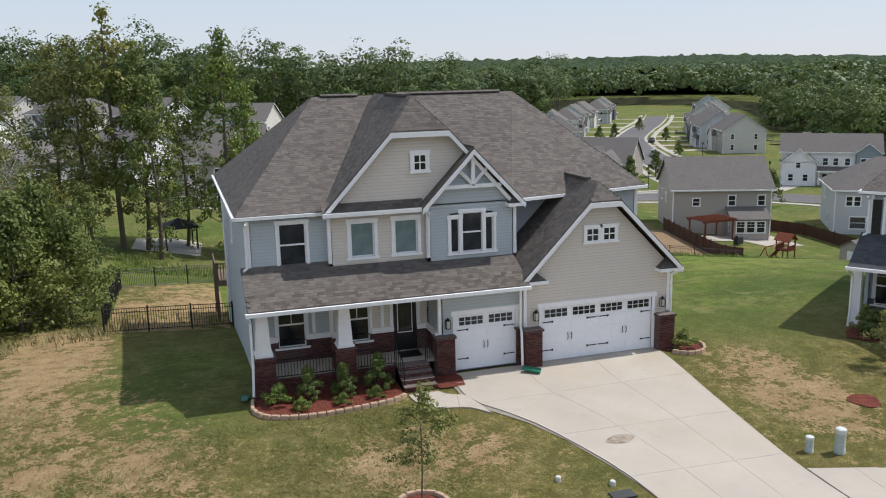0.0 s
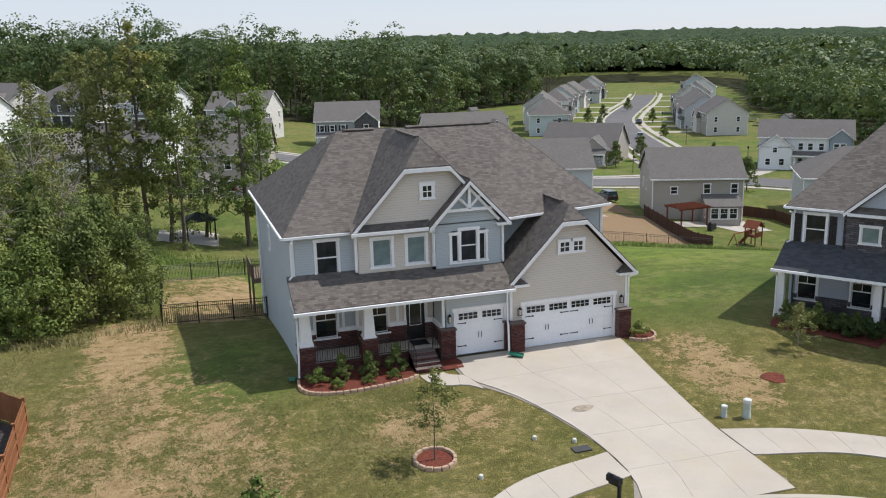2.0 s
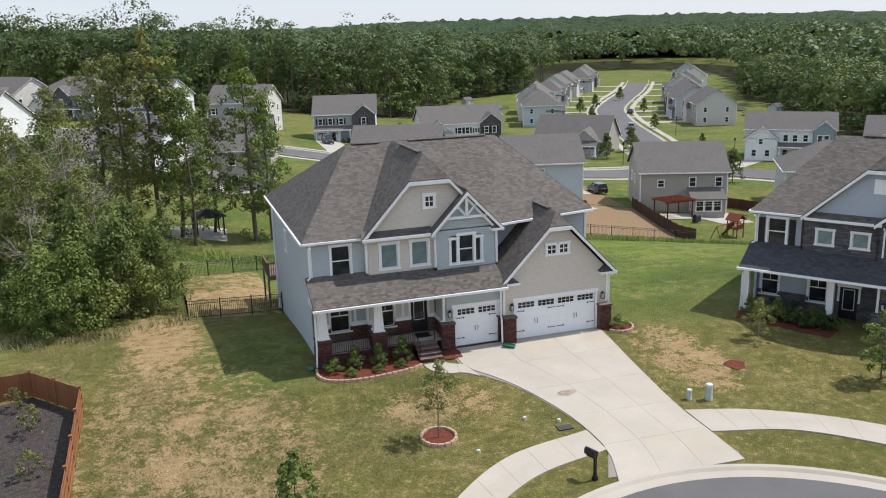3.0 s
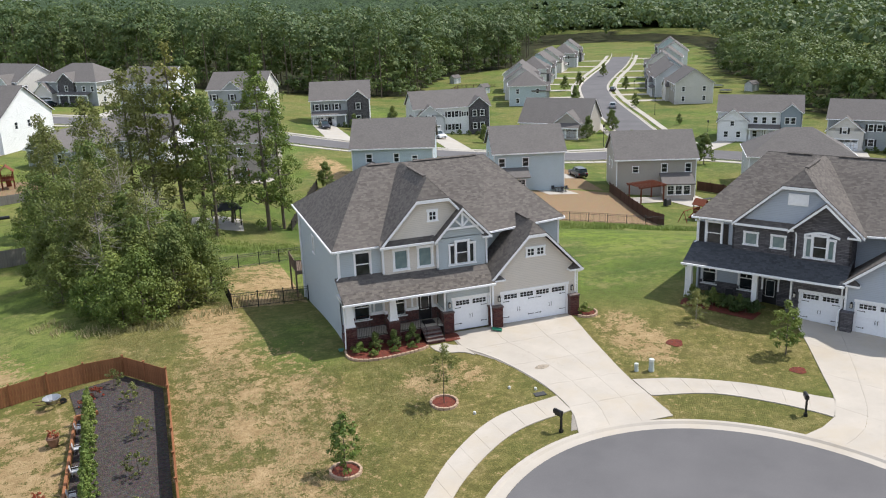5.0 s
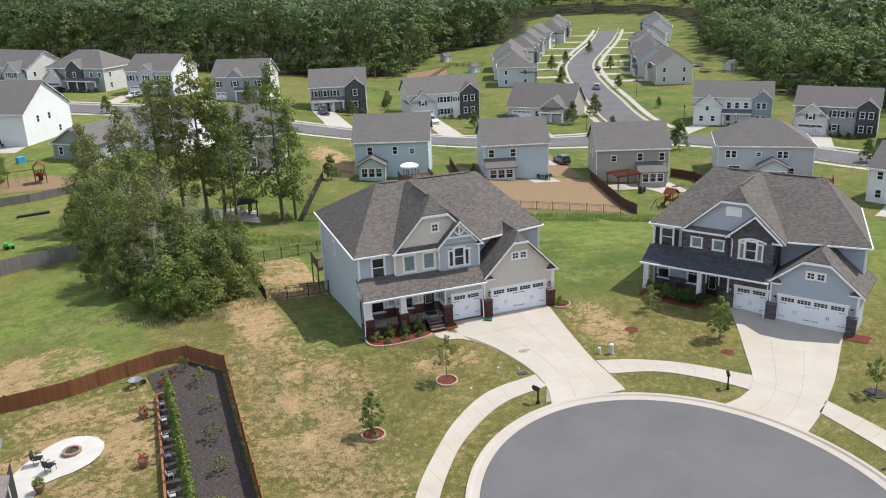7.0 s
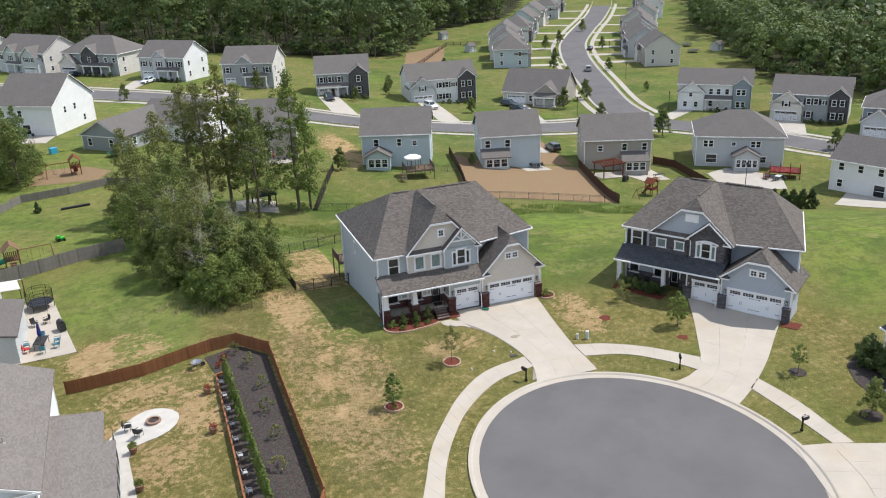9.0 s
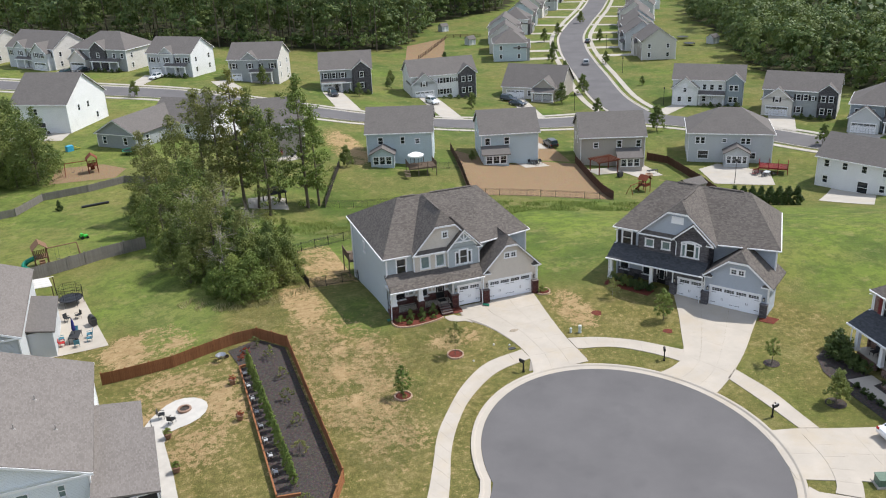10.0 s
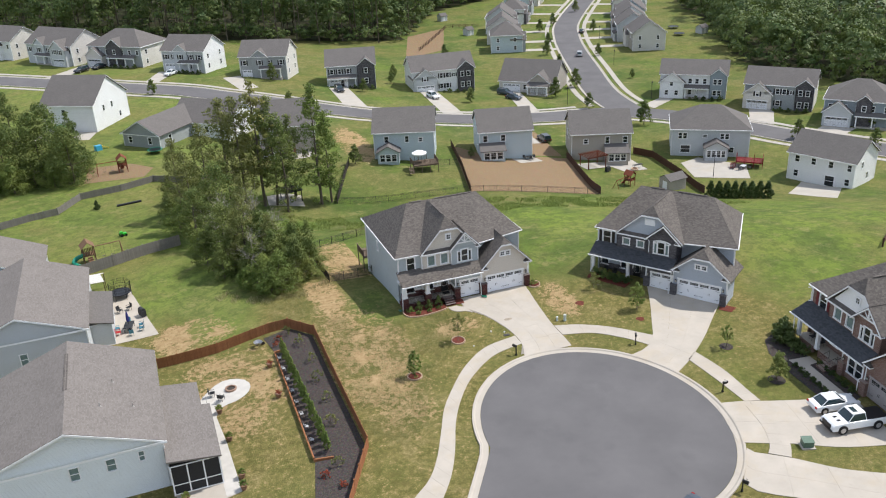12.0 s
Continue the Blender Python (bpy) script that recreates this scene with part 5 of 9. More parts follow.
        if kind == "gable":
            c = (x0 + x1) / 2
            roof_gable(wr, x0 - 0.3, x1 + 0.3, d - 0.5, d + dep + 0.3, z, 0.55, 0.14)
            gable_wall(wg, (x1, d + dep), 180, [(0, z), (x1 - x0, z), ((x1 - x0) / 2, z + 0.55 * (x1 - x0) / 2)], 0)
        else:
            wr.slab([(x1 + 0.3, d + dep + 0.3, z), (x0 - 0.3, d + dep + 0.3, z), (x0 - 0.3, d, z + 0.4 * dep), (x1 + 0.3, d, z + 0.4 * dep)], 0.14)
        part("sunroom_wall", wg, [side], ob)
        part("sunroom_roof", wr, roof_mat, ob)
    return ob


def rear_pose(rl, rr, d, z):
    """Pose of a house whose rear wall runs from rl to rr as seen from behind it."""
    ang = math.degrees(math.atan2(rr[1] - rl[1], rr[0] - rl[0])) + 180
    a = radians(ang)
    return pose(rr[0] + d * math.sin(a), rr[1] - d * math.cos(a), z, 0, 0, ang)


def front_pose(fl, fr, z):
    return pose(fl[0], fl[1], z, 0, 0, math.degrees(math.atan2(fr[1] - fl[1], fr[0] - fl[0])))


# ---- the houses ----
craftsman("house", pose(0, 0, 0), "two-storey blue-grey and beige house with brick porch and white garages", BLUE_SIDING, BEIGE_SIDING, BLUE_SIDING, RED_BRICK, BEIGE_SIDING, seed=3, name_tabs=True)
craftsman("house", pose(21.4, -9.9, -0.58, 0, 0, -54.8) @ Matrix.Diagonal((1.045, 1, 1, 1)), "two-storey blue-grey house with dark stone front and white garage doors", SLATE_SIDING, DARK_STONE, DARK_STONE, DARK_STONE, SLATE_SIDING, truss=False, shutters=True, tapered=False, seed=5, stone_porch=True, roof_right=5.75, deep=14.0, back_right=3.0, peak_mat=SLATE_SIDING, dark_porch=True)
craftsman("house", pose(25.2, -36.3, -0.5, 0, 0, -97) @ Matrix.Diagonal((1.1, 1, 1, 1)), "two-storey brown brick house with a white gable and deep porch", TAN_BRICK, TAN_BRICK, TAN_BRICK, TAN_BRICK, TAN_BRICK, truss=True, shutters=True, tapered=False, seed=7, down=1.5, peak_mat=WHITE, dark_porch=True, brick=True)

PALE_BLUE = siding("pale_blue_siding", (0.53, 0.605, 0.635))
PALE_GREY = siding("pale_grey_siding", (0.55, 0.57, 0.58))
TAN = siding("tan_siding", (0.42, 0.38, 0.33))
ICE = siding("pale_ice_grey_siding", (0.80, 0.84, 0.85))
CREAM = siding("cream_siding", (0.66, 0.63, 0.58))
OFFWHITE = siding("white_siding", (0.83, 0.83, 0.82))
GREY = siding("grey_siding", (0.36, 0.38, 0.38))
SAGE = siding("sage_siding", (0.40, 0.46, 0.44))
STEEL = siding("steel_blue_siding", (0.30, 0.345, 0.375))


def rear(name, label, rl, rr, d, h, mats, **kw):
    z = height((rl[0] + rr[0]) / 2, (rl[1] + rr[1]) / 2)
    w = math.hypot(rr[0] - rl[0], rr[1] - rl[1])
    return simple_house(name, rear_pose(rl, rr, d, z), label, w, d, h, kw.pop("roof", "x"), mats, **kw)


def fronted(name, label, fl, fr, d, h, mats, **kw):
    z = height((fl[0] + fr[0]) / 2, (fl[1] + fr[1]) / 2)
    w = math.hypot(fr[0] - fl[0], fr[1] - fl[1])
    return simple_house(name, front_pose(fl, fr, z), label, w, d, h, kw.pop("roof", "x"), mats, **kw)


rear("house", "pale blue two-storey house with a gabled sunroom and a deck behind", (7.6, 76.6), (19.2, 72.0), 11.5, 6.1, [PALE_BLUE, PALE_BLUE], slope=0.62,
     wins=[("back", 2.2, 3.9, 0.9, 1.3), ("back", 6.5, 3.9, 0.75, 1.3), ("back", 9.3, 3.9, 0.8, 0.9), ("back", 3.2, 0.9, 0.9, 1.3), ("back", 1.2, 0.9, 0.9, 1.4), ("left", 3, 3.8, 0.9, 1.3), ("right", 3, 3.8, 0.9, 1.3), ("right", 7, 0.9, 0.9, 1.3)], wing=("b", 7.2, 11.6, 3.0, 2.75, "gable", 3))
rear("house", "pale blue two-storey house with a lean-to sunroom and a small patio", (30.0, 73.6), (40.9, 70.5), 11.0, 6.1, [PALE_BLUE, PALE_BLUE],
     wins=[("back", 0.8, 3.9, 0.95, 1.35), ("back", 4.6, 3.9, 0.95, 1.35), ("back", 1.0, 0.2, 0.95, 2.1), ("back", 4.4, 0.8, 0.8, 1.5), ("right", 3, 3.8, 0.85, 1.3), ("right", 7, 0.9, 0.85, 1.3)], wing=("b", 6.2, 11.2, 2.6, 2.7, "shed", 3))
rear("house", "tan two-storey house with a lean-to sunroom and a wooden pergola", (49.4, 68.6), (61.2, 63.8), 11.5, 6.1, [TAN, TAN],
     wins=[("back", 2.6, 3.9, 0.9, 1.0), ("back", 7.2, 3.9, 0.9, 1.35), ("back", 11.0, 3.9, 0.9, 1.35), ("back", 7.4, 0.8, 0.9, 1.4), ("back", 10.5, 0.1, 1.6, 2.1), ("right", 3, 3.8, 0.8, 1.3), ("right", 6, 3.8, 0.7, 1.2)], wing=("b", 1.0, 5.6, 3.0, 2.6, "shed", 3))
rear("house", "pale grey two-storey house with a gabled sunroom and a patio", (71.7, 64.1), (85.4, 55.2), 12.0, 6.1, [PALE_GREY, PALE_GREY], roof="hip", slope=0.62,
     wins=[("back", 1.4, 3.9, 0.8, 1.3), ("back", 2.4, 3.9, 0.8, 1.3), ("back", 6.6, 4.2, 0.8, 0.7), ("back", 10.2, 3.9, 0.8, 1.2), ("back", 11.2, 3.9, 0.8, 1.2), ("back", 11.4, 0.9, 1.8, 1.2), ("back", 2.0, 0.8, 2.0, 1.6), ("right", 3, 3.8, 0.85, 1.3), ("right", 7, 0.9, 0.85, 1.3)], wing=("b", 4.6, 9.4, 3.2, 2.8, "gable", 4))
rear("house", "white two-storey house with a concrete patio behind", (83.4, 41.0), (88.6, 29.0), 10.5, 5.6, [OFFWHITE, OFFWHITE],
     wins=[("back", 1.3, 3.8, 0.9, 1.3), ("back", 4.6, 3.8, 0.9, 1.3), ("back", 8.0, 3.8, 0.9, 1.3), ("back", 11.6, 3.8, 0.8, 1.3), ("back", 1.3, 0.8, 0.9, 1.3), ("back", 7.6, 0.1, 1.8, 2.1), ("back", 11.4, 0.9, 0.9, 1.3), ("left", 3, 3.8, 0.9, 1.3), ("left", 6, 1, 0.9, 1.3)])
fronted("house", "two-storey house with grey siding, dark stone gable and open garage", (15.2, 149.2), (28.4, 145.6), 11.5, 6.2, [OFFWHITE, GREY, DARK_STONE], gables=[(8.6, 13.6, 6.1, 0.6, 2)], porch=(0.3, 8.2, 1.4, 3.0), garage=(0.8, 4.88), shutters=True,
        wins=[("front", 1.0, 3.9, 0.9, 1.35), ("front", 3.2, 3.9, 0.9, 1.35), ("front", 5.6, 3.9, 0.9, 1.35), ("g0", 2.0, 3.9, 0.95, 1.4), ("g0", 2.0, 1.0, 0.95, 1.4), ("right", 3, 3.8, 0.85, 1.3), ("right", 7, 3.8, 0.85, 1.3), ("right", 5, 0.9, 0.85, 1.3)])
fronted("house", "two-storey house with white siding, stone gable and garage wing", (38.0, 141.3), (56.1, 139.1), 11.0, 6.2, [PALE_GREY, OFFWHITE, DARK_STONE], gables=[(0.0, 7.0, 4.2, 1.2, 0), (13.2, 18.0, 6.3, 0.5, 2)], garage=None, shutters=True,
        wins=[("front", 8.0, 3.9, 0.9, 1.35), ("front", 9.8, 3.9, 0.9, 1.35), ("front", 8.0, 0.9, 0.9, 1.35), ("front", 9.8, 0.9, 0.9, 1.35), ("front", 12.0, 4.0, 0.5, 1.0), ("g0", 3.0, 3.6, 0.8, 1.2), ("g1", 0.9, 3.9, 0.9, 1.35), ("g1", 2.7, 3.9, 0.9, 1.35), ("g1", 0.9, 0.9, 0.9, 1.35), ("g1", 2.7, 0.9, 0.9, 1.35), ("right", 4, 3.8, 0.85, 1.3)])
fronted("house", "single-storey tan house with a columned front porch", (63.1, 137.1), (75.2, 125.8), 13.0, 3.2, [TAN, CREAM, TAN_BRICK], storeys=1, slope=0.75, gables=[(9.0, 15.4, 3.4, 1.6, 0)], garage=(1.2, 4.88), porch=(9.2, 15.2, 3.2, 2.7), wins=[("left", 3, 0.9, 0.9, 1.3), ("right", 4, 0.9, 0.9, 1.3), ("front", 7.2, 0.9, 0.9, 1.4)])
fronted("house", "two-storey house with white and steel-blue siding and a deep porch", (98.5, 108.6), (111.9, 97.6), 9.5, 6.4, [SAGE, OFFWHITE, STEEL], gables=[(0.0, 6.4, 4.4, 1.2, 1), (13.0, 17.2, 6.4, 0.5, 2)], porch=(6.6, 12.8, 1.4, 3.0),
        wins=[("front", 7.4, 3.9, 0.9, 1.35), ("front", 9.2, 3.9, 0.9, 1.35), ("front", 11.2, 3.9, 0.9, 1.35), ("front", 7.4, 0.9, 0.9, 1.35), ("g0", 2.7, 3.4, 0.8, 1.2), ("g0", 1.4, 0.9, 0.9, 1.3), ("g0", 4.0, 0.9, 0.9, 1.3), ("g1", 0.9, 3.9, 0.9, 1.35), ("g1", 2.1, 3.9, 0.9, 1.35), ("g1", 0.9, 0.9, 0.9, 1.35), ("g1", 2.1, 0.9, 0.9, 1.35), ("right", 4, 3.8, 0.85, 1.3)])
fronted("house", "two-storey grey house with a beige garage wing and stone gable", (110.8, 89.0), (122.0, 76.6), 10.5, 6.2, [CREAM, GREY, DARK_STONE], gables=[(0.0, 7.0, 4.0, 1.4, 0), (12.4, 16.6, 6.3, 0.5, 2)], shutters=True,
        wins=[("front", 7.6, 3.9, 0.9, 1.35), ("front", 9.2, 3.9, 0.9, 1.35), ("front", 11.0, 4.0, 0.5, 0.9), ("front", 7.8, 0.9, 1.0, 1.35), ("g0", 3.0, 3.4, 0.8, 1.2), ("g1", 0.7, 3.9, 0.9, 1.35), ("g1", 2.4, 3.9, 0.9, 1.35), ("g1", 0.7, 0.9, 0.9, 1.35), ("g1", 2.4, 0.9, 0.9, 1.35)])
fronted("house", "two-storey blue-grey house with stone gables and white garage doors", (116.6, 67.4), (126.4, 56.0), 12.0, 6.2, [PALE_GREY, STEEL, DARK_STONE], roof="hip", gables=[(0.0, 6.4, 3.4, 1.6, 0), (7.0, 10.4, 6.2, 0.5, 2)], porch=(7.2, 14.5, 1.4, 3.0))
fronted("house", "two-storey dark house with a cream side wall and front gable", (-6.6, 164.6), (5.8, 158.4), 11.5, 6.2, [CREAM, GREY, DARK_STONE], gables=[(3.6, 8.6, 6.1, 0.3, 1)], garage=(0.8, 4.88), porch=(6.2, 12.4, 1.4, 3.0), shutters=True)
fronted("house", "two-storey house with blue front, white side wall and porch", (-26.9, 180.2), (-15.8, 171.4), 11.5, 6.2, [OFFWHITE, PALE_GREY, OFFWHITE], gables=[(4.2, 8.8, 6.1, 0.3, 1)], garage=(0.8, 4.88), porch=(6.2, 12.8, 1.4, 3.0), shutters=True)
fronted("house", "large two-storey house with dark stone front and hipped roof", (-47.4, 202.6), (-32.4, 189.2), 13.0, 6.2, [CREAM, GREY, DARK_STONE], roof="hip", gables=[(0.0, 6.2, 3.4, 1.6, 0), (7.6, 13.0, 6.2, 0.5, 2)], porch=(8.0, 18.0, 1.4, 3.0))
fronted("house", "two-storey blue house with a cream side wall and wide garage", (-66.2, 219.8), (-52.5, 204.0), 13.0, 6.2, [CREAM, PALE_GREY, PALE_GREY], gables=[(4.0, 9.0, 6.1, 0.4, 1), (13.0, 20.0, 5.2, 1.8, 2)], porch=(5.0, 12.6, 1.4, 3.0), shutters=True)
fronted("house", "pale two-storey house at the end of the row", (-84.0, 241.0), (-71.5, 226.5), 12.0, 6.2, [CREAM, OFFWHITE, GREY], gables=[(9.0, 15.0, 5.0, 1.2, 1)])
rear("house", "white two-storey house with a plain gable end", (-57.4, 124.6), (-46.2, 118.0), 15.0, 6.2, [OFFWHITE, PALE_GREY], slope=0.68,
     wins=[("left", 4.0, 3.9, 0.8, 1.3), ("left", 7.6, 3.9, 0.8, 1.3), ("left", 10.5, 0.9, 0.8, 1.3), ("back", 1.0, 3.9, 0.9, 1.3), ("back", 1.0, 0.9, 0.9, 1.4), ("back", 5.0, 3.9, 0.9, 1.3), ("back", 5.5, 0.2, 1.8, 2.0)])
rear("house", "low grey single-storey house with a gabled rear wing", (-40.7, 103.2), (-33.6, 96.6), 17.0, 2.9, [GREY, GREY], roof="y", storeys=1, slope=0.55, wins=[("back", 1.4, 0.8, 0.9, 1.4), ("back", 6.6, 0.8, 0.9, 1.4), ("left", 3, 0.8, 0.9, 1.4)])
rear("house", "low grey single-storey house behind the trees", (-30.5, 108.5), (-19.0, 98.5), 12.0, 3.0, [OFFWHITE, GREY], roof="x", storeys=1, slope=0.6)
rear("house", "tan two-storey house with a small sunroom and round patio", (-13.5, 91.2), (-2.0, 88.8), 11.5, 6.1, [TAN, OFFWHITE], slope=0.75, wins=[("back", 2.0, 3.9, 0.9, 1.3), ("back", 5.4, 3.9, 0.9, 1.3), ("back", 5.6, 0.7, 1.0, 1.5), ("back", 2.2, 0.1, 1.8, 2.1), ("right", 4, 3.8, 0.85, 1.3)], wing=("b", 7.2, 11.4, 5.6, 2.7, "gable", 3))

# houses along the street that climbs away
_cols = [[PALE_BLUE, SAGE, GREY], [CREAM, TAN, CREAM], [PALE_GREY, STEEL, PALE_GREY], [OFFWHITE, GREY, DARK_STONE]]
_lots = [(s0, 1) for s0 in (90, 107, 125, 144, 166, 190, 216, 246)] + [(s0, -1) for s0 in (86, 103, 120, 139, 161, 187, 218, 250)]
for i, (s0, side_) in enumerate(_lots):
    k = int(s0 / 2.5)
    p, q = UPHILL[k], sides(UPHILL)[k]
    wd = 11.5 + 1.0 * (i % 3)
    f = p + q * side_ * (18.5 + 1.2 * ((i * 7) % 3 - 1))
    ang = math.degrees(math.atan2(q[1], q[0])) - (90 if side_ > 0 else -90)
    u = Vector((math.cos(radians(ang)), math.sin(radians(ang)), 0))
    o = Vector((f[0], f[1], height(*f))) - u * wd / 2
    simple_house("house", pose(o.x, o.y, o.z, 0, 0, ang), "two-storey house in a row along the climbing street", wd, 11.0, 6.0, "hip" if i % 3 == 0 and side_ > 0 else "x", _cols[(i + (side_ < 0)) % 4], slope=0.7, gables=[(0.0, 5.6, 4.4, 1.0, 2)], porch=(5.9, wd - 0.3, 1.2, 2.9) if i % 2 else None)
    g0, g1 = f - np.array([u.x, u.y]) * (wd / 2 - 0.9), f - np.array([u.x, u.y]) * (wd / 2 - 4.7)
    d0 = q * side_
    drape("driveway", [tuple(g0), tuple(g1), tuple(g1 - d0 * 13.4), tuple(g0 - d0 * 13.4)], 0.055, CONCRETE_FAR, "pale concrete driveway of a house on the climbing street", "driveway", 3)

# the houses west of the lawn
west = simple_house("house", pose(-55.75, -20.75, -1.0), "long pale grey-blue house with a grey roof and screened porch", 15.35, 16.4, 4.98, "y", [ICE, ICE], slope=0.385, down=1.5, over=0.35,
                    wins=[("front", 7.3, 2.85, 0.8, 1.35), ("front", 10.35, 2.95, 0.8, 1.25), ("front", 13.1, 3.25, 0.5, 1.0), ("right", 3, 1, 0.9, 1.3), ("right", 9, 1, 0.9, 1.3)], roof_mat=SHINGLE_WARM, casing=0.05)
simple_house("house", pose(-60.6, 5.0, -1.2), "pale blue-grey house with a gable over one window", 13.6, 17.0, 5.0, "y", [PALE_GREY, PALE_GREY], slope=0.4, down=1.5, over=0.35,
             wins=[("front", 6.3, 1.8, 0.8, 1.4), ("right", 12, 1, 0.9, 1.3)], roof_mat=SHINGLE_WARM, casing=0.05)
simple_house("house", pose(-68.0, 27.0, -1.8), "pale house with a grey roof beside the play yard", 15.0, 10.0, 4.0, "y", [PALE_GREY, PALE_GREY], slope=0.45, down=1.5, roof_mat=SHINGLE_WARM, casing=0.05, storeys=1)


def screened_porch(h):
    """A low porch under its own roof along the east wall."""
    mb = MB()
    mb.slab([(15.3, -2.2, 3.95), (20.0, -2.2, 3.35), (20.0, 6.6, 3.35), (19.2, 6.6, 3.45), (19.2, 11.0, 3.45), (15.3, 11.0, 3.95)], 0.16)
    part("porch_roof", mb, SHINGLE_WARM, h, "low grey shingle porch roof")
    mb = MB()
    mb.box(15.4, -2.0, 0.0, 19.8, 10.8, 0.12)
    part("porch_floor", mb, CONCRETE, h)
    for i in range(4):
        mb = MB()
        mb.box(15.45 + i * 1.42, -2.0, 0.1, 15.57 + i * 1.42, -1.88, 3.2)
        part("post", mb, WHITE, h)
    for z in (0.12, 1.1, 3.1):
        mb = MB()
        mb.box(15.57, -1.98, z, 19.8, -1.9, z + 0.09)
        part("rail", mb, WHITE, h)
    for i in range(5):
        mb = MB()
        mb.box(19.7, -1.9 + i * 2.1, 0.1, 19.82, -1.78 + i * 2.1, 3.2)
        part("post", mb, WHITE, h)
    mesh_mat = plain("insect_screen", (0.02, 0.02, 0.022), 0.7)
    for i in range(3):
        mb = MB()
        mb.box(15.58 + i * 1.42, -1.95, 0.2, 16.86 + i * 1.42, -1.94, 3.1)
        part("screen", mb, mesh_mat, h)
    mb = MB()
    mb.box(19.75, -1.8, 0.2, 19.76, 8.6, 3.1)
    part("screen", mb, mesh_mat, h)
    for x, y, z in ((10.5, 4.6, 0), (13.2, 5.0, 0), (11.6, 9.2, 0)):
        zz = 4.98 + 0.385 * (15.7 - x)
        mb = MB()
        mb.cyl((x, y, zz - 0.1), (x, y, zz + 0.4), 0.05, n=8)
        mb.cyl((x, y, zz - 0.05), (x, y, zz + 0.06), 0.16, 0.06, n=8)
        part("vent_pipe", mb, plain("vent_pipe_grey", (0.3, 0.28, 0.26), 0.6), h)
    mb = MB()
    mb.box(7.5, 7.0, 7.98, 7.85, 14.0, 8.06)
    part("ridge_vent", mb, SHINGLE, h)


screened_porch(west)


# ---- trees ----
def foliage(centres, radii, per, size, rng, flat=0.75, calm=0.36):
    """Leaf sprigs round many clump centres: arrays of vertices and faces."""
    C = np.repeat(centres, per, axis=0)
    Rr = np.repeat(radii, per)
    n = len(C)
    d = rng.normal(size=(n, 3))
    d /= np.linalg.norm(d, axis=1)[:, None]
    d[:, 2] *= flat
    P = C + d * (Rr * rng.uniform(0.35, 1.0, n) ** 0.6)[:, None]
    nrm = d + rng.normal(size=(n, 3)) * calm + np.array([0, 0, 0.35])
    nrm /= np.linalg.norm(nrm, axis=1)[:, None]
    a = np.cross(nrm, rng.normal(size=(n, 3)))
    a /= np.linalg.norm(a, axis=1)[:, None]
    b = np.cross(nrm, a)
    s = size * rng.uniform(0.6, 1.35, n)[:, None]
    V = np.stack([P - a * s, P - b * s * 0.55 + nrm * s * 0.15, P + a * s, P + b * s * 0.55 - nrm * s * 0.1], 1).reshape(-1, 3)
    F = np.arange(4 * n).reshape(-1, 4)
    return V, F


def quads_mesh(name, V, F, mat):
    me = bpy.data.meshes.new(name)
    me.vertices.add(len(V))
    me.vertices.foreach_set("co", np.ascontiguousarray(V, np.float32).ravel())
    me.loops.add(4 * len(F))
    me.loops.foreach_set("vertex_index", np.ascontiguousarray(F, np.int32).ravel())
    me.polygons.add(len(F))
    me.polygons.foreach_set("loop_start", np.arange(0, 4 * len(F), 4, dtype=np.int32))
    me.polygons.foreach_set("loop_total", np.full(len(F), 4, np.int32))
    me.materials.append(mat)
    me.update(calc_edges=True)
    return me


def tree_meshes(seed, h, spread, base, clumps, per, size, slim=1.0, bare=False, r0=None, lump=(0.15, 0.32)):
    """A trunk with limbs, and a crown of leaf clumps at the ends of the limbs."""
    rng = np.random.default_rng(seed)
    mb = MB()
    r0 = r0 or h * 0.0105 + 0.03
    pts, p = [], np.zeros(3)
    n = 7
    for i in range(n + 1):
        pts.append(p.copy())
        p = p + np.array([rng.normal(0, 0.03) * h / n, rng.normal(0, 0.03) * h / n, h * 0.93 / n])
    for i in range(n):
        mb.cyl(pts[i], pts[i + 1], r0 * (1 - i / (n + 0.6)), r0 * (1 - (i + 1) / (n + 0.6)), 7, caps=False)
    cs, rs = [], []
    k = 0
    while k < clumps:
        t = base + (1 - base) * rng.uniform() ** 0.85
        a = rng.uniform(0, 2 * math.pi)
        f = (t - base) / (1 - base)
        env = spread * (math.sin(math.pi * min(1, 0.16 + 0.84 * f ** slim)) ** 0.8) * rng.uniform(0.45, 1.15)
        i = min(n - 1, int(t * 0.93 * n))
        s = pts[i] + (pts[i + 1] - pts[i]) * rng.uniform()
        e = np.array([s[0] + env * math.cos(a), s[1] + env * math.sin(a), min(h * 1.02, s[2] + env * rng.uniform(-0.05, 0.55))])
        if k % 2 == 0 or bare:
            mid = (s + e) / 2 + np.array([0, 0, -0.04 * h * rng.uniform()])
            mb.cyl(s, mid, r0 * 0.3 * (1.1 - t), r0 * 0.2 * (1.1 - t), 5, caps=False)
            mb.cyl(mid, e, r0 * 0.2 * (1.1 - t), 0.012, 5, caps=False)
            if bare:
                for _ in range(4):
                    q = e + rng.normal(0, 0.07 * h, 3)
                    mb.cyl(mid, q, 0.02, 0.006, 4, caps=False)
        cs.append(e), rs.append(spread * rng.uniform(*lump))
        k += 1
    V, F = foliage(np.array(cs), np.array(rs), per, size, rng)
    V[:, 2] = np.maximum(V[:, 2], 0.05)
    return mb, V, F


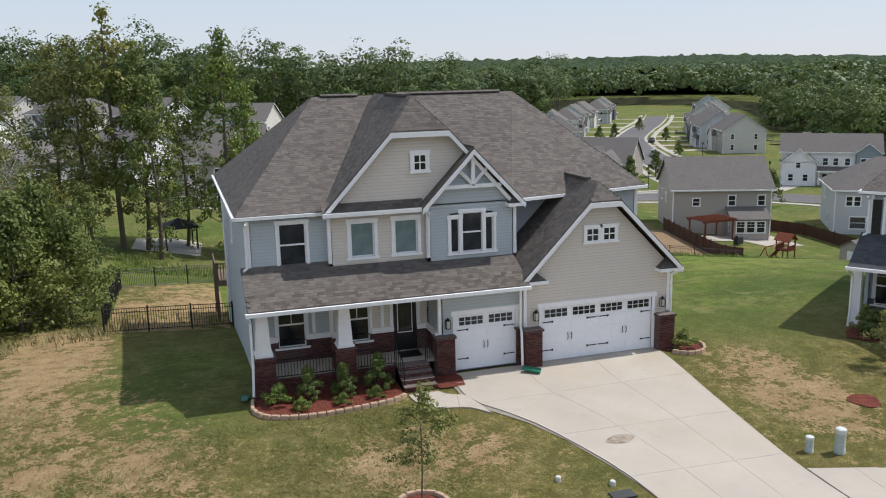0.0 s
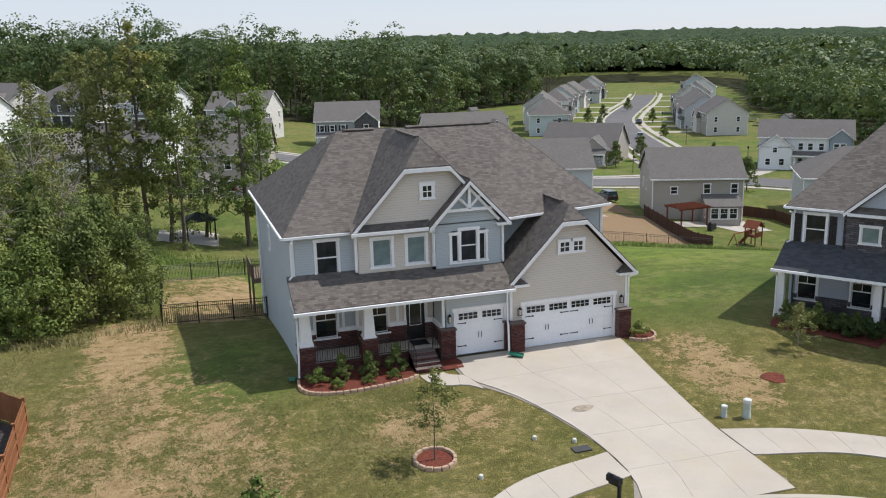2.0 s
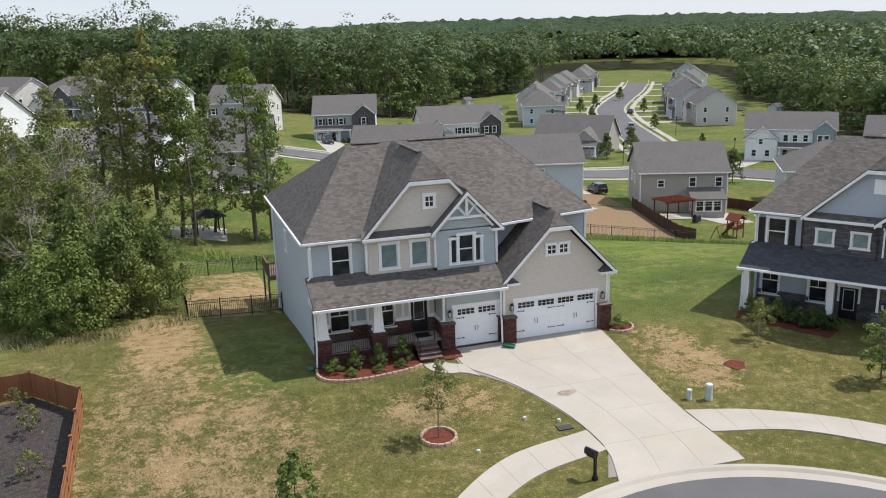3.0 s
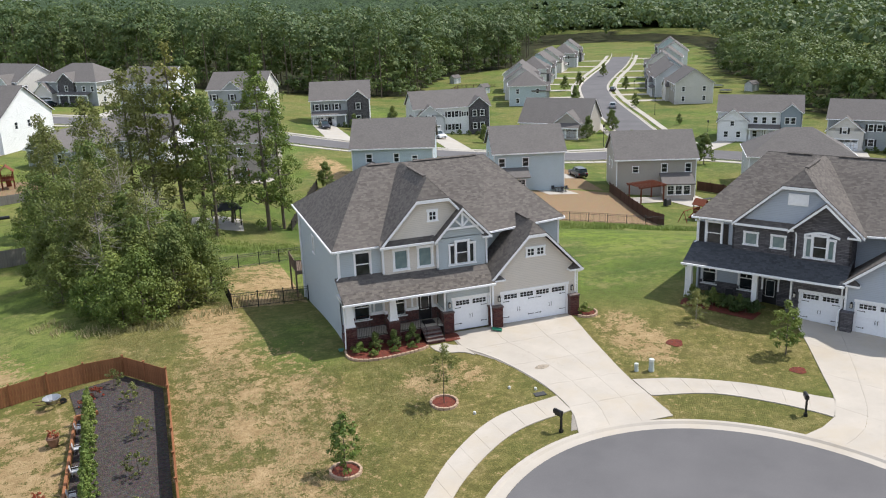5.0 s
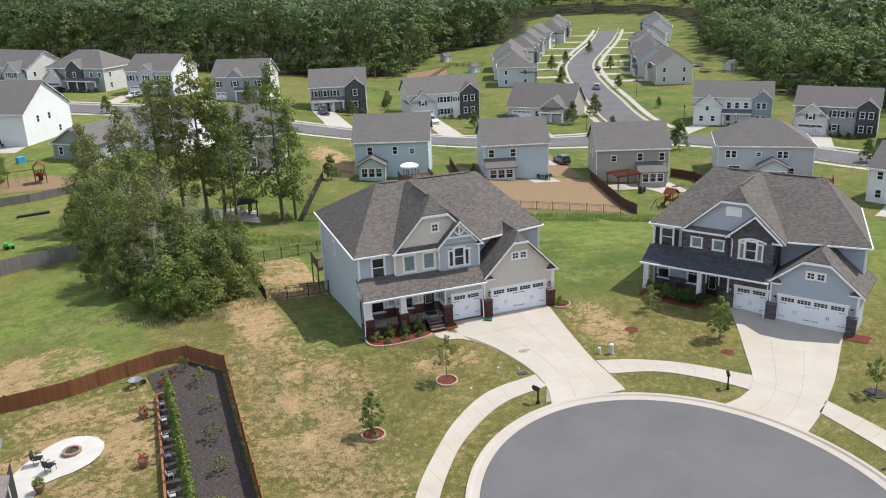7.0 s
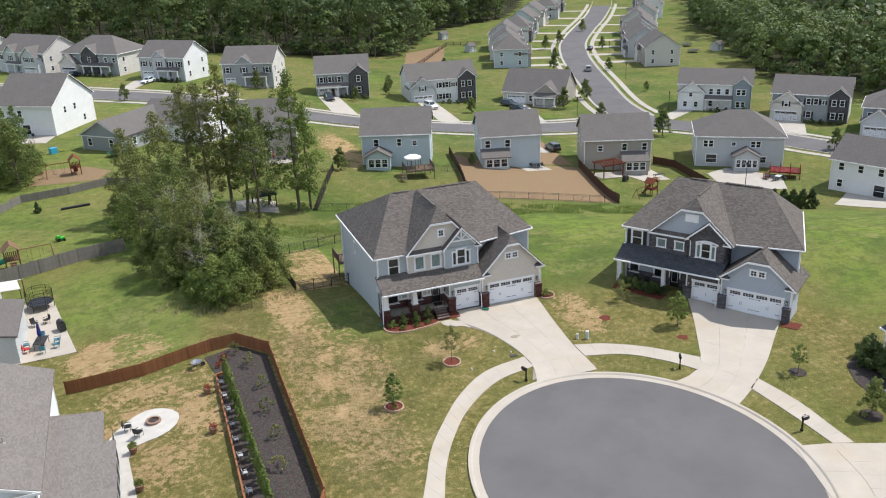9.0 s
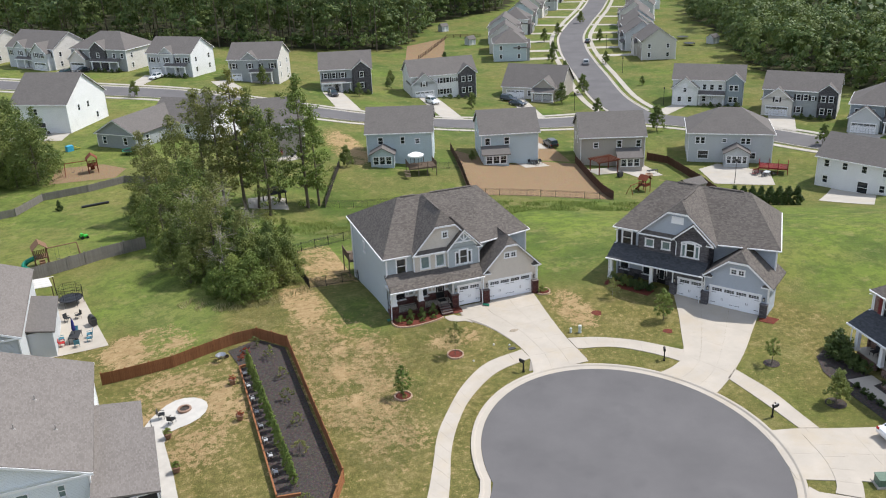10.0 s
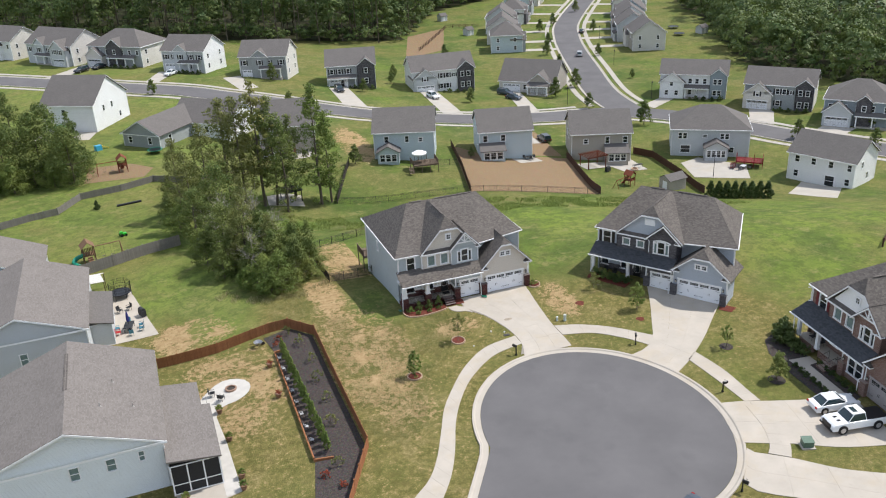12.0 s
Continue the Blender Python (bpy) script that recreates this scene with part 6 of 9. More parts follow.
def tree_kind(label, leaf, bark, *args, **kw):
    mb, V, F = tree_meshes(*args, **kw)
    return mb.mesh("trunk", bark, True), quads_mesh("crown", V, F, leaf), label


def plant(kind, x, y, s=1.0, rz=0.0, name="tree", category="tree", group="", z=None, leaf=None, sz=None):
    t, c, label = kind
    ob = thing(name, pose(x, y, height(x, y) - 0.05 if z is None else z, 0, 0, rz) @ Matrix.Diagonal((s, s, sz or s, 1)), label, category, group)
    part("trunk", t, None, ob)
    part("crown", c, None, ob)
    return ob


# ---- woods ----
def clumps_of_leaves(rng, c, w, half, clumps, per, size, droop):
    """Leaf sprays over the outer and upper sides of many clumps that make up one crown."""
    d = rng.normal(size=(clumps, 3))
    d /= np.linalg.norm(d, axis=1)[:, None]
    d[:, 2] = np.where(d[:, 2] < -droop, -d[:, 2], d[:, 2])
    C = c + d * np.array([w, w, half]) * rng.uniform(0.55, 1.02, (clumps, 1))
    rc = min(w, half) * rng.uniform(0.26, 0.46, clumps)
    C, D, rc = np.repeat(C, per, axis=0), np.repeat(d, per, axis=0), np.repeat(rc, per)
    n = clumps * per
    e = rng.normal(size=(n, 3)) + 0.45 * D
    e /= np.linalg.norm(e, axis=1)[:, None]
    e[:, 2] = np.where(rng.uniform(size=n) < 0.8, np.abs(e[:, 2]), e[:, 2])
    P = C + e * (rc * rng.uniform(0.7, 1.05, n))[:, None] * np.array([1, 1, 0.75])
    nrm = e * 0.7 + D * 0.75 + rng.normal(size=(n, 3)) * 0.32
    nrm /= np.linalg.norm(nrm, axis=1)[:, None]
    a = np.cross(nrm, rng.normal(size=(n, 3)))
    a /= np.linalg.norm(a, axis=1)[:, None]
    b = np.cross(nrm, a)
    s = size * rng.uniform(0.55, 1.35, (n, 1))
    return np.stack([P - a * s, P - b * s * 0.7, P + a * s, P + b * s * 0.7], 1).reshape(-1, 3)


def woods(name, label, spots, clumps, per, size, mat, seed, hgt=(15, 23), low=0.14, slim=1.0, droop=0.3):
    """Many trees in one mesh: each a crown of leafy clumps on a bare trunk."""
    rng = np.random.default_rng(seed)
    Vs, T = [], MB()
    for x, y in spots:
        h = rng.uniform(*hgt) * (0.92 + 0.34 * noise.noise((x / 26, y / 26, 7.0)) + 0.2 * math.exp(-((x - 48) / 16) ** 2) + (0.04 if x < 62 and y < 330 else 0.0))
        z = rolling(x, y)
        lo = low * rng.uniform(0.8, 1.2)
        w = h * rng.uniform(0.16, 0.25) * slim
        half = h * (1 - lo) / 2
        c = np.array([x, y, z + h - half])
        Vs.append(clumps_of_leaves(rng, c, w, half, clumps, per, size, droop))
        if low > 0.1:
            T.cyl((x, y, z - 0.3), (x, y, z + h * (lo + 0.35)), 0.22, 0.12, 5, caps=False)
    V = np.concatenate(Vs)
    ob = tagged(new(name), label, "woods", kind="stuff")
    part("crowns", quads_mesh("crowns", V, np.arange(len(V)).reshape(-1, 4), mat), None, ob)
    if T.v:
        part("trunks", T, BARK, ob)
    return ob


def scatter(seed, inside, x0, x1, y0, y1, step):
    rng = np.random.default_rng(seed)
    out = []
    for x in np.arange(x0, x1, step):
        for y in np.arange(y0, y1, step):
            p = (x + rng.uniform(-0.45, 0.45) * step, y + rng.uniform(-0.45, 0.45) * step)
            if inside(*p):
                out.append(p)
    return out


def north_edge(x):
    """Where the woods begin behind the far row of houses."""
    if x < 30:
        return 226 + 0.006 * (x - 20) ** 2
    if x < 62:
        return 225
    return 225 + 1.75 * (x - 62) if x < 97 else 286 + 0.55 * (x - 97)


def off_street(x, y):
    return min(math.hypot(p[0] - x, p[1] - y) for p in UPHILL[::4])


def in_north(x, y):
    return y > north_edge(x) and x < 0.62 * y - 8 and (x < 60 or off_street(x, y) > 44)


def in_east(x, y):
    return x >= 0.62 * y - 8 and x > east_edge(y) and y > 88 - (x - 146) * 0.55 and off_street(x, y) > 44


def east_edge(y):
    return float(np.interp(y, (89, 97, 107, 130, 158, 192, 235), (152, 147, 148, 142, 156, 175, 192)))


def forest_floor(name, inside, x0, x1, y0, y1, step):
    """Leaf litter under the trees, laid just over the ground."""
    V, F, at = [], [], {}
    def corner(i, j):
        if (i, j) not in at:
            at[(i, j)] = len(V)
            x, y = x0 + i * step, y0 + j * step
            V.append((x, y, rolling(x, y) + 0.12))
        return at[(i, j)]
    for i in range(int((x1 - x0) / step)):
        for j in range(int((y1 - y0) / step)):
            if inside(x0 + (i + 0.5) * step, y0 + (j + 0.5) * step):
                F.append((corner(i, j), corner(i + 1, j), corner(i + 1, j + 1), corner(i, j + 1)))
    n = Nodes("leaf_litter", 0.95, 0, 0.1)
    p = n.pos()
    n.color(n.mix(n.ramp(n.noise(p, 0.5, 5, 0.7), (0.4, 0.0), (0.62, 0.8)), (0.045, 0.036, 0.022), (0.040, 0.062, 0.022)))
    n.bump(n.noise(p, 2.0, 5, 0.7), 0.8, 0.2)
    me = bpy.data.meshes.new(name)
    me.from_pydata(V, [], F)
    me.materials.append(n.mat)
    tagged(new(name, me), "dark leaf litter and low plants under the trees", "forest floor", kind="structure")


forest_floor("forest_floor_north", lambda x, y: in_north(x, y) and y > north_edge(x) + 3, -200, 320, 200, 520, 5.0)
forest_floor("forest_floor_east", lambda x, y: in_east(x, y) and x > east_edge(y) + 3, 140, 320, -40, 480, 5.0)
near_spots = scatter(1, lambda x, y: in_north(x, y) and y < north_edge(x) + 40, -170, 250, 200, 440, 6.2)
woods("woods", "edge of dense mixed pine and oak woods behind the houses", near_spots[::2], 28, 20, 0.44, CANOPY, 11, (20, 29), 0.34, 1.05, 0.5)
woods("woods", "leafy oaks mixed into the edge of the woods", near_spots[1::2], 30, 22, 0.43, CANOPY_MID, 14, (11, 23), 0.06, 1.35, 0.6)
woods("undergrowth", "low leafy bushes along the edge of the woods", scatter(5, lambda x, y: in_north(x, y) and y < north_edge(x) + 9 or in_east(x, y) and x < east_edge(y) + 8 and y < 240, -170, 260, 80, 440, 3.4), 9, 12, 0.36, CANOPY_MID, 15, (2.5, 6.5), 0.0, 2.2, 0.2)
woods("woods", "dense green oak woods beyond the eastern houses", scatter(2, lambda x, y: in_east(x, y) and x < east_edge(y) + 38 and x < 260, 140, 260, -20, 420, 7.0), 28, 24, 0.40, CANOPY_MID, 12, (9, 19), 0.06, 1.55, 0.4)
woods("woods", "dense mixed woods stretching towards the hills", scatter(3, lambda x, y: (in_north(x, y) and y >= north_edge(x) + 40 or in_east(x, y) and x >= min(260, east_edge(y) + 38)) and -0.75 * y - 60 < x, -330, 600, -40, 640, 9.0), 9, 6, 1.2, CANOPY, 13, (15, 24), 0.08, 1.5, 0.25)


def far_canopy():
    """The closed canopy of the far hills, seen as a rough green surface."""
    rng = np.random.default_rng(5)
    v, f = [], []
    r = 640.0
    rows = []
    while r < 4200:
        n = 420
        row = []
        for i in range(n + 1):
            a = radians(-25 + 165 * i / n)
            x, y = r * math.cos(a), r * math.sin(a)
            k = len(v)
            v.append((x, y, rolling(x, y) + 17 + 5.5 * noise.noise((x / 16, y / 16, 2.0)) + rng.uniform(-3, 3)))
            row.append(k)
        rows.append(row)
        r *= 1.018
    for a, b in zip(rows, rows[1:]):
        for i in range(len(a) - 1):
            f.append((a[i + 1], a[i], b[i], b[i + 1]))
    n = Nodes("far_canopy", 0.9, 0, 0.1)
    p = n.pos()
    # greens leaning blue, which puts distant haze into the base colour
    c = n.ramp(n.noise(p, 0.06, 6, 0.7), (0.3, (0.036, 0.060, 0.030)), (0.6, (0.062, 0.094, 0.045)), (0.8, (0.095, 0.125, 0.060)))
    # dark mottle painting in the shade between crowns
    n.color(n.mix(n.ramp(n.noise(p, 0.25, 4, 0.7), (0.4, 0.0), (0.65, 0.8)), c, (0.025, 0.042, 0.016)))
    n.bump(n.noise(p, 0.2, 4), 1.0, 6.0)
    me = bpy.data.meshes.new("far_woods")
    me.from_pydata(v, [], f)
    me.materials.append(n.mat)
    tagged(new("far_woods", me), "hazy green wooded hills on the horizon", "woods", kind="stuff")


far_canopy()


def tufts(name, label, spots, hgt, mat, seed):
    """Blades of long grass in loose tufts."""
    rng = np.random.default_rng(seed)
    V, F = [], []
    for x, y in spots:
        z = height(x, y)
        for _ in range(7):
            a, l, h = rng.uniform(0, 6.28), rng.uniform(0.05, 0.35), hgt * rng.uniform(0.5, 1.2)
            bx, by = x + rng.normal(0, 0.22), y + rng.normal(0, 0.22)
            w = 0.014 + 0.05 * hgt
            k = len(V)
            V += [(bx - w * math.sin(a), by + w * math.cos(a), z - 0.02), (bx + w * math.sin(a), by - w * math.cos(a), z - 0.02), (bx + l * math.cos(a) + 0.008, by + l * math.sin(a), z + h), (bx + l * math.cos(a) - 0.008, by + l * math.sin(a), z + h)]
            F.append((k, k + 1, k + 2, k + 3))
    tagged(new(name, quads_mesh(name, np.array(V), np.array(F), mat)), label, "grass", kind="stuff")


def in_swale(x, y):
    m = 43 - 0.22 * x + 3 * noise.noise((x / 7, y / 7, 1.0))
    return -19 < x < 62 and abs(y - m) < 5.5 and noise.noise((x / 3.5, y / 3.5, 5.0)) > -0.15


tufts("tall_grass", "rough tall green grass along the low ground", scatter(21, in_swale, -20, 62, 24, 58, 0.45), 0.42, leaf_mat("tall_blade", (0.145, 0.215, 0.045), (0.200, 0.275, 0.058), (0.285, 0.325, 0.090)), 31)
tufts("dry_grass", "dry straw-coloured long grass at the foot of the thicket", scatter(22, lambda x, y: abs(math.hypot((x + 23.5) / 8.6, (y - 21) / 10.6) - 1.0) < 0.1 and y < 17 and noise.noise((x / 2, y / 2, 3.0)) > -0.1, -36, -10, 4, 26, 0.45), 0.34, leaf_mat("dry_blade", (0.30, 0.25, 0.12), (0.42, 0.35, 0.19), (0.24, 0.23, 0.09)), 32)


def on_front_lawn(x, y):
    if abs(x + 26.5) < 4.6 and -32 < y < 2.4 or -11.8 < x < 7.0 and y > -2.2 or x > -6.0 and -20 < y < 0 and x < 8.5:
        return False
    if math.hypot(x - 4.2, y + 26.0) < 20.5 or abs(x + 14.5) < 0.9 and abs(y + 13.8) < 0.9 or abs(x + 7.5) < 0.9 and abs(y + 8.85) < 0.9:
        return False
    if x > -18 and y > -2 or math.hypot((x + 18.6) / 2.6, (y - 9) / 7) < 1:
        return False
    return noise.noise((x / 2.2, y / 2.2, 6.0)) > -0.25


tufts("lawn_tufts", "short uneven olive-green tufts of the thin front lawn", scatter(24, on_front_lawn, -26, 0, -24, 13, 0.27), 0.065, leaf_mat("lawn_blade", (0.125, 0.138, 0.038), (0.185, 0.182, 0.058), (0.270, 0.238, 0.095)), 34)


# ---- fences ----
def along(pts, step):
    """Even stretches on a broken line: start, end of each."""
    out = []
    for a, b in zip(pts, pts[1:]):
        n = max(1, round(math.hypot(b[0] - a[0], b[1] - a[1]) / step))
        for i in range(n):
            out.append(((a[0] + (b[0] - a[0]) * i / n, a[1] + (b[1] - a[1]) * i / n), (a[0] + (b[0] - a[0]) * (i + 1) / n, a[1] + (b[1] - a[1]) * (i + 1) / n)))
    return out


def board_fence(label, pts, h, mat, bay=2.4, board=0.165, single=True, cap=False, rails=3, post_top=0.08):
    f = thing("fence", pose(0, 0, 0), label, "fence")
    rng = random.Random(len(label))
    lo = MB()
    for a, b in along(pts, bay):
        ln = math.hypot(b[0] - a[0], b[1] - a[1])
        ang = math.degrees(math.atan2(b[1] - a[1], b[0] - a[0]))
        za, zb = height(*a), height(*b)
        mb = MB()
        mb.box(-0.05, -0.05, -0.3, 0.05, 0.05, h + post_top)
        mb.box(-0.07, -0.07, h + post_top, 0.07, 0.07, h + post_top + 0.04)
        part("post", cached(("fpost", h, mat.name, post_top), lambda: mb.mesh("post", mat)), None, f, m=pose(*a, za, 0, 0, ang))
        mb2 = MB()
        for k in range(rails):
            z = 0.25 + (h - 0.45) * k / max(1, rails - 1)
            mb2.slab([(0, 0.02, za + z + 0.09), (ln, 0.02, zb + z + 0.09), (ln, 0.06, zb + z + 0.09), (0, 0.06, za + z + 0.09)], 0.09)
        part("rail", mb2, mat, f, m=pose(a[0], a[1], 0, 0, 0, ang))
        n = max(1, round(ln / board))
        for i in range(n):
            x = (i + 0.5) * ln / n
            z = za + (zb - za) * x / ln + rng.uniform(-0.015, 0.015)
            if single:
                m3 = MB()
                w = board * 0.96
                m3.box(-w / 2, -0.012, 0.03, w / 2, 0.012, h)
                part("board", cached(("board", h, board, mat.name), lambda: m3.mesh("board", mat)), None, f, m=pose(a[0], a[1], 0, 0, 0, ang) @ pose(x, 0, z))
            else:
                w = board * 0.94
                lo.box(x - w / 2, -0.012, z + 0.03, x + w / 2, 0.012, z + h, m=pose(a[0], a[1], 0, 0, 0, ang))
    if not single:
        part("boards", lo, mat, f)["kind"] = "stuff"
    return f


def picket_fence(label, pts, h=1.25, bay=2.4, gap=0.12, r=0.012, single=False):
    """Black metal panels between square posts."""
    f = thing("fence", pose(0, 0, 0), label, "fence")
    for a, b in along(pts, bay):
        ln = math.hypot(b[0] - a[0], b[1] - a[1])
        ang = math.degrees(math.atan2(b[1] - a[1], b[0] - a[0]))
        za, zb = height(*a), height(*b)
        mb = MB()
        mb.box(-0.035, -0.035, -0.2, 0.035, 0.035, h + 0.1)
        part("post", cached(("ipost", h), lambda: mb.mesh("post", IRON)), None, f, m=pose(*a, za, 0, 0, ang))
        mb2 = MB()
        for z in (0.15, h - 0.2, h):
            mb2.cyl((0, 0, za + z), (ln, 0, zb + z), 0.02, n=4)
        for i in range(1, int(ln / gap)):
            x = i * gap
            z = za + (zb - za) * x / ln
            if single:
                m3 = MB()
                m3.cyl((0, 0, 0.08), (0, 0, h + 0.02), r, n=4)
                part("picket", cached(("picket", h, r), lambda: m3.mesh("picket", IRON)), None, f, m=pose(a[0], a[1], 0, 0, 0, ang) @ pose(x, 0, z))
            else:
                mb2.cyl((x, 0, z + 0.08), (x, 0, z + h + 0.02), r, n=4)
        part("rails" if single else "panel", mb2, IRON, f, m=pose(a[0], a[1], 0, 0, 0, ang))["kind"] = "stuff"
    return f


board_fence("reddish-brown stained wooden privacy fence round the garden bed", [(-40.2, 1.0), (-33.5, 0.7), (-27.3, 1.9), (-25.0, 1.9), (-22.5, -1.2), (-22.6, -23.9), (-26.4, -31.5)], 1.3, FENCE_WOOD)
board_fence("weathered grey wooden fence at the edge of the play yard", [(-54, 30.6), (-50.8, 32.0), (-44.3, 34.8), (-40.0, 37.0), (-34.5, 39.0)], 1.75, GREY_WOOD, board=0.15)
board_fence("long weathered grey picket fence curving across the slope", [(-64, 60.5), (-57.5, 63.4), (-53.0, 64.5), (-49.4, 70.8), (-42.3, 72.3), (-36.4, 75.0), (-30.3, 71.5), (-24, 71)], 1.25, GREY_WOOD, board=0.16)
board_fence("dark wooden fence along a back garden", [(1.6, 75.1), (-5.4, 57.7)], 1.4, BLACK_WOOD, board=0.2)
board_fence("dark brown wooden fence beside the straw-covered yard", [(49.0, 70.0), (45.4, 57.0), (42.0, 43.6)], 1.6, DARK_WOOD, board=0.2)
board_fence("dark brown wooden fence between two back gardens", [(64.8, 68.3), (67.1, 64.3), (65.2, 51.0), (62.5, 39.5)], 1.6, DARK_WOOD, board=0.2)
board_fence("dark wooden fence beside a tan back garden", [(27.0, 83.0), (23.2, 67.0), (18.9, 51.8)], 1.5, DARK_WOOD, board=0.2)
picket_fence("black metal fence round the side yard", [(-11.05, 14.3), (-17.2, 13.3), (-17.3, 20.0), (-17.2, 27.2), (-11.0, 30.5), (-6.0, 33.5), (4, 36)], single=True)
picket_fence("thin black metal fence along the back of the gardens", [(-5.4, 57.7), (6.0, 54.6), (18.8, 51.4), (30.0, 47.6), (42.0, 43.5)], gap=0.16, r=0.01)
picket_fence("thin black metal fence beside the deck garden", [(18.8, 70.0), (24.2, 69.0)], gap=0.16, r=0.01)
for line, lab in (([(54, -10), (60, -6), (70, -2)], "dark wooden rail fence up the slope"), ([(62, 205), (88, 246), (100, 240)], "wooden garden fence on the far slope")):
    f = thing("fence", pose(0, 0, 0), lab, "fence")
    for a, b in along(line, 2.5):
        mb = MB()
        mb.box(-0.08, -0.08, -0.3, 0.08, 0.08, 1.4)
        part("post", mb, DARK_WOOD, f, m=pose(*a, height(*a)))
        for z in (0.4, 0.85, 1.25):
            mb = MB()
            mb.cyl((*a, height(*a) + z), (*b, height(*b) + z), 0.06, n=4)
            part("rail", mb, DARK_WOOD, f)


# ---- beds, patios and yards ----
drape("straw_yard", [(18.9, 51.8), (42.0, 43.7), (48.8, 69.5), (42.4, 72.2), (34, 71.0), (29.4, 70.6), (28.2, 82), (26.9, 82)], 0.03, STRAW, "bare orange-tan soil strewn with straw behind a house", "soil", 5)
drape("bare_slope", [(42.6, 73), (48.5, 71), (52, 92), (47, 94)], 0.03, STRAW, "bare tan soil between two houses", "soil", 5)
drape("mulch_bed_front", [(-11.25, -0.3), (-11.3, -1.2), (-10.8, -1.85), (-9.6, -2.15), (-8.0, -2.05), (-6.5, -1.75), (-6.0, -1.4), (-5.95, 0.1), (-11.0, 0.1)], 0.05, RED_MULCH, "red bark mulch bed with small shrubs before the porch", "mulch bed", 4)
drape("mulch_patch_steps", [(-4.65, -1.3), (-3.65, -1.3), (-3.5, -0.4), (-3.6, 0.0), (-4.65, 0.0)], 0.055, RED_MULCH, "small red mulch patch beside the porch steps", "mulch bed", 3)
drape("mulch_bed_garage", [(5.3, 0.2), (5.3, -0.5), (5.9, -1.1), (6.7, -1.0), (7.0, -0.3), (6.7, 0.3)], 0.05, RED_MULCH, "small round mulch bed at the garage corner", "mulch bed", 3)
_nb = pose(21.4, -9.9, 0, 0, 0, -54.8)
drape("mulch_bed_neighbour", [tuple((_nb @ Vector((x, y, 0)))[:2]) for x, y in ((-11.6, -1.0), (-11.4, -1.9), (-6.2, -1.9), (-6.0, -0.4), (-11.4, 0.1))], 0.05, RED_MULCH, "red mulch bed with dark shrubs along the porch", "mulch bed", 4)
drape("mulch_bed_corner", [tuple((_nb @ Vector((x, y, 0)))[:2]) for x, y in ((5.4, -0.5), (5.5, -1.3), (7.0, -1.2), (7.2, 0.2), (6.0, 0.2))], 0.05, RED_MULCH, "small red mulch bed at the garage corner", "mulch bed", 3)
drape("garden_bed", [(-28.2, 0.8), (-25.0, 1.7), (-22.8, -1.2), (-22.8, -23.9), (-26.5, -31.2), (-29.0, -29.5), (-27.7, -23.8), (-27.5, -3.2)], 0.05, DARK_MULCH, "long bed of dark mulch with young shrubs inside the fence", "garden bed", 5)
drape("path_porch", [(-36.0, -24.8), (-34.6, -24.8), (-34.9, -17), (-35.3, -12.0), (-34.7, -10.6), (-33.9, -10.35), (-33.0, -10.2), (-32.1, -9.75), (-31.5, -9.1), (-31.2, -8.3), (-31.2, -7.5), (-31.6, -6.7), (-32.2, -6.1), (-33.0, -5.7), (-33.9, -5.65), (-34.8, -6.1), (-35.5, -6.8), (-36.2, -7.6), (-37.0, -9.0), (-36.4, -12), (-36.2, -17)], 0.06, plain("pale_patio_concrete", (0.52, 0.49, 0.445), 0.85, vary=0.08, scale=1.2), "pale concrete path and round fire pit patio", "patio", 5)
drape("patio_screened", [(-40.2, -22.6), (-36.0, -22.6), (-34.6, -24.8), (-40.2, -25.6)], 0.05, CONCRETE, "pale concrete apron before the screened porch", "patio", 4)
drape("patio_west", [(-46.6, 9.2), (-39.6, 9.6), (-42.6, 25.6), (-46.6, 24.6)], 0.06, CONCRETE, "pale concrete patio with outdoor furniture", "patio", 5)
drape("patio_tan_house", [(48.5, 65), (62, 65.5), (61.5, 57.5), (56, 57.5), (55, 61.5), (49, 61.0)], 0.06, CONCRETE_FAR, "pale concrete patio behind the tan house", "patio", 5)
drape("patio_grey_house", [(70.5, 58.5), (76.0, 60.0), (81.5, 51.0), (77.0, 44.0), (67.5, 49.5)], 0.06, CONCRETE_FAR, "pale concrete patio behind the grey house", "patio", 5)
drape("patio_white_house", [(76.0, 32.0), (84.6, 38.0), (87.5, 30.5), (78.5, 22.5)], 0.06, CONCRETE_FAR, "pale concrete patio behind the white house", "patio", 5)
drape("patio_blue_house", [(36.5, 71.6), (41.9, 72.2), (42.6, 68.6), (37.0, 68.0)], 0.06, CONCRETE_FAR, "small concrete patio behind the blue house", "patio", 4)
drape("patio_round", [(-6.3 + 3.4 * math.cos(a), 87.3 + 3.0 * math.sin(a)) for a in np.linspace(0, 6.0, 18)], 0.06, CONCRETE_FAR, "round pale patio behind the tan house", "patio", 4)
drape("patio_gazebo", [(-18.0, 57.2), (-11.6, 57.0), (-11.2, 61.8), (-14.0, 63.0), (-17.6, 61.6)], 0.06, CONCRETE_FAR, "pale concrete patio under a dark gazebo", "patio", 4)
drape("patio_white_gable", [(-60, 117.5), (-48, 112), (-46.2, 118.5), (-57.5, 125)], 0.06, CONCRETE_FAR, "pale patio behind the white house", "patio", 4)
drape("play_sand", [(-49, 80), (-38, 79), (-36, 84), (-40, 89), (-48, 90)], 0.03, STRAW, "bare orange soil under a wooden swing set", "soil", 4)
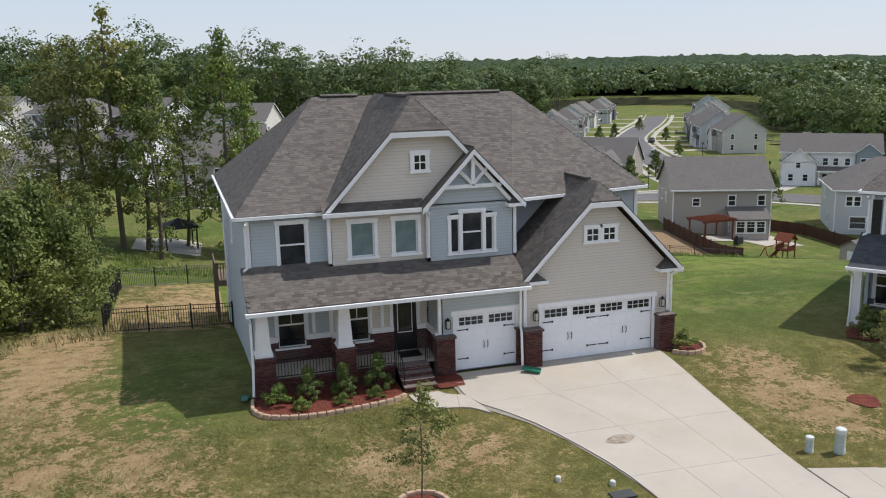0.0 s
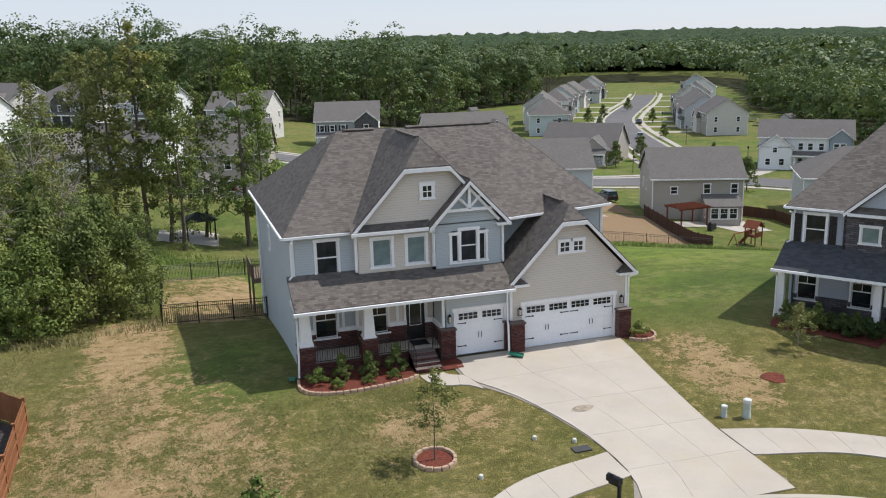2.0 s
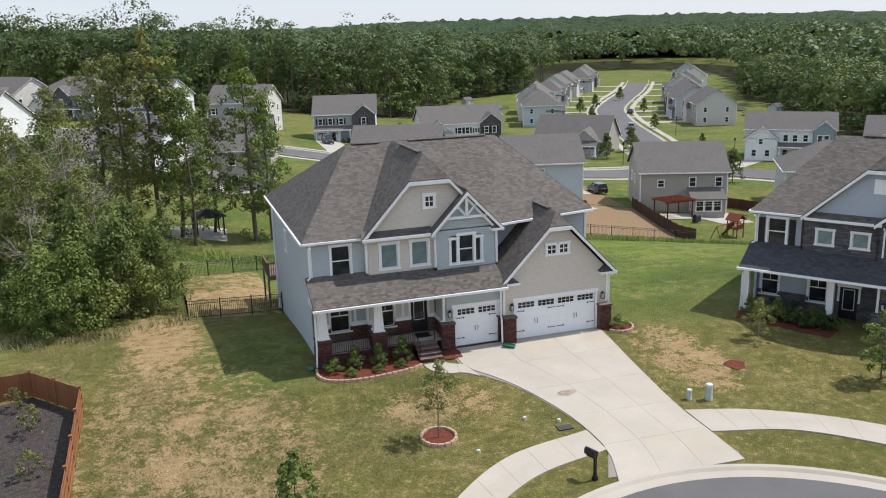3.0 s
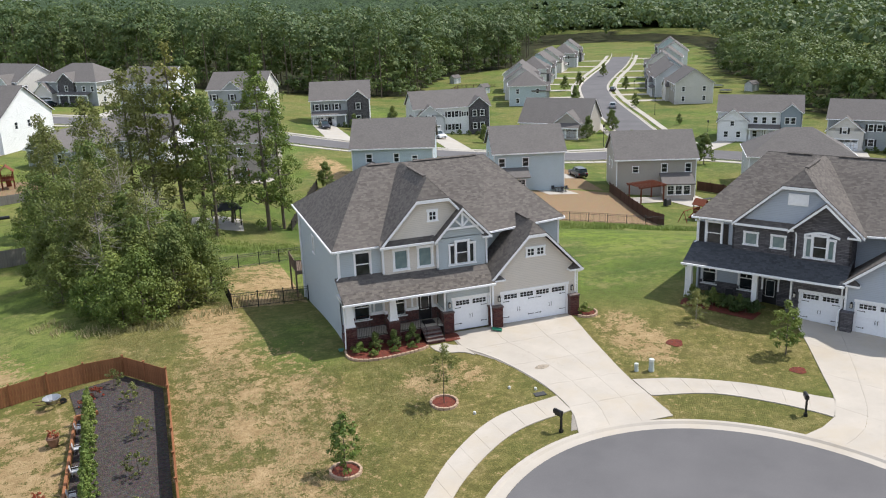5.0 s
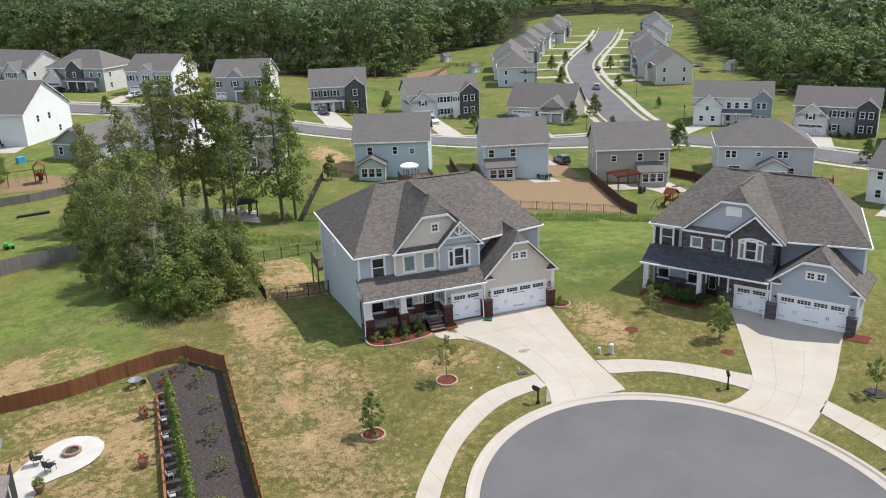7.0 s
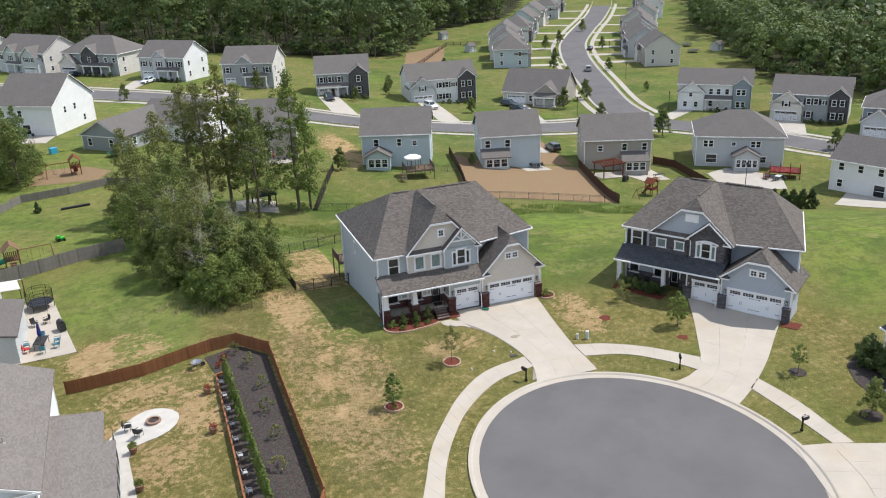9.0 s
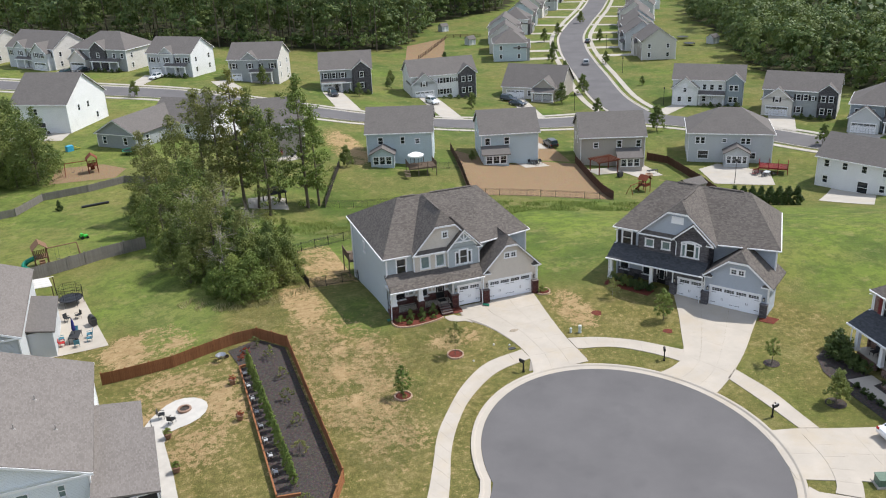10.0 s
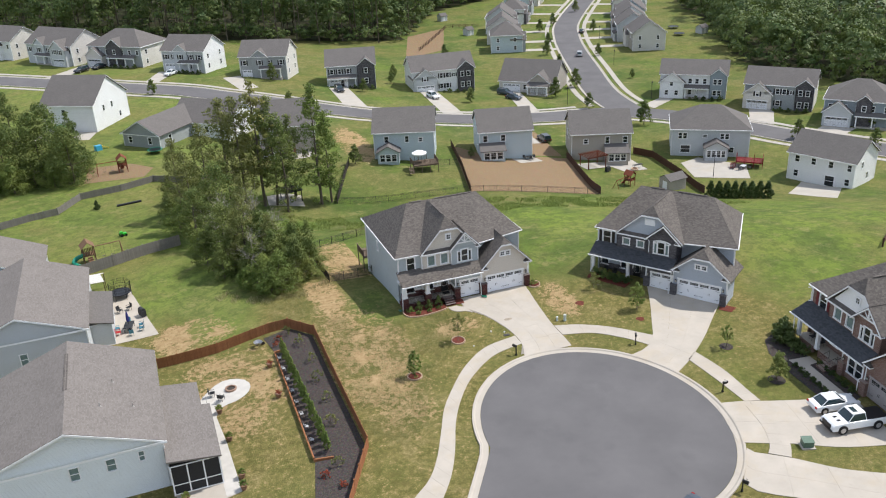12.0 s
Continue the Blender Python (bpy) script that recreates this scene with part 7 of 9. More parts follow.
drape("garden_soil", [(53.0, 193), (71, 204), (87, 246), (68, 236)], 0.03, STRAW, "tilled brown vegetable plot at the edge of the woods", "soil", 5)
for k, (x, y, r) in enumerate(((19.0, -22.5, 0.75), (19.4, -30.1, 0.9))):
    drape("mulch_ring", [(x + r * math.cos(a), y + r * math.sin(a)) for a in np.linspace(0, 5.9, 16)], 0.05, DARK_MULCH, "dark mulch ring round a young tree", "mulch bed", 2)
for x, y, r in ((9.3, -7.0, 0.55), (14.0, -13.1, 0.5)):
    drape("mulch_ring", [(x + r * math.cos(a) * (1 + 0.2 * math.sin(3 * a)), y + r * math.sin(a)) for a in np.linspace(0, 5.9, 16)], 0.03, RED_MULCH, "flat patch of red mulch in the lawn", "mulch bed", 2)


def edging(label, line, closed=False):
    """A row of rough concrete edging blocks."""
    e = thing("bed_edging", pose(0, 0, 0), label, "edging")
    pts = spline(line, 0.31)
    rng = random.Random(4)

    def block():
        mb = MB()
        v = [(-0.14, -0.07), (0.14, -0.07), (0.15, 0.06), (-0.15, 0.06)]
        lo = [(x, y, -0.06) for x, y in v]
        md = [(x * 1.0, y, 0.10) for x, y in v]
        hi = [(x * 0.86, y * 0.8, 0.135) for x, y in v]
        for a, b in ((lo, md), (md, hi)):
            for i in range(4):
                j = (i + 1) % 4
                mb.poly([a[i], a[j], b[j], b[i]])
        mb.poly(hi)
        return mb.mesh("block", EDGING)
    for a, b in zip(pts, pts[1:]):
        c = (a + b) / 2
        part("block", cached("edgeblock", block), None, e, m=pose(c[0], c[1], height(*c) + 0.02, rng.uniform(-3, 3), rng.uniform(-3, 3), math.degrees(math.atan2(b[1] - a[1], b[0] - a[0])) + rng.uniform(-5, 5)))


edging("low row of pinkish concrete edging blocks round the porch bed", [(-11.3, -0.2), (-11.35, -1.2), (-10.85, -1.9), (-9.6, -2.22), (-8.0, -2.12), (-6.5, -1.82), (-6.0, -1.5)])
edging("curved pinkish edging blocks at the garage corner", [(5.45, -0.75), (5.9, -1.2), (6.7, -1.1), (7.1, -0.3), (6.8, 0.3)])
for x, y in ((-7.5, -8.85), (-14.5, -13.8)):
    r = 0.78
    edging("ring of pinkish edging blocks round a young tree", [(x + r * math.cos(a), y + r * math.sin(a)) for a in np.linspace(0, 2 * math.pi, 14)])
    drape("mulch_ring", [(x + r * math.cos(a), y + r * math.sin(a)) for a in np.linspace(0, 5.9, 14)], 0.05, RED_MULCH, "red mulch inside an edging ring", "mulch bed", 2)

# timber edge and row of small metal chairs beside the garden hedge
mb = MB()
for a, b in (((-27.6, -3.2), (-27.8, -23.9)), ((-27.8, -23.9), (-26.0, -24.2)), ((-27.6, -3.2), (-26.4, -3.0))):
    ln = math.hypot(b[0] - a[0], b[1] - a[1])
    mb.box(0, -0.07, 0, ln, 0.07, 0.32, m=pose(a[0], a[1], height(*a), 0, 0, math.degrees(math.atan2(b[1] - a[1], b[0] - a[0]))))
tagged(part("timber_edging", mb, FENCE_WOOD), "reddish timber edging along the garden bed", "edging")

# ---- plants ----
K_TALL = tree_kind("tall slender broadleaf tree with a ragged green crown", LEAF, BARK, 1, 21.0, 2.7, 0.13, 120, 56, 0.145, 0.9, lump=(0.18, 0.36))
K_TALL2 = tree_kind("tall olive-green tree with an open uneven crown", LEAF_OLIVE, BARK, 2, 20.0, 3.6, 0.10, 125, 56, 0.15, 0.8, lump=(0.15, 0.32))
K_DARK = tree_kind("tall dark green tree with dense foliage", LEAF_MID, BARK, 3, 19.0, 3.0, 0.13, 110, 56, 0.145, 0.9, lump=(0.18, 0.36))
K_ROUND = tree_kind("broad olive-green tree with a spreading open crown", LEAF_MID, BARK, 4, 14.0, 4.3, 0.12, 100, 58, 0.15, 0.8, lump=(0.15, 0.32))
K_BUSH = tree_kind("large leafy green bush reaching the ground", LEAF, BARK, 5, 6.5, 2.7, 0.02, 84, 78, 0.115, 0.6, lump=(0.22, 0.40))
K_BUSH2 = tree_kind("large olive-green thicket bush reaching the ground", LEAF_MID, BARK, 6, 7.5, 2.3, 0.02, 84, 78, 0.115, 0.6, lump=(0.22, 0.40))
K_CONE = tree_kind("dark green conical conifer", LEAF_DARK, BARK, 7, 6.0, 1.7, 0.03, 70, 70, 0.18, 0.45, lump=(0.24, 0.42))
K_DEAD = tree_kind("bare pale grey dead tree among the bushes", LEAF_OLIVE, PALE_BARK, 8, 12.0, 3.0, 0.3, 26, 2, 0.15, 0.9, bare=True)
K_YELLOW = tree_kind("slender tree with yellowing autumn leaves", LEAF_YELLOW, BARK, 9, 19.0, 2.5, 0.2, 90, 50, 0.16, 0.9)
K_YOUNG = tree_kind("young street tree with a small sparse crown", LEAF, BARK, 10, 3.6, 0.85, 0.3, 34, 26, 0.085, 0.8, r0=0.04)
K_YOUNG2 = tree_kind("young narrow tree with dense small leaves", LEAF, BARK, 11, 3.6, 0.75, 0.12, 40, 40, 0.08, 0.7, r0=0.04, lump=(0.24, 0.42))
K_STREET = tree_kind("small dense street tree on a lawn", LEAF_MID, BARK, 12, 5.0, 1.25, 0.16, 60, 46, 0.13, 0.55, lump=(0.24, 0.42))
K_DENSE = tree_kind("dense dark green broadleaf tree with a full crown", LEAF_MID, BARK, 21, 13.0, 4.2, 0.05, 120, 66, 0.17, 0.75, lump=(0.22, 0.40))
K_SHRUB = tree_kind("small rounded green garden shrub", LEAF, BARK, 13, 0.9, 0.50, 0.02, 34, 130, 0.034, 0.6, r0=0.02, lump=(0.24, 0.42))
K_SHRUB_T = tree_kind("upright green garden shrub", LEAF_MID, BARK, 14, 1.45, 0.45, 0.02, 38, 130, 0.034, 0.6, r0=0.02, lump=(0.24, 0.42))
K_DSHRUB = tree_kind("dark green rounded hedge shrub", LEAF_DARK, BARK, 15, 1.1, 0.6, 0.02, 28, 60, 0.06, 0.6, r0=0.02, lump=(0.24, 0.42))
K_CYPRESS = tree_kind("narrow dark green cypress in a hedge row", LEAF, BARK, 16, 2.4, 0.34, 0.01, 46, 46, 0.055, 0.45, r0=0.03, lump=(0.24, 0.42))
K_SPARSE = tree_kind("young sparse shrub in the dark mulch", LEAF_OLIVE, BARK, 17, 1.5, 0.7, 0.1, 18, 26, 0.06, 0.7, r0=0.02)
K_RED = tree_kind("small shrub with red flowers", LEAF_RED, BARK, 18, 0.8, 0.45, 0.05, 16, 30, 0.06, 0.7, r0=0.02)
K_CREPE = tree_kind("loose young tree with several thin stems", LEAF_OLIVE, PALE_BARK, 19, 3.0, 0.95, 0.12, 50, 44, 0.055, 0.6, r0=0.025)

rt = random.Random(9)
GROVE = ((K_TALL, -8.2, 58.0, 1.16), (K_TALL, -6.2, 58.6, 0.9), (K_DARK, -16.4, 57.5, 1.12), (K_YELLOW, -18.6, 57.0, 1.28), (K_DARK, -15.2, 54.0, 0.95), (K_TALL2, -21.6, 58.5, 1.05), (K_TALL2, -24.0, 61.0, 1.0),
         (K_DARK, -12.6, 60.5, 0.9), (K_TALL2, -28.0, 55.0, 0.85), (K_TALL2, -31.5, 46.0, 0.72), (K_ROUND, -27.5, 40.5, 0.9), (K_TALL2, -33.0, 53.0, 0.75), (K_ROUND, -32.0, 37.0, 0.7), (K_TALL2, -25.0, 33.0, 0.6), (K_DEAD, -24.5, 24.0, 1.0), (K_DEAD, -28.5, 30.0, 0.9), (K_DEAD, -26.2, 17.6, 0.72), (K_DEAD, -22.4, 21.0, 0.85), (K_YELLOW, -20.0, 22.5, 0.42), (K_DARK, -18.2, 20.5, 0.40), (K_TALL2, -26.5, 22.5, 0.62), (K_ROUND, -29.0, 26.0, 0.72), (K_TALL2, -23.5, 19.5, 0.48))
for k, x, y, s in GROVE:
    plant(k, x, y, s, rt.uniform(0, 360), group="trees of the grove")
for x, y, s, k in ((-25.5, 14.2, 0.85, K_BUSH), (-22.6, 13.0, 0.9, K_BUSH), (-20.0, 15.2, 0.95, K_BUSH2), (-19.4, 19.0, 1.0, K_BUSH2), (-22.5, 17.5, 1.0, K_BUSH2), (-26.0, 18.5, 0.9, K_BUSH2), (-23.0, 22.5, 1.2, K_BUSH2), (-26.0, 25.0, 0.85, K_BUSH),
                   (-22.2, 28.0, 1.05, K_BUSH), (-26.5, 32.5, 0.7, K_BUSH2), (-31.8, 34.5, 0.6, K_BUSH), (-29.5, 41.0, 0.95, K_BUSH2), (-34.0, 44.5, 0.8, K_BUSH), (-34.8, 50.5, 0.75, K_BUSH2), (-30.5, 52.5, 0.9, K_BUSH), (-34.0, 61.0, 0.7, K_BUSH), (-30.0, 64.5, 0.75, K_BUSH2), (-24.0, 12.2, 0.55, K_BUSH), (-27.8, 16.0, 0.5, K_BUSH), (-30.0, 21.5, 0.7, K_BUSH2), (-31.6, 27.5, 0.75, K_BUSH2), (-29.6, 33.0, 0.85, K_BUSH2), (-28.2, 24.0, 0.9, K_BUSH2), (-17.9, 16.6, 0.8, K_BUSH2)):
    plant(k, x - (1.1 if x > -24.5 and y < 23 else 0), y, s, rt.uniform(0, 360), "bush", "bush", "bushes of the thicket")
for k, x, y, s in ((K_DENSE, -50.5, 80.5, 0.75), (K_DENSE, -56.0, 86.0, 0.9), (K_DARK, -60.5, 92.0, 0.75), (K_DENSE, -62.0, 84.0, 0.9), (K_DENSE, -55.5, 95.5, 0.85), (K_DARK, -66.5, 88.0, 0.8), (K_DENSE, -67.0, 99.0, 0.95), (K_DARK, -50.0, 88.0, 0.55), (K_DENSE, -70, 80, 0.85), (K_DENSE, -72, 92, 0.9)):
    plant(k, x, y, s * 1.25, rt.uniform(0, 360), group="trees behind the curved fence")
for x, y, s, k in ((-50.5, 84.0, 1.0, K_BUSH2), (-54.0, 81.0, 0.9, K_BUSH), (-57.5, 83.0, 1.1, K_BUSH2), (-61.0, 80.5, 1.0, K_BUSH), (-52.5, 90.0, 1.1, K_BUSH2), (-65.0, 82.0, 1.2, K_BUSH2), (-48.6, 88.5, 0.8, K_BUSH)):
    plant(k, x, y, s, rt.uniform(0, 360), "bush", "bush", "bushes behind the curved fence")
plant(tree_kind("young tree with a thin bare trunk and light open crown", LEAF_OLIVE, BARK, 20, 3.9, 0.82, 0.40, 46, 42, 0.05, 0.8, r0=0.03, lump=(0.2, 0.36)), -7.5, -8.85, 1.0, 20)
plant(K_YOUNG2, -14.5, -13.8, 1.0, 80)
plant(K_CREPE, 12.6, -4.6, 0.85, 10)
plant(K_YOUNG2, 14.9, -10.9, 1.15, 200)
plant(K_YOUNG, 19.0, -22.5, 0.9, 120)
plant(K_STREET, 19.4, -30.1, 0.72, 40, group="street trees")
for x, y, s, k in ((-10.45, -0.75, 0.95, K_SHRUB), (-9.35, -0.65, 0.95, K_SHRUB_T), (-8.1, -0.75, 0.95, K_SHRUB_T), (-6.8, -0.6, 1.05, K_SHRUB_T), (-9.75, -1.55, 0.62, K_SHRUB), (-8.3, -1.5, 0.58, K_SHRUB), (-7.05, -1.3, 0.6, K_SHRUB), (6.2, -0.45, 1.0, K_SHRUB)):
    plant(k, x, y, s, rt.uniform(0, 360), "shrub", "shrub", "shrubs round the house")
for i in range(9):
    p = _nb @ Vector((-11.0 + i * 0.58, -0.6 - 0.5 * (i % 2), 0))
    plant(K_DSHRUB if i % 3 else K_SHRUB_T, p.x, p.y, 0.9 + 0.2 * (i % 2), rt.uniform(0, 360), "shrub", "shrub", "shrubs along the stone house")
_rb = pose(25.2, -36.3, 0, 0, 0, -97)
drape("mulch_bed_brick_house", [(25.4, -22.3), (23.6, -23.2), (22.2, -25.6), (21.6, -28.6), (21.2, -33.0), (20.9, -36.6), (24.7, -36.0), (25.2, -31.0), (25.7, -24.0)], 0.05, DARK_MULCH, "bed of dark mulch with low shrubs before the brick house", "mulch bed", 5)
drape("path_brick_house", [(23.1, -27.6), (25.6, -27.9), (25.5, -29.2), (24.4, -29.3), (23.6, -36.2), (22.2, -36.4), (23.0, -29.6)], 0.07, CONCRETE, "pale concrete path from the porch to the driveway", "path", 4)
for x, y, s in [(-12.9 + 0.62 * i, -0.9 - 0.75 * (i % 2), 1.15) for i in range(7)] + [(-7.0 + 0.95 * i, -3.25, 0.6) for i in range(7)] + [(-6.4 + 1.0 * i, -0.75, 0.65) for i in range(6)]:
    p = _rb @ Vector((x, y, 0))
    plant(K_DSHRUB, p.x, p.y, s, rt.uniform(0, 360), "shrub", "shrub", "hedge shrubs along the brick house")
for x, y, s in ((-13.3, -0.5, 2.0), (-12.1, -1.3, 2.1), (-10.9, -1.6, 1.7)):
    p = _rb @ Vector((x, y, 0))
    plant(K_DSHRUB, p.x, p.y, s, rt.uniform(0, 360), "shrub", "shrub", "hedge shrubs along the brick house")
for fl, fr in (((15.2, 149.2), (28.4, 145.6)), ((38.0, 141.3), (56.1, 139.1)), ((98.5, 108.6), (111.9, 97.6)), ((110.8, 89.0), (122.0, 76.6)), ((-47.4, 202.6), (-32.4, 189.2)), ((-26.9, 180.2), (-15.8, 171.4))):
    for t in (0.47, 0.56, 0.68, 0.8, 0.92):
        d = Vector((fr[0] - fl[0], fr[1] - fl[1]))
        n_ = Vector((d.y, -d.x)).normalized()
        p = Vector(fl) + d * t + n_ * (2.3 + 0.3 * math.sin(t * 40))
        plant(K_DSHRUB, p.x, p.y, 1.1 + 0.3 * math.sin(t * 23), rt.uniform(0, 360), "shrub", "shrub", "shrubs before the far houses")
for i in range(20):
    plant(K_CYPRESS, -26.75 + 0.025 * i, -3.6 - 1.02 * i, 0.95 + 0.1 * (i % 3), rt.uniform(0, 360), "cypress", "conifer", "cypress hedge")
for x, y, s, k in ((-24.4, -2.6, 1.0, K_SPARSE), (-24.2, -6.5, 0.9, K_SPARSE), (-24.3, -10.5, 1.0, K_SPARSE), (-24.4, -14.5, 0.9, K_SPARSE), (-25.0, -19.0, 1.0, K_SPARSE), (-26.6, -0.6, 1.0, K_RED), (-25.6, 0.4, 0.9, K_SPARSE), (-27.2, -1.6, 0.8, K_RED), (-27.3, -26.5, 1.0, K_RED), (-26.2, -28.4, 0.9, K_RED), (-26.0, -25.6, 0.9, K_SPARSE)):
    plant(k, x, y, s, rt.uniform(0, 360), "shrub", "shrub", "young shrubs in the garden bed")
for i in range(8):
    x, y = 60.8 + 1.3 * i, 35.5 - 0.7 * i
    plant(K_CONE, x, y, 0.58, rt.uniform(0, 360), "conifer", "conifer", "conifer hedge by the patio")
for x, y, s in ((-32.1, 149.6, 0.9), (1.2, 157.0, 1.1), (23.5, 141.0, 0.8), (48.9, 124.8, 0.9), (98.1, 175.5, 1.1), (90.6, 152.5, 1.1), (84.0, 130.0, 1.2), (74.0, 123.2, 1.2), (76.1, 107.9, 0.9), (79.9, 87.5, 1.3), (115.5, 215.4, 1.1), (103.4, 60.7, 1.0), (124.0, 59.6, 0.9), (113.8, 48.3, 0.9), (104.2, 131.6, 0.6), (106, 190, 1), (126, 225, 1.1), (133, 205, 1), (150, 250, 1.1), (112, 165, 0.9), (-1.5, 119, 1.1), (3.0, 75.0, 0.9), (28.2, 74, 0.5), (46.5, 147, 0.8), (35, 152, 0.7), (38, 160, 0.9), (66, 190, 1)):
    plant(K_STREET, x, y, s, rt.uniform(0, 360), group="street trees")


# ---- street furniture ----
def mailbox(x, y, rz):
    t = thing("mailbox", pose(x, y, height(x, y), 0, 0, rz), "black mailbox on a black post beside the kerb", "mailbox", "mailboxes by the kerb")
    mb = MB()
    mb.box(-0.05, -0.05, -0.2, 0.05, 0.05, 1.25)
    mb.box(-0.09, -0.09, 0.0, 0.09, 0.09, 0.18)
    mb.box(-0.04, -0.45, 0.92, 0.04, 0.05, 1.0)
    part("post", mb, IRON, t)
    mb = MB()
    prof = [(-0.11, 1.02), (-0.11, 1.17)] + [(-0.11 * math.cos(a), 1.17 + 0.11 * math.sin(a)) for a in np.linspace(0, math.pi, 8)] + [(0.11, 1.02)]
    a = [(px_, -0.5, pz) for px_, pz in prof]
    b = [(px_, 0.05, pz) for px_, pz in prof]
    mb.poly(a), mb.poly(b[::-1])
    for i in range(len(prof)):
        j = (i + 1) % len(prof)
        mb.poly([a[j], a[i], b[i], b[j]])
    part("box", mb, BLACK, t)
    mb = MB()
    mb.box(0.115, -0.3, 1.15, 0.13, -0.27, 1.35)
    mb.box(0.115, -0.3, 1.3, 0.13, -0.16, 1.36)
    part("flag", mb, IRON, t)


mailbox(-2.75, -14.3, 200)
mailbox(10.3, -17.9, 150)
mailbox(13.1, -29.6, 90)
mailbox(5.2, -42.6, 30)

PEDESTAL = plain("pale_green_plastic", (0.40, 0.44, 0.39), 0.5)
for x, y, w, h in ((4.9, -9.4, 0.13, 0.52), (5.75, -9.75, 0.17, 0.82)):
    t = thing("utility_pedestal", pose(x, y, height(x, y)), "short pale grey-green utility pedestal in the lawn", "utility box", "utility pedestals")
    mb = MB()
    mb.lathe([(w * 1.05, -0.1), (w * 1.05, h * 0.2), (w * 0.95, h * 0.22), (w * 0.95, h * 0.8)], 12)
    part("body", mb, PEDESTAL, t, smooth=True)
    mb = MB()
    mb.lathe([(w, h * 0.8), (w * 1.02, h * 0.96), (w * 0.8, h), (0.001, h * 1.01)], 12)
    part("lid", mb, plain("pedestal_lid", (0.58, 0.60, 0.56), 0.5), t)
t = thing("utility_box", pose(14.5, -39.9, height(14.5, -39.9), 0, 0, -20), "grey-green metal transformer box on a concrete pad", "utility box")
GREEN_METAL = plain("green_metal", (0.10, 0.16, 0.115), 0.5)
mb = MB()
mb.box(-0.62, -0.62, -0.1, 0.62, 0.62, 0.1)
part("pad", mb, CONCRETE, t)
mb = MB()
mb.box(-0.46, -0.42, 0.1, 0.46, 0.42, 0.68)
part("cabinet", mb, GREEN_METAL, t)
mb = MB()
mb.slab([(-0.5, -0.47, 0.69), (0.5, -0.47, 0.69), (0.5, 0.47, 0.78), (-0.5, 0.47, 0.78)], 0.07)
part("lid", mb, GREEN_METAL, t)
for x, y in ((-6.3, -10.6), (-1.9, -9.3), (-3.3, -8.6)):
    t = thing("valve_cover", pose(x, y, height(x, y)), "small round white plastic cover in the grass", "valve cover", "covers in the lawn")
    mb = MB()
    mb.lathe([(0.09, -0.05), (0.09, 0.12), (0.07, 0.15), (0.001, 0.155)], 10)
    part("cap", mb, plain("pvc_white", (0.6, 0.6, 0.56), 0.5), t)
t = thing("water_meter_cover", pose(-1.9, -9.9, height(-1.9, -9.9) + 0.02), "flat dark meter cover set in the lawn", "meter cover")
mb = MB()
mb.box(-0.35, -0.22, -0.05, 0.35, 0.22, 0.03)
part("lid", mb, plain("meter_lid", (0.05, 0.05, 0.05), 0.7), t)
for x, y, rz in ((-1.15, -0.75, 60), (-11.6, -0.3, 170)):
    t = thing("splash_block", pose(x, y, height(x, y) + 0.06, 0, 0, rz), "green plastic splash block under a downspout", "splash block", "splash blocks")
    mb = MB()
    mb.poly([(-0.12, 0, 0.1), (0.12, 0, 0.1), (0.2, -0.7, 0.02), (-0.2, -0.7, 0.02)][::-1])
    for s in (-1, 1):
        mb.poly([(s * 0.12, 0, 0.1), (s * 0.2, -0.7, 0.02), (s * 0.22, -0.7, 0.1), (s * 0.14, 0, 0.2)])
        mb.poly([(s * 0.14, 0, 0.2), (s * 0.22, -0.7, 0.1), (s * 0.2, -0.7, 0.02), (s * 0.12, 0, 0.1)])
    part("tray", mb, plain("green_plastic", (0.02, 0.16, 0.10), 0.5), t)
drape("driveway_stain", [(-0.35 + 0.42 * math.cos(a) * (1 + 0.3 * math.sin(2 * a + 1)), -6.95 + 0.28 * math.sin(a)) for a in np.linspace(0, 5.9, 16)], 0.068, plain("damp_stain", (0.30, 0.25, 0.19), 0.8, vary=0.4, scale=5), "brown damp stain on the driveway", "stain", 1)


def street_lamp(x, y):
    t = thing("street_lamp", pose(x, y, height(x, y)), "slim black street lamp with a lantern head", "street lamp", "street lamps")
    mb = MB()
    mb.cyl((0, 0, -0.2), (0, 0, 4.2), 0.07, 0.045, 8)
    part("pole", mb, IRON, t)
    mb = MB()
    mb.lathe([(0.06, 4.2), (0.16, 4.3), (0.2, 4.6), (0.24, 4.62), (0.001, 4.85)], 8)
    part("lantern", mb, IRON, t)


for x, y in ((72.9, 114.1), (95.5, 108.0), (71.1, 48.2), (109, 150), (127, 190)):
    street_lamp(x, y)


# ---- vehicles ----
RUBBER = plain("tyre_rubber", (0.018, 0.018, 0.018), 0.85)
RIM = plain("alloy", (0.45, 0.45, 0.46), 0.3, 0.8)
LAMP = plain("headlamp", (0.7, 0.7, 0.7), 0.1)
TAIL = plain("tail_lamp", (0.35, 0.01, 0.01), 0.2)
CARGLASS = plain("car_glass", (0.020, 0.040, 0.046), 0.05, spec=0.8)
_paints = {}


def paint(c):
    if c not in _paints:
        n = Nodes("car_paint", 0.28, 0, 0.5)
        n.b.inputs["Coat Weight"].default_value = 0.8
        f = n.noise(n.coord(), 1.2, 3)
        n.color(n.ramp(f, (0.3, shade(c, 0.95)), (0.7, shade(c, 1.05))))
        _paints[c] = n.mat
    return _paints[c]


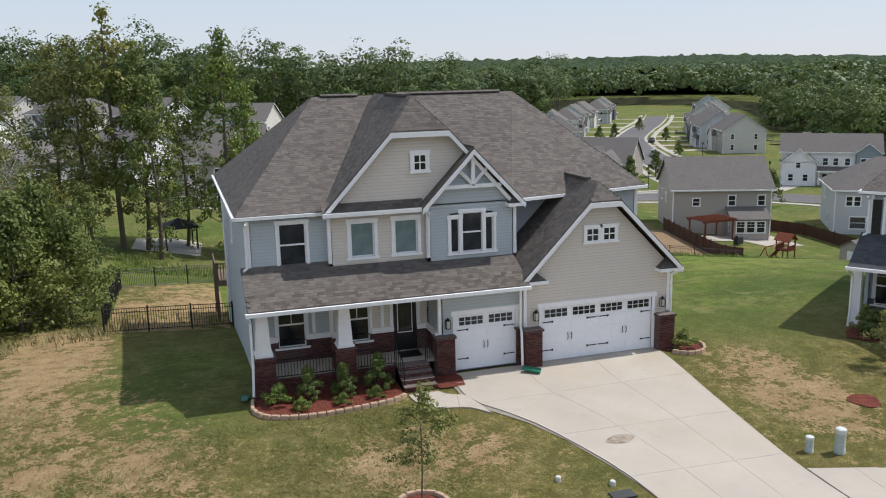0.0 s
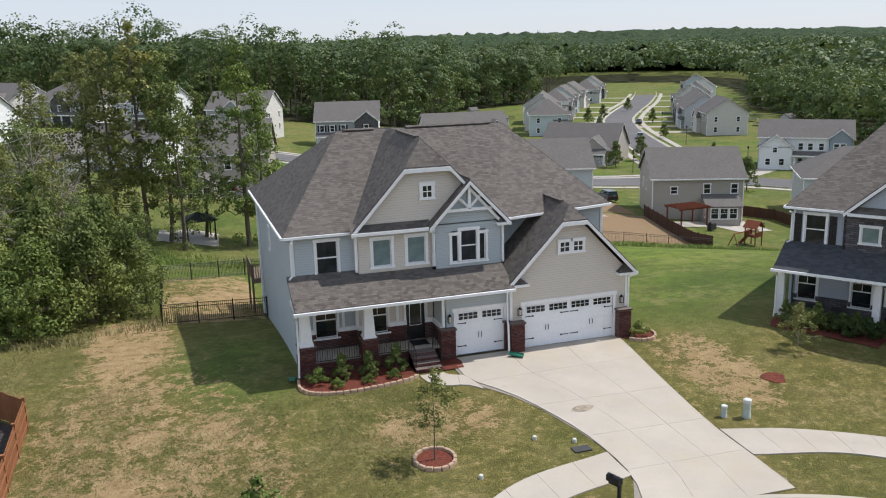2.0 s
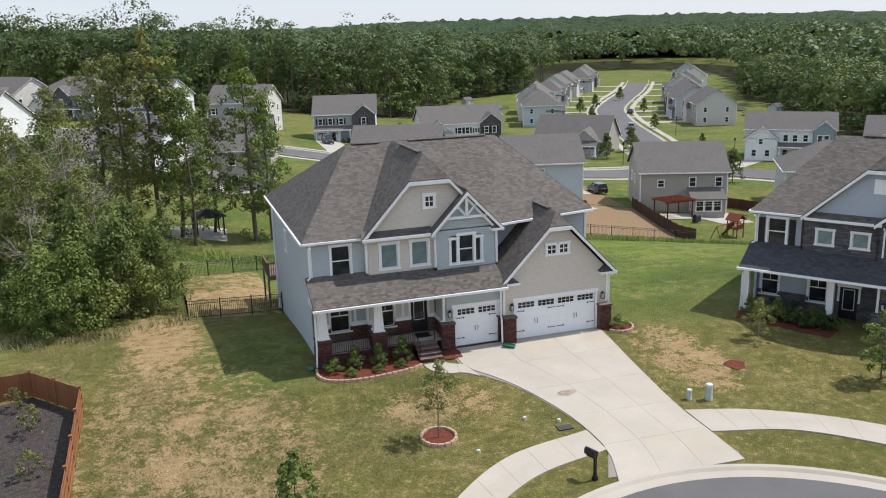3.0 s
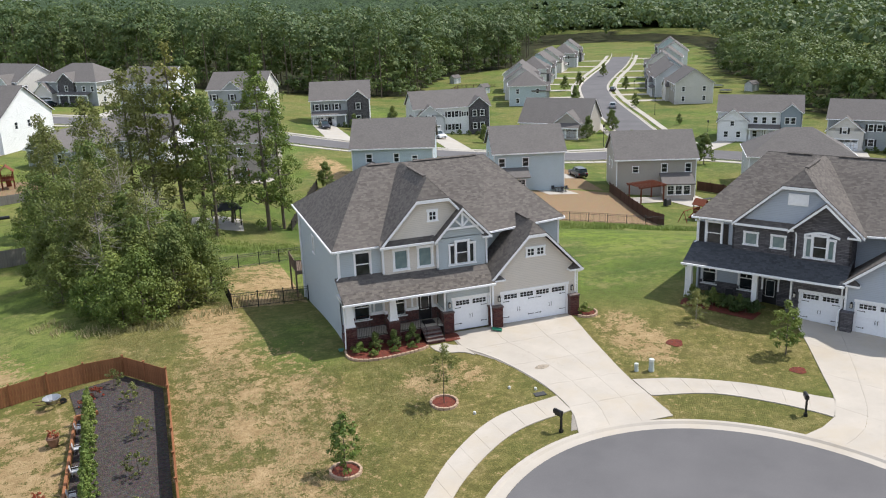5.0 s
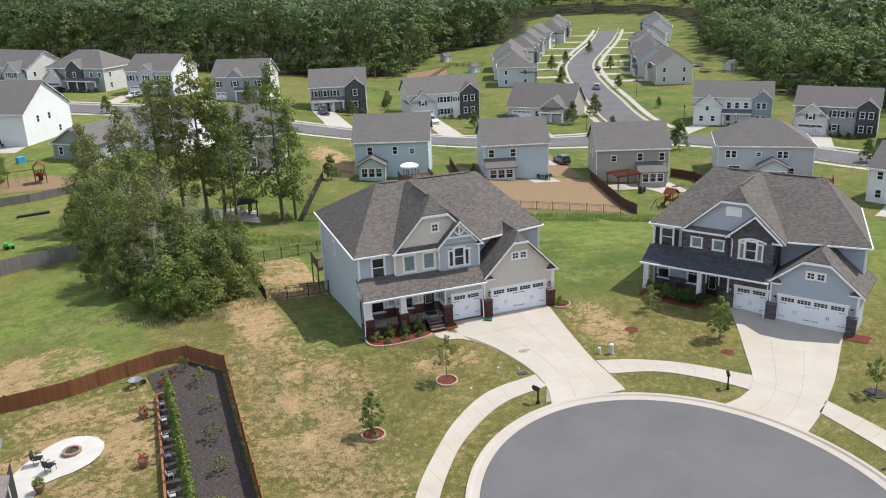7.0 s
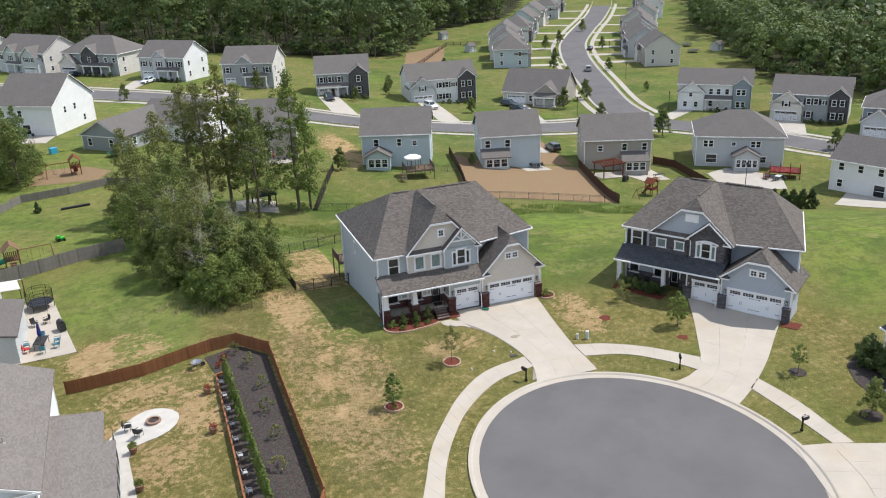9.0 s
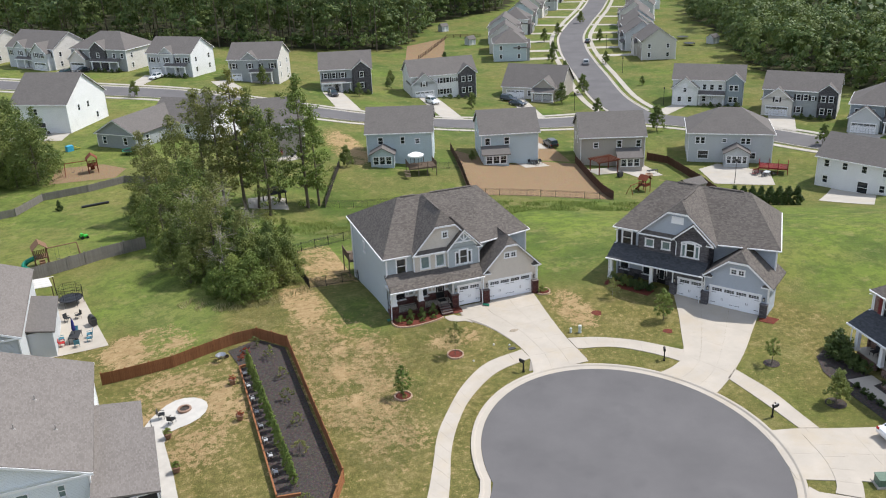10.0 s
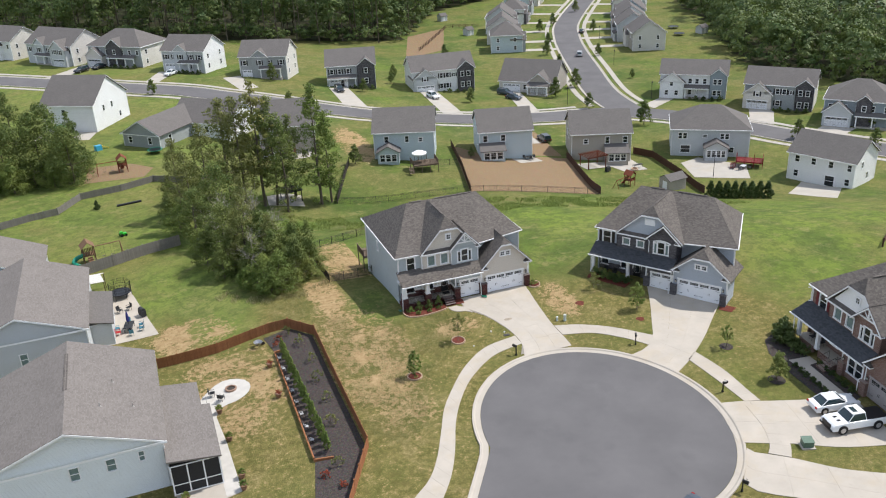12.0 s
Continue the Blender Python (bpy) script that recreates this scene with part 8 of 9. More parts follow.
def soften(ob, w):
    """Weld the faces and round the edges of a car panel."""
    bm = bmesh.new()
    bm.from_mesh(ob.data)
    bmesh.ops.remove_doubles(bm, verts=bm.verts[:], dist=0.001)
    bmesh.ops.recalc_face_normals(bm, faces=bm.faces[:])
    bmesh.ops.bevel(bm, geom=bm.edges[:], offset=w, segments=2, affect="EDGES", profile=0.6)
    for f in bm.faces:
        f.smooth = True
    bm.to_mesh(ob.data)
    bm.free()


def vehicle(m, label, c, kind="sedan", group=""):
    """A car along +x, origin on the ground at its middle."""
    L, W = {"sedan": (4.7, 1.82), "pickup": (5.8, 2.05), "suv": (4.8, 1.95)}[kind]
    t = thing("pickup_truck" if kind == "pickup" else "car", m, label, "car", group)
    body = {"sedan": [(-0.5, 0.55), (-0.49, 0.85), (-0.36, 0.93), (-0.2, 0.95), (0.17, 0.95), (0.42, 0.80), (0.49, 0.62), (0.5, 0.4), (0.48, 0.25), (-0.48, 0.25)],
            "pickup": [(-0.5, 0.6), (-0.5, 1.12), (-0.06, 1.14), (0.2, 1.14), (0.44, 1.08), (0.49, 0.9), (0.5, 0.5), (0.48, 0.4), (-0.48, 0.4)],
            "suv": [(-0.5, 0.5), (-0.495, 1.0), (-0.4, 1.05), (0.18, 1.04), (0.42, 0.93), (0.49, 0.75), (0.5, 0.45), (0.48, 0.3), (-0.48, 0.3)]}[kind]
    cab = {"sedan": [(-0.38, 0.92), (-0.24, 1.40), (-0.12, 1.45), (0.02, 1.43), (0.2, 0.94)],
           "pickup": [(-0.1, 1.12), (-0.075, 1.78), (0.0, 1.86), (0.12, 1.82), (0.22, 1.13)],
           "suv": [(-0.485, 1.02), (-0.44, 1.62), (-0.3, 1.70), (0.02, 1.68), (0.2, 1.03)]}[kind]

    def loft(prof, w0, w1, mb, mi=0):
        """A side outline swept across, narrower at the top."""
        zs = [p[1] for p in prof]
        lo, hi = min(zs), max(zs)
        a = [(x * L, -(w0 + (w1 - w0) * (z - lo) / (hi - lo)) / 2, z) for x, z in prof]
        b = [(x, -y, z) for x, y, z in a]
        mb.poly(a, mi), mb.poly(b[::-1], mi)
        for i in range(len(prof)):
            j = (i + 1) % len(prof)
            mb.poly([a[j], a[i], b[i], b[j]], mi)
    mb = MB()
    loft(body, W, W * 0.93, mb)
    soften(part("body", mb, paint(c), t), 0.07)
    mb = MB()
    loft(cab, W * 0.86, W * 0.68, mb)
    soften(part("cabin_glass", mb, CARGLASS, t), 0.05)
    mb = MB()
    top = sorted(cab, key=lambda p: -p[1])[:3]
    xs = sorted(p[0] * L for p in top)
    zt = max(p[1] for p in cab)
    mb.slab([(xs[0] - 0.05, -W * 0.35, zt + 0.01), (xs[-1] + 0.12, -W * 0.35, zt - 0.01), (xs[-1] + 0.12, W * 0.35, zt - 0.01), (xs[0] - 0.05, W * 0.35, zt + 0.01)], 0.06)
    part("roof_panel", mb, paint(c), t)
    for s in (-1, 1):
        for x0, x1 in ((cab[0], cab[1]), (cab[-1], cab[-2])):
            mb = MB()
            mb.cyl((x0[0] * L, s * W * 0.42, x0[1]), (x1[0] * L, s * W * 0.35, x1[1]), 0.045, n=5)
            part("pillar", mb, paint(c), t)
        mb = MB()
        mb.box(0.13 * L, s * W * 0.5 - 0.07, 1.0, 0.16 * L, s * W * 0.5 + 0.07, 1.14)
        part("mirror", mb, paint(c), t)
        mb = MB()
        mb.box(0.455 * L, s * W * 0.36 - 0.16, 0.62, 0.493 * L, s * W * 0.36 + 0.16, 0.76)
        part("headlight", mb, LAMP, t)
        mb = MB()
        mb.box(-0.503 * L, s * W * 0.38 - 0.14, 0.7, -0.48 * L, s * W * 0.38 + 0.14, 0.86)
        part("tail_light", mb, TAIL, t)
    mb = MB()
    if kind == "pickup":
        mb.box(0.488 * L, -W * 0.30, 0.62, 0.506 * L, W * 0.30, 0.98)
        mb.box(0.480 * L, -W * 0.46, 0.40, 0.512 * L, W * 0.46, 0.58)
    else:
        mb.box(0.492 * L, -W * 0.28, 0.42, 0.503 * L, W * 0.28, 0.6)
    part("grille", mb, BLACK, t)
    if kind == "pickup":
        mb = MB()
        mb.box(-0.49 * L, -W * 0.43, 1.12, -0.11 * L, W * 0.43, 1.17)
        part("bed_cover", mb, BLACK, t, "black bed cover")
        mb = MB()
        mb.box(0.02 * L, -0.4, 1.86, 0.1 * L, 0.4, 1.875)
        part("sunroof", mb, CARGLASS, t)
        for s in (-0.3, 0.3):
            mb = MB()
            mb.box(0.3 * L, s - 0.12, 1.12, 0.36 * L, s + 0.12, 1.135)
            part("bonnet_vent", mb, BLACK, t)
    r = 0.42 if kind == "pickup" else 0.34
    for s in (-1, 1):
        for x in (-0.31, 0.31):
            mb = MB()
            mb.cyl((x * L, s * (W / 2 - 0.16), r + 0.02), (x * L, s * (W / 2 + 0.004), r + 0.02), r * 1.18, n=18)
            part("wheel_arch", mb, BLACK, t)
    for x in (-0.31, 0.31):
        for s in (-1, 1):
            y = s * (W / 2 - 0.08)
            mb = MB()
            mb.cyl((x * L, y - 0.12, r), (x * L, y + 0.12, r), r, n=18)
            wh = part("wheel", mb, RUBBER, t)
            mb = MB()
            mb.cyl((x * L, y + s * 0.1, r), (x * L, y + s * 0.135, r), r * 0.62, n=14)
            part("rim", mb, RIM, wh)
    return t


def park(x, y, rz, *args, **kw):
    return vehicle(pose(x, y, height(x, y) + 0.09, 0, 0, rz), *args, **kw)


park(20.9, -36.25, -10, "white saloon car parked on the driveway", (0.78, 0.79, 0.80), "sedan")
park(20.5, -39.3, 170, "white pickup truck with a black bed cover", (0.78, 0.79, 0.80), "pickup")
park(-1.2, -43.6, 205, "dark blue-grey car at the kerb", (0.05, 0.06, 0.075), "sedan")
for x, y, rz, lab, c, k in ((-25.6, 173.0, 230, "white car on a driveway by the street", (0.75, 0.76, 0.77), "sedan"), (-50.2, 193.1, 225, "black car on a far driveway", (0.02, 0.02, 0.025), "suv"), (-45.2, 195.5, 225, "black car on a far driveway", (0.02, 0.02, 0.025), "sedan"),
                            (16.6, 141.5, 270, "black pickup before an open garage", (0.02, 0.022, 0.03), "suv"), (40.5, 131.5, 280, "white car on a driveway by the street", (0.75, 0.76, 0.77), "suv"), (62.4, 131.5, 300, "dark blue car on a driveway", (0.03, 0.045, 0.07), "suv"), (62.2, 125.5, 300, "dark blue car on a driveway", (0.03, 0.045, 0.07), "sedan"),
                            (50.6, 84.0, 85, "black car beside the tan house", (0.02, 0.02, 0.025), "suv"), (106.5, 168.0, 60, "silver car on a driveway", (0.4, 0.41, 0.42), "suv"), (128, 205, 55, "dark car on the street", (0.03, 0.03, 0.035), "sedan")):
    park(x, y, rz, lab, c, k, "cars parked along the street")

# driveways of the far houses
for i, pts in enumerate(([(-12.0, 163.5), (-7.0, 165), (-4.2, 148.5), (-9.5, 146.0)], [(-28.5, 179.5), (-24.0, 176.8), (-29.5, 165.0), (-33.0, 167.5)], [(14.8, 146.0), (20.2, 146.2), (19.0, 121.0), (13.5, 124.0)], [(39.5, 140), (44.6, 139.4), (41.8, 112.0), (36.6, 113.5)],
                         [(64.0, 136.0), (67.6, 132.6), (62.5, 110.0), (58.0, 110.5)], [(112.2, 88.5), (115.2, 82.5), (106.5, 72.0), (103.8, 77.5)], [(117.5, 67.0), (120.5, 60.5), (110.0, 56.0), (107.6, 61.5)], [(99.0, 108), (101.0, 105), (90.5, 99.0), (90, 103.5)],
                         [(44.8, 82), (49.0, 82), (50.0, 101), (45.5, 102)], [(-50.5, 203), (-46.5, 199.5), (-57.5, 185.0), (-61.5, 188.5)], [(20, 81), (23, 81), (25, 106), (21, 107)])):
    drape("driveway_far_%d" % (i + 1), pts, 0.065, CONCRETE_FAR, "pale concrete driveway of a house on the street", "driveway", 5)

# ---- gardens: furniture and play things ----
RED_WOOD = wood_mat("red_stained_wood", (0.16, 0.045, 0.025), (0.24, 0.075, 0.04))
GREEN_PLASTIC = plain("green_slide_plastic", (0.01, 0.24, 0.15), 0.35)
BLUE_CLOTH = plain("dark_blue_cloth", (0.025, 0.03, 0.16), 0.9)
TEAL = plain("teal_paint", (0.06, 0.20, 0.26), 0.5)
RED_PLASTIC = plain("red_plastic", (0.45, 0.02, 0.02), 0.5)
CHAR = plain("dark_wicker", (0.03, 0.03, 0.032), 0.7)


def chair(x, y, rz, mat, label, z=0.07, s=1.0):
    t = thing("garden_chair", pose(x, y, height(x, y) + z, 0, 0, rz) @ Matrix.Diagonal((s, s, s, 1)), label, "chair", "garden chairs")
    mb = MB()
    mb.box(-0.26, -0.26, 0.40, 0.26, 0.26, 0.46)
    part("seat", mb, mat, t)
    mb = MB()
    mb.box(-0.26, 0.22, 0.46, 0.26, 0.27, 0.95, m=pose(0, 0.02, 0, -8, 0, 0))
    part("backrest", mb, mat, t)
    for a in (-0.23, 0.23):
        for b in (-0.23, 0.23):
            mb = MB()
            mb.cyl((a, b, 0), (a, b, 0.42), 0.02, n=5)
            part("leg", mb, mat, t)
        mb = MB()
        mb.box(a - 0.03, -0.24, 0.63, a + 0.03, 0.24, 0.66)
        part("armrest", mb, mat, t)


def table(x, y, rz, w, d, mat, label, z=0.07):
    t = thing("garden_table", pose(x, y, height(x, y) + z, 0, 0, rz), label, "table")
    mb = MB()
    mb.box(-w / 2, -d / 2, 0.7, w / 2, d / 2, 0.75)
    part("tabletop", mb, mat, t)
    for a in (-1, 1):
        for b in (-1, 1):
            mb = MB()
            mb.cyl((a * (w / 2 - 0.08), b * (d / 2 - 0.08), 0), (a * (w / 2 - 0.08), b * (d / 2 - 0.08), 0.7), 0.03, n=5)
            part("leg", mb, mat, t)


def parasol(x, y, mat, label, h=2.4, closed=True, z=0.07):
    t = thing("parasol", pose(x, y, height(x, y) + z), label, "parasol")
    mb = MB()
    mb.cyl((0, 0, 0), (0, 0, h), 0.025, n=6)
    part("pole", mb, IRON, t)
    mb = MB()
    mb.lathe([(0.30, 0), (0.28, 0.08), (0.001, 0.1)], 12)
    part("base", mb, IRON, t)
    mb = MB()
    mb.lathe([(0.17, h * 0.45), (0.22, h * 0.55), (0.12, h * 0.85), (0.02, h)] if closed else [(1.5, h - 0.45), (0.8, h - 0.15), (0.02, h)], 8)
    part("canopy", mb, mat, t)


def trampoline(x, y, r, label, net=True, tint=None):
    t = thing("trampoline", pose(x, y, height(x, y) + 0.05), label, "trampoline")
    mb = MB()
    mb.lathe([(0.001, 0.75), (r * 0.9, 0.75)], 20)
    part("mat", mb, BLACK, t)
    mb = MB()
    mb.lathe([(r * 0.88, 0.77), (r, 0.79), (r, 0.72), (r * 0.88, 0.72)], 20)
    part("pad", mb, tint or CHAR, t)
    for i in range(6):
        a = i * math.pi / 3
        mb = MB()
        mb.cyl((r * math.cos(a), r * math.sin(a), 0), (r * 1.03 * math.cos(a), r * 1.03 * math.sin(a), 2.3 if net else 0.72), 0.03, n=5)
        part("leg", mb, IRON, t)
    if net:
        mb = MB()
        for k in range(36):
            a = k * math.pi / 18
            mb.cyl((r * math.cos(a), r * math.sin(a), 0.75), (r * math.cos(a), r * math.sin(a), 2.2), 0.012, n=3)
        for z in (1.1, 1.5, 1.9, 2.2):
            mb.lathe([(r, z), (r, z + 0.03)], 24)
        part("net", mb, BLACK, t)


def grill(x, y, rz, z=0.07):
    t = thing("barbecue", pose(x, y, height(x, y) + z, 0, 0, rz), "covered black barbecue on the patio", "barbecue")
    mb = MB()
    mb.box(-0.6, -0.3, 0.1, 0.6, 0.3, 0.85)
    part("cabinet", mb, CHAR, t)
    mb = MB()
    mb.cyl((-0.45, 0, 0.88), (0.45, 0, 0.88), 0.3, n=12)
    part("hood", mb, CHAR, t)


def swing_set(x, y, rz, mat, label, slide=None, s=1.0):
    t = thing("play_set", pose(x, y, height(x, y), 0, 0, rz) @ Matrix.Diagonal((s, s, s, 1)), label, "play set")
    for a in (-0.8, 0.8):
        for b in (-0.8, 0.8):
            mb = MB()
            mb.box(a - 0.06, b - 0.06, -0.2, a + 0.06, b + 0.06, 2.6)
            part("post", mb, mat, t)
    mb = MB()
    mb.box(-0.9, -0.9, 1.3, 0.9, 0.9, 1.38)
    part("deck", mb, mat, t)
    for b in (-0.9, 0.82):
        for k in range(8):
            mb = MB()
            mb.box(-0.85 + k * 0.22, b, 1.38, -0.72 + k * 0.22, b + 0.05, 2.0)
            part("slat", mb, mat, t)
    mb = MB()
    roof_gable(mb, -1.0, 1.0, -1.1, 1.1, 2.6, 0.9, 0.06)
    part("roof", mb, mat, t)
    mb = MB()
    mb.cyl((0.8, 0, 2.3), (4.6, 0, 2.3), 0.07, n=6)
    part("beam", mb, mat, t)
    for b in (-1.1, 1.1):
        mb = MB()
        mb.cyl((4.6, 0, 2.3), (4.8, b, -0.1), 0.06, n=6)
        part("leg", mb, mat, t)
    for q in (2.0, 3.4):
        mb = MB()
        for e in (-0.22, 0.22):
            mb.cyl((q + e, 0, 2.3), (q + e, 0, 0.55), 0.012, n=4)
        mb.box(q - 0.24, -0.1, 0.5, q + 0.24, 0.1, 0.54)
        part("swing", mb, BLACK, t)
    if slide:
        mb = MB()
        pts = [(-0.8, -0.4, 1.5)] + [(-1.5 + 0.75 * math.cos(a), -0.4 + 0.75 * math.sin(a), 1.4 - 0.26 * a) for a in np.linspace(0, 4.7, 12)]
        mb.tube(pts, 0.33, 8)
        part("slide", mb, slide, t, "spiral green plastic slide")
    for k in range(5):
        mb = MB()
        mb.box(-0.35, -0.95 - 0.22 * (5 - k), 0.0 + 0.24 * k, 0.35, -0.75 - 0.22 * (5 - k), 0.26 + 0.24 * k)
        part("step", mb, mat, t)


def deck(x, y, rz, w, d, h, mat, label, steps=5):
    t = thing("deck", pose(x, y, height(x, y), 0, 0, rz), label, "deck")
    mb = MB()
    n = int(w / 0.18)
    for i in range(n):
        mb.box(i * w / n + 0.01, 0, h - 0.04, (i + 1) * w / n - 0.01, d, h)
    part("decking", mb, mat, t)["kind"] = "stuff"
    mb = MB()
    mb.box(0, 0, h - 0.28, w, 0.06, h - 0.04)
    part("fascia", mb, mat, t)
    for i in range(4):
        for yy in (0.08, d - 0.1):
            mb = MB()
            mb.box(i * (w - 0.12) / 3, yy - 0.06, -0.6, i * (w - 0.12) / 3 + 0.12, yy + 0.06, h + 0.95)
            part("post", mb, mat, t)
    for a, b, c, e in ((0, w, 0.02, 0.08), (0, 0.06, 0, d), (w - 0.06, w, 0, d)):
        mb = MB()
        mb.box(a, c, h + 0.88, b, e, h + 0.95)
        part("rail", mb, mat, t)
        mb = MB()
        k = int(max(b - a, e - c) / 0.14)
        for i in range(1, k):
            xx, yy = (a + (b - a) * i / k, (c + e) / 2) if b - a > e - c else ((a + b) / 2, c + (e - c) * i / k)
            mb.box(xx - 0.02, yy - 0.02, h, xx + 0.02, yy + 0.02, h + 0.9)
        part("balusters", mb, mat, t)["kind"] = "stuff"
    for k in range(steps):
        mb = MB()
        mb.box(-1.0, -0.28 * (k + 1), h - 0.2 * (k + 1) - 0.05, 0.0, -0.28 * k, h - 0.2 * (k + 1))
        part("step", mb, mat, t)


DECK_WOOD = wood_mat("deck_wood", (0.14, 0.10, 0.075), (0.24, 0.18, 0.135))
deck(12.6, 66.4, -6.3, 5.2, 3.4, 1.5, DECK_WOOD, "brown wooden deck with a railing behind the blue house")
t = thing("gazebo_cover", pose(14.6, 68.4, height(14.6, 68.4) + 1.5), "white fabric canopy over the deck", "canopy")
mb = MB()
mb.lathe([(1.5, 1.7), (1.55, 1.95), (0.9, 2.25), (0.01, 2.35)], 10)
part("canopy", mb, WHITE, t)
for a in range(4):
    mb = MB()
    mb.cyl((1.1 * math.cos(a * math.pi / 2 + 0.8), 1.1 * math.sin(a * math.pi / 2 + 0.8), 0), (1.1 * math.cos(a * math.pi / 2 + 0.8), 1.1 * math.sin(a * math.pi / 2 + 0.8), 1.8), 0.03, n=5)
    part("post", mb, IRON, t)
deck(-11.7, 15.9, 0, 5.0, 3.0, 2.2, DECK_WOOD, "brown wooden raised deck behind the house", 0)
deck(78.9, 51.2, -42, 5.4, 3.2, 1.3, plain("red_deck_paint", (0.20, 0.012, 0.015), 0.6), "dark red wooden deck with furniture behind the grey house")

# gazebo under the tall trees
t = thing("gazebo", pose(-13.4, 59.6, height(-13.4, 59.6) + 0.06, 0, 0, 8), "black metal gazebo with a dark canopy among the trees", "gazebo")
for x in (-1.5, 1.5):
    for y in (-1.5, 1.5):
        mb = MB()
        mb.box(x - 0.07, y - 0.07, 0, x + 0.07, y + 0.07, 2.3)
        part("post", mb, IRON, t)
mb = MB()
lo, mid, hi = [(-1.8, -1.8, 2.25), (1.8, -1.8, 2.25), (1.8, 1.8, 2.25), (-1.8, 1.8, 2.25)], [(-0.6, -0.6, 2.75), (0.6, -0.6, 2.75), (0.6, 0.6, 2.75), (-0.6, 0.6, 2.75)], [(-0.05, -0.05, 3.05), (0.05, -0.05, 3.05), (0.05, 0.05, 3.05), (-0.05, 0.05, 3.05)]
for a, b in ((lo, mid), (mid, hi)):
    for i in range(4):
        j = (i + 1) % 4
        mb.poly([a[i], a[j], b[j], b[i]])
mb.poly(hi)
mb.poly(lo[::-1])
part("canopy", mb, CHAR, t)
mb = MB()
for a, b in zip(lo, lo[1:] + lo[:1]):
    mb.cyl((a[0] * 0.95, a[1] * 0.95, 2.2), (b[0] * 0.95, b[1] * 0.95, 2.2), 0.06, n=5)
part("frame", mb, IRON, t)

# pergola
t = thing("pergola", pose(49.2, 60.8, height(51, 62) + 0.05, 0, 0, 3), "reddish-brown wooden pergola on the patio", "pergola")
for a in (0, 4.2):
    for b in (0, 3.2):
        mb = MB()
        mb.box(a - 0.08, b - 0.08, 0, a + 0.08, b + 0.08, 2.5)
        part("post", mb, RED_WOOD, t)
for b in (0, 3.2):
    mb = MB()
    mb.box(-0.4, b - 0.05, 2.45, 4.6, b + 0.05, 2.65)
    part("beam", mb, RED_WOOD, t)
for k in range(10):
    mb = MB()
    mb.box(-0.3 + k * 0.52, -0.4, 2.65, -0.22 + k * 0.52, 3.6, 2.8)
    part("rafter", mb, RED_WOOD, t)
grill(52.5, 58.6, 20)
swing_set(52.0, 49.4, 200, RED_WOOD, "reddish wooden play set with swings in a back garden", s=0.9)
t = thing("shed", pose(57.4, 43.6, height(59, 45), 0, 0, 8), "small tan garden shed with a grey roof", "shed")
mb = MB()
mb.box(0, 0, -0.5, 4.2, 3.0, 2.3)
gable_wall(mb, (0, 3), -90, [(0, 2.3), (3, 2.3), (1.5, 3.1)]), gable_wall(mb, (4.2, 0), 90, [(0, 2.3), (3, 2.3), (1.5, 3.1)])
part("wall", mb, TAN, t)
mb = MB()
mb.slab([(-0.2, -0.2, 2.25), (4.4, -0.2, 2.25), (4.4, 1.5, 3.2), (-0.2, 1.5, 3.2)], 0.08), mb.slab([(4.4, 3.2, 2.25), (-0.2, 3.2, 2.25), (-0.2, 1.5, 3.2), (4.4, 1.5, 3.2)], 0.08)
part("roof", mb, SHINGLE_GREY, t)
mb = MB()
mb.box(-0.03, 0.8, 0, 0.02, 2.0, 1.9)
part("door", mb, WHITE, t)
for x, y, w in ((162.5, 177.3, 3.4), (88.8, 224.4, 3.0), (92, 262, 3.2)):
    t = thing("shed", pose(x, y, height(x, y), 0, 0, 15), "small grey garden shed near the woods", "shed", "garden sheds")
    mb = MB()
    mb.box(0, 0, -0.5, w, 3.0, 2.2)
    gable_wall(mb, (0, 3), -90, [(0, 2.2), (3, 2.2), (1.5, 3.2)]), gable_wall(mb, (w, 0), 90, [(0, 2.2), (3, 2.2), (1.5, 3.2)])
    part("wall", mb, PALE_GREY, t)
    mb = MB()
    mb.slab([(-0.2, -0.2, 2.15), (w + 0.2, -0.2, 2.15), (w + 0.2, 1.5, 3.3), (-0.2, 1.5, 3.3)], 0.08), mb.slab([(w + 0.2, 3.2, 2.15), (-0.2, 3.2, 2.15), (-0.2, 1.5, 3.3), (w + 0.2, 1.5, 3.3)], 0.08)
    part("roof", mb, SHINGLE_GREY, t)
    mb = MB()
    mb.box(w * 0.35, -0.03, 0, w * 0.65, 0.02, 1.9)
    part("door", mb, WHITE, t)
trampoline(160.8, 192.9, 2.0, "black trampoline in a far garden", False)
trampoline(154.5, 180.0, 2.0, "black trampoline in a far garden", False)

# western patio
trampoline(-43.6, 23.2, 1.35, "black netted trampoline on the patio edge")
table(-42.9, 12.6, 80, 1.9, 1.1, CHAR, "dark dining table on the pale patio")
parasol(-42.9, 12.6, BLUE_CLOTH, "closed dark blue parasol over the patio table", 2.7)
for dx, dy, rz, m_ in ((-1.4, 0.3, 90, TEAL), (1.4, 0.2, 270, TEAL), (-1.3, -0.9, 90, RED_PLASTIC), (1.4, -0.9, 270, TEAL), (0, 1.5, 0, TEAL), (0.2, -1.7, 180, TEAL)):
    chair(-42.9 + dx, 12.6 + dy, rz, m_, "painted metal chair round the patio table")
for x, y, rz in ((-43.9, 18.2, 40), (-45.6, 19.6, 100), (-42.8, 18.6, -60)):
    chair(x, y, rz, CHAR, "dark lounge chair on the pale patio")
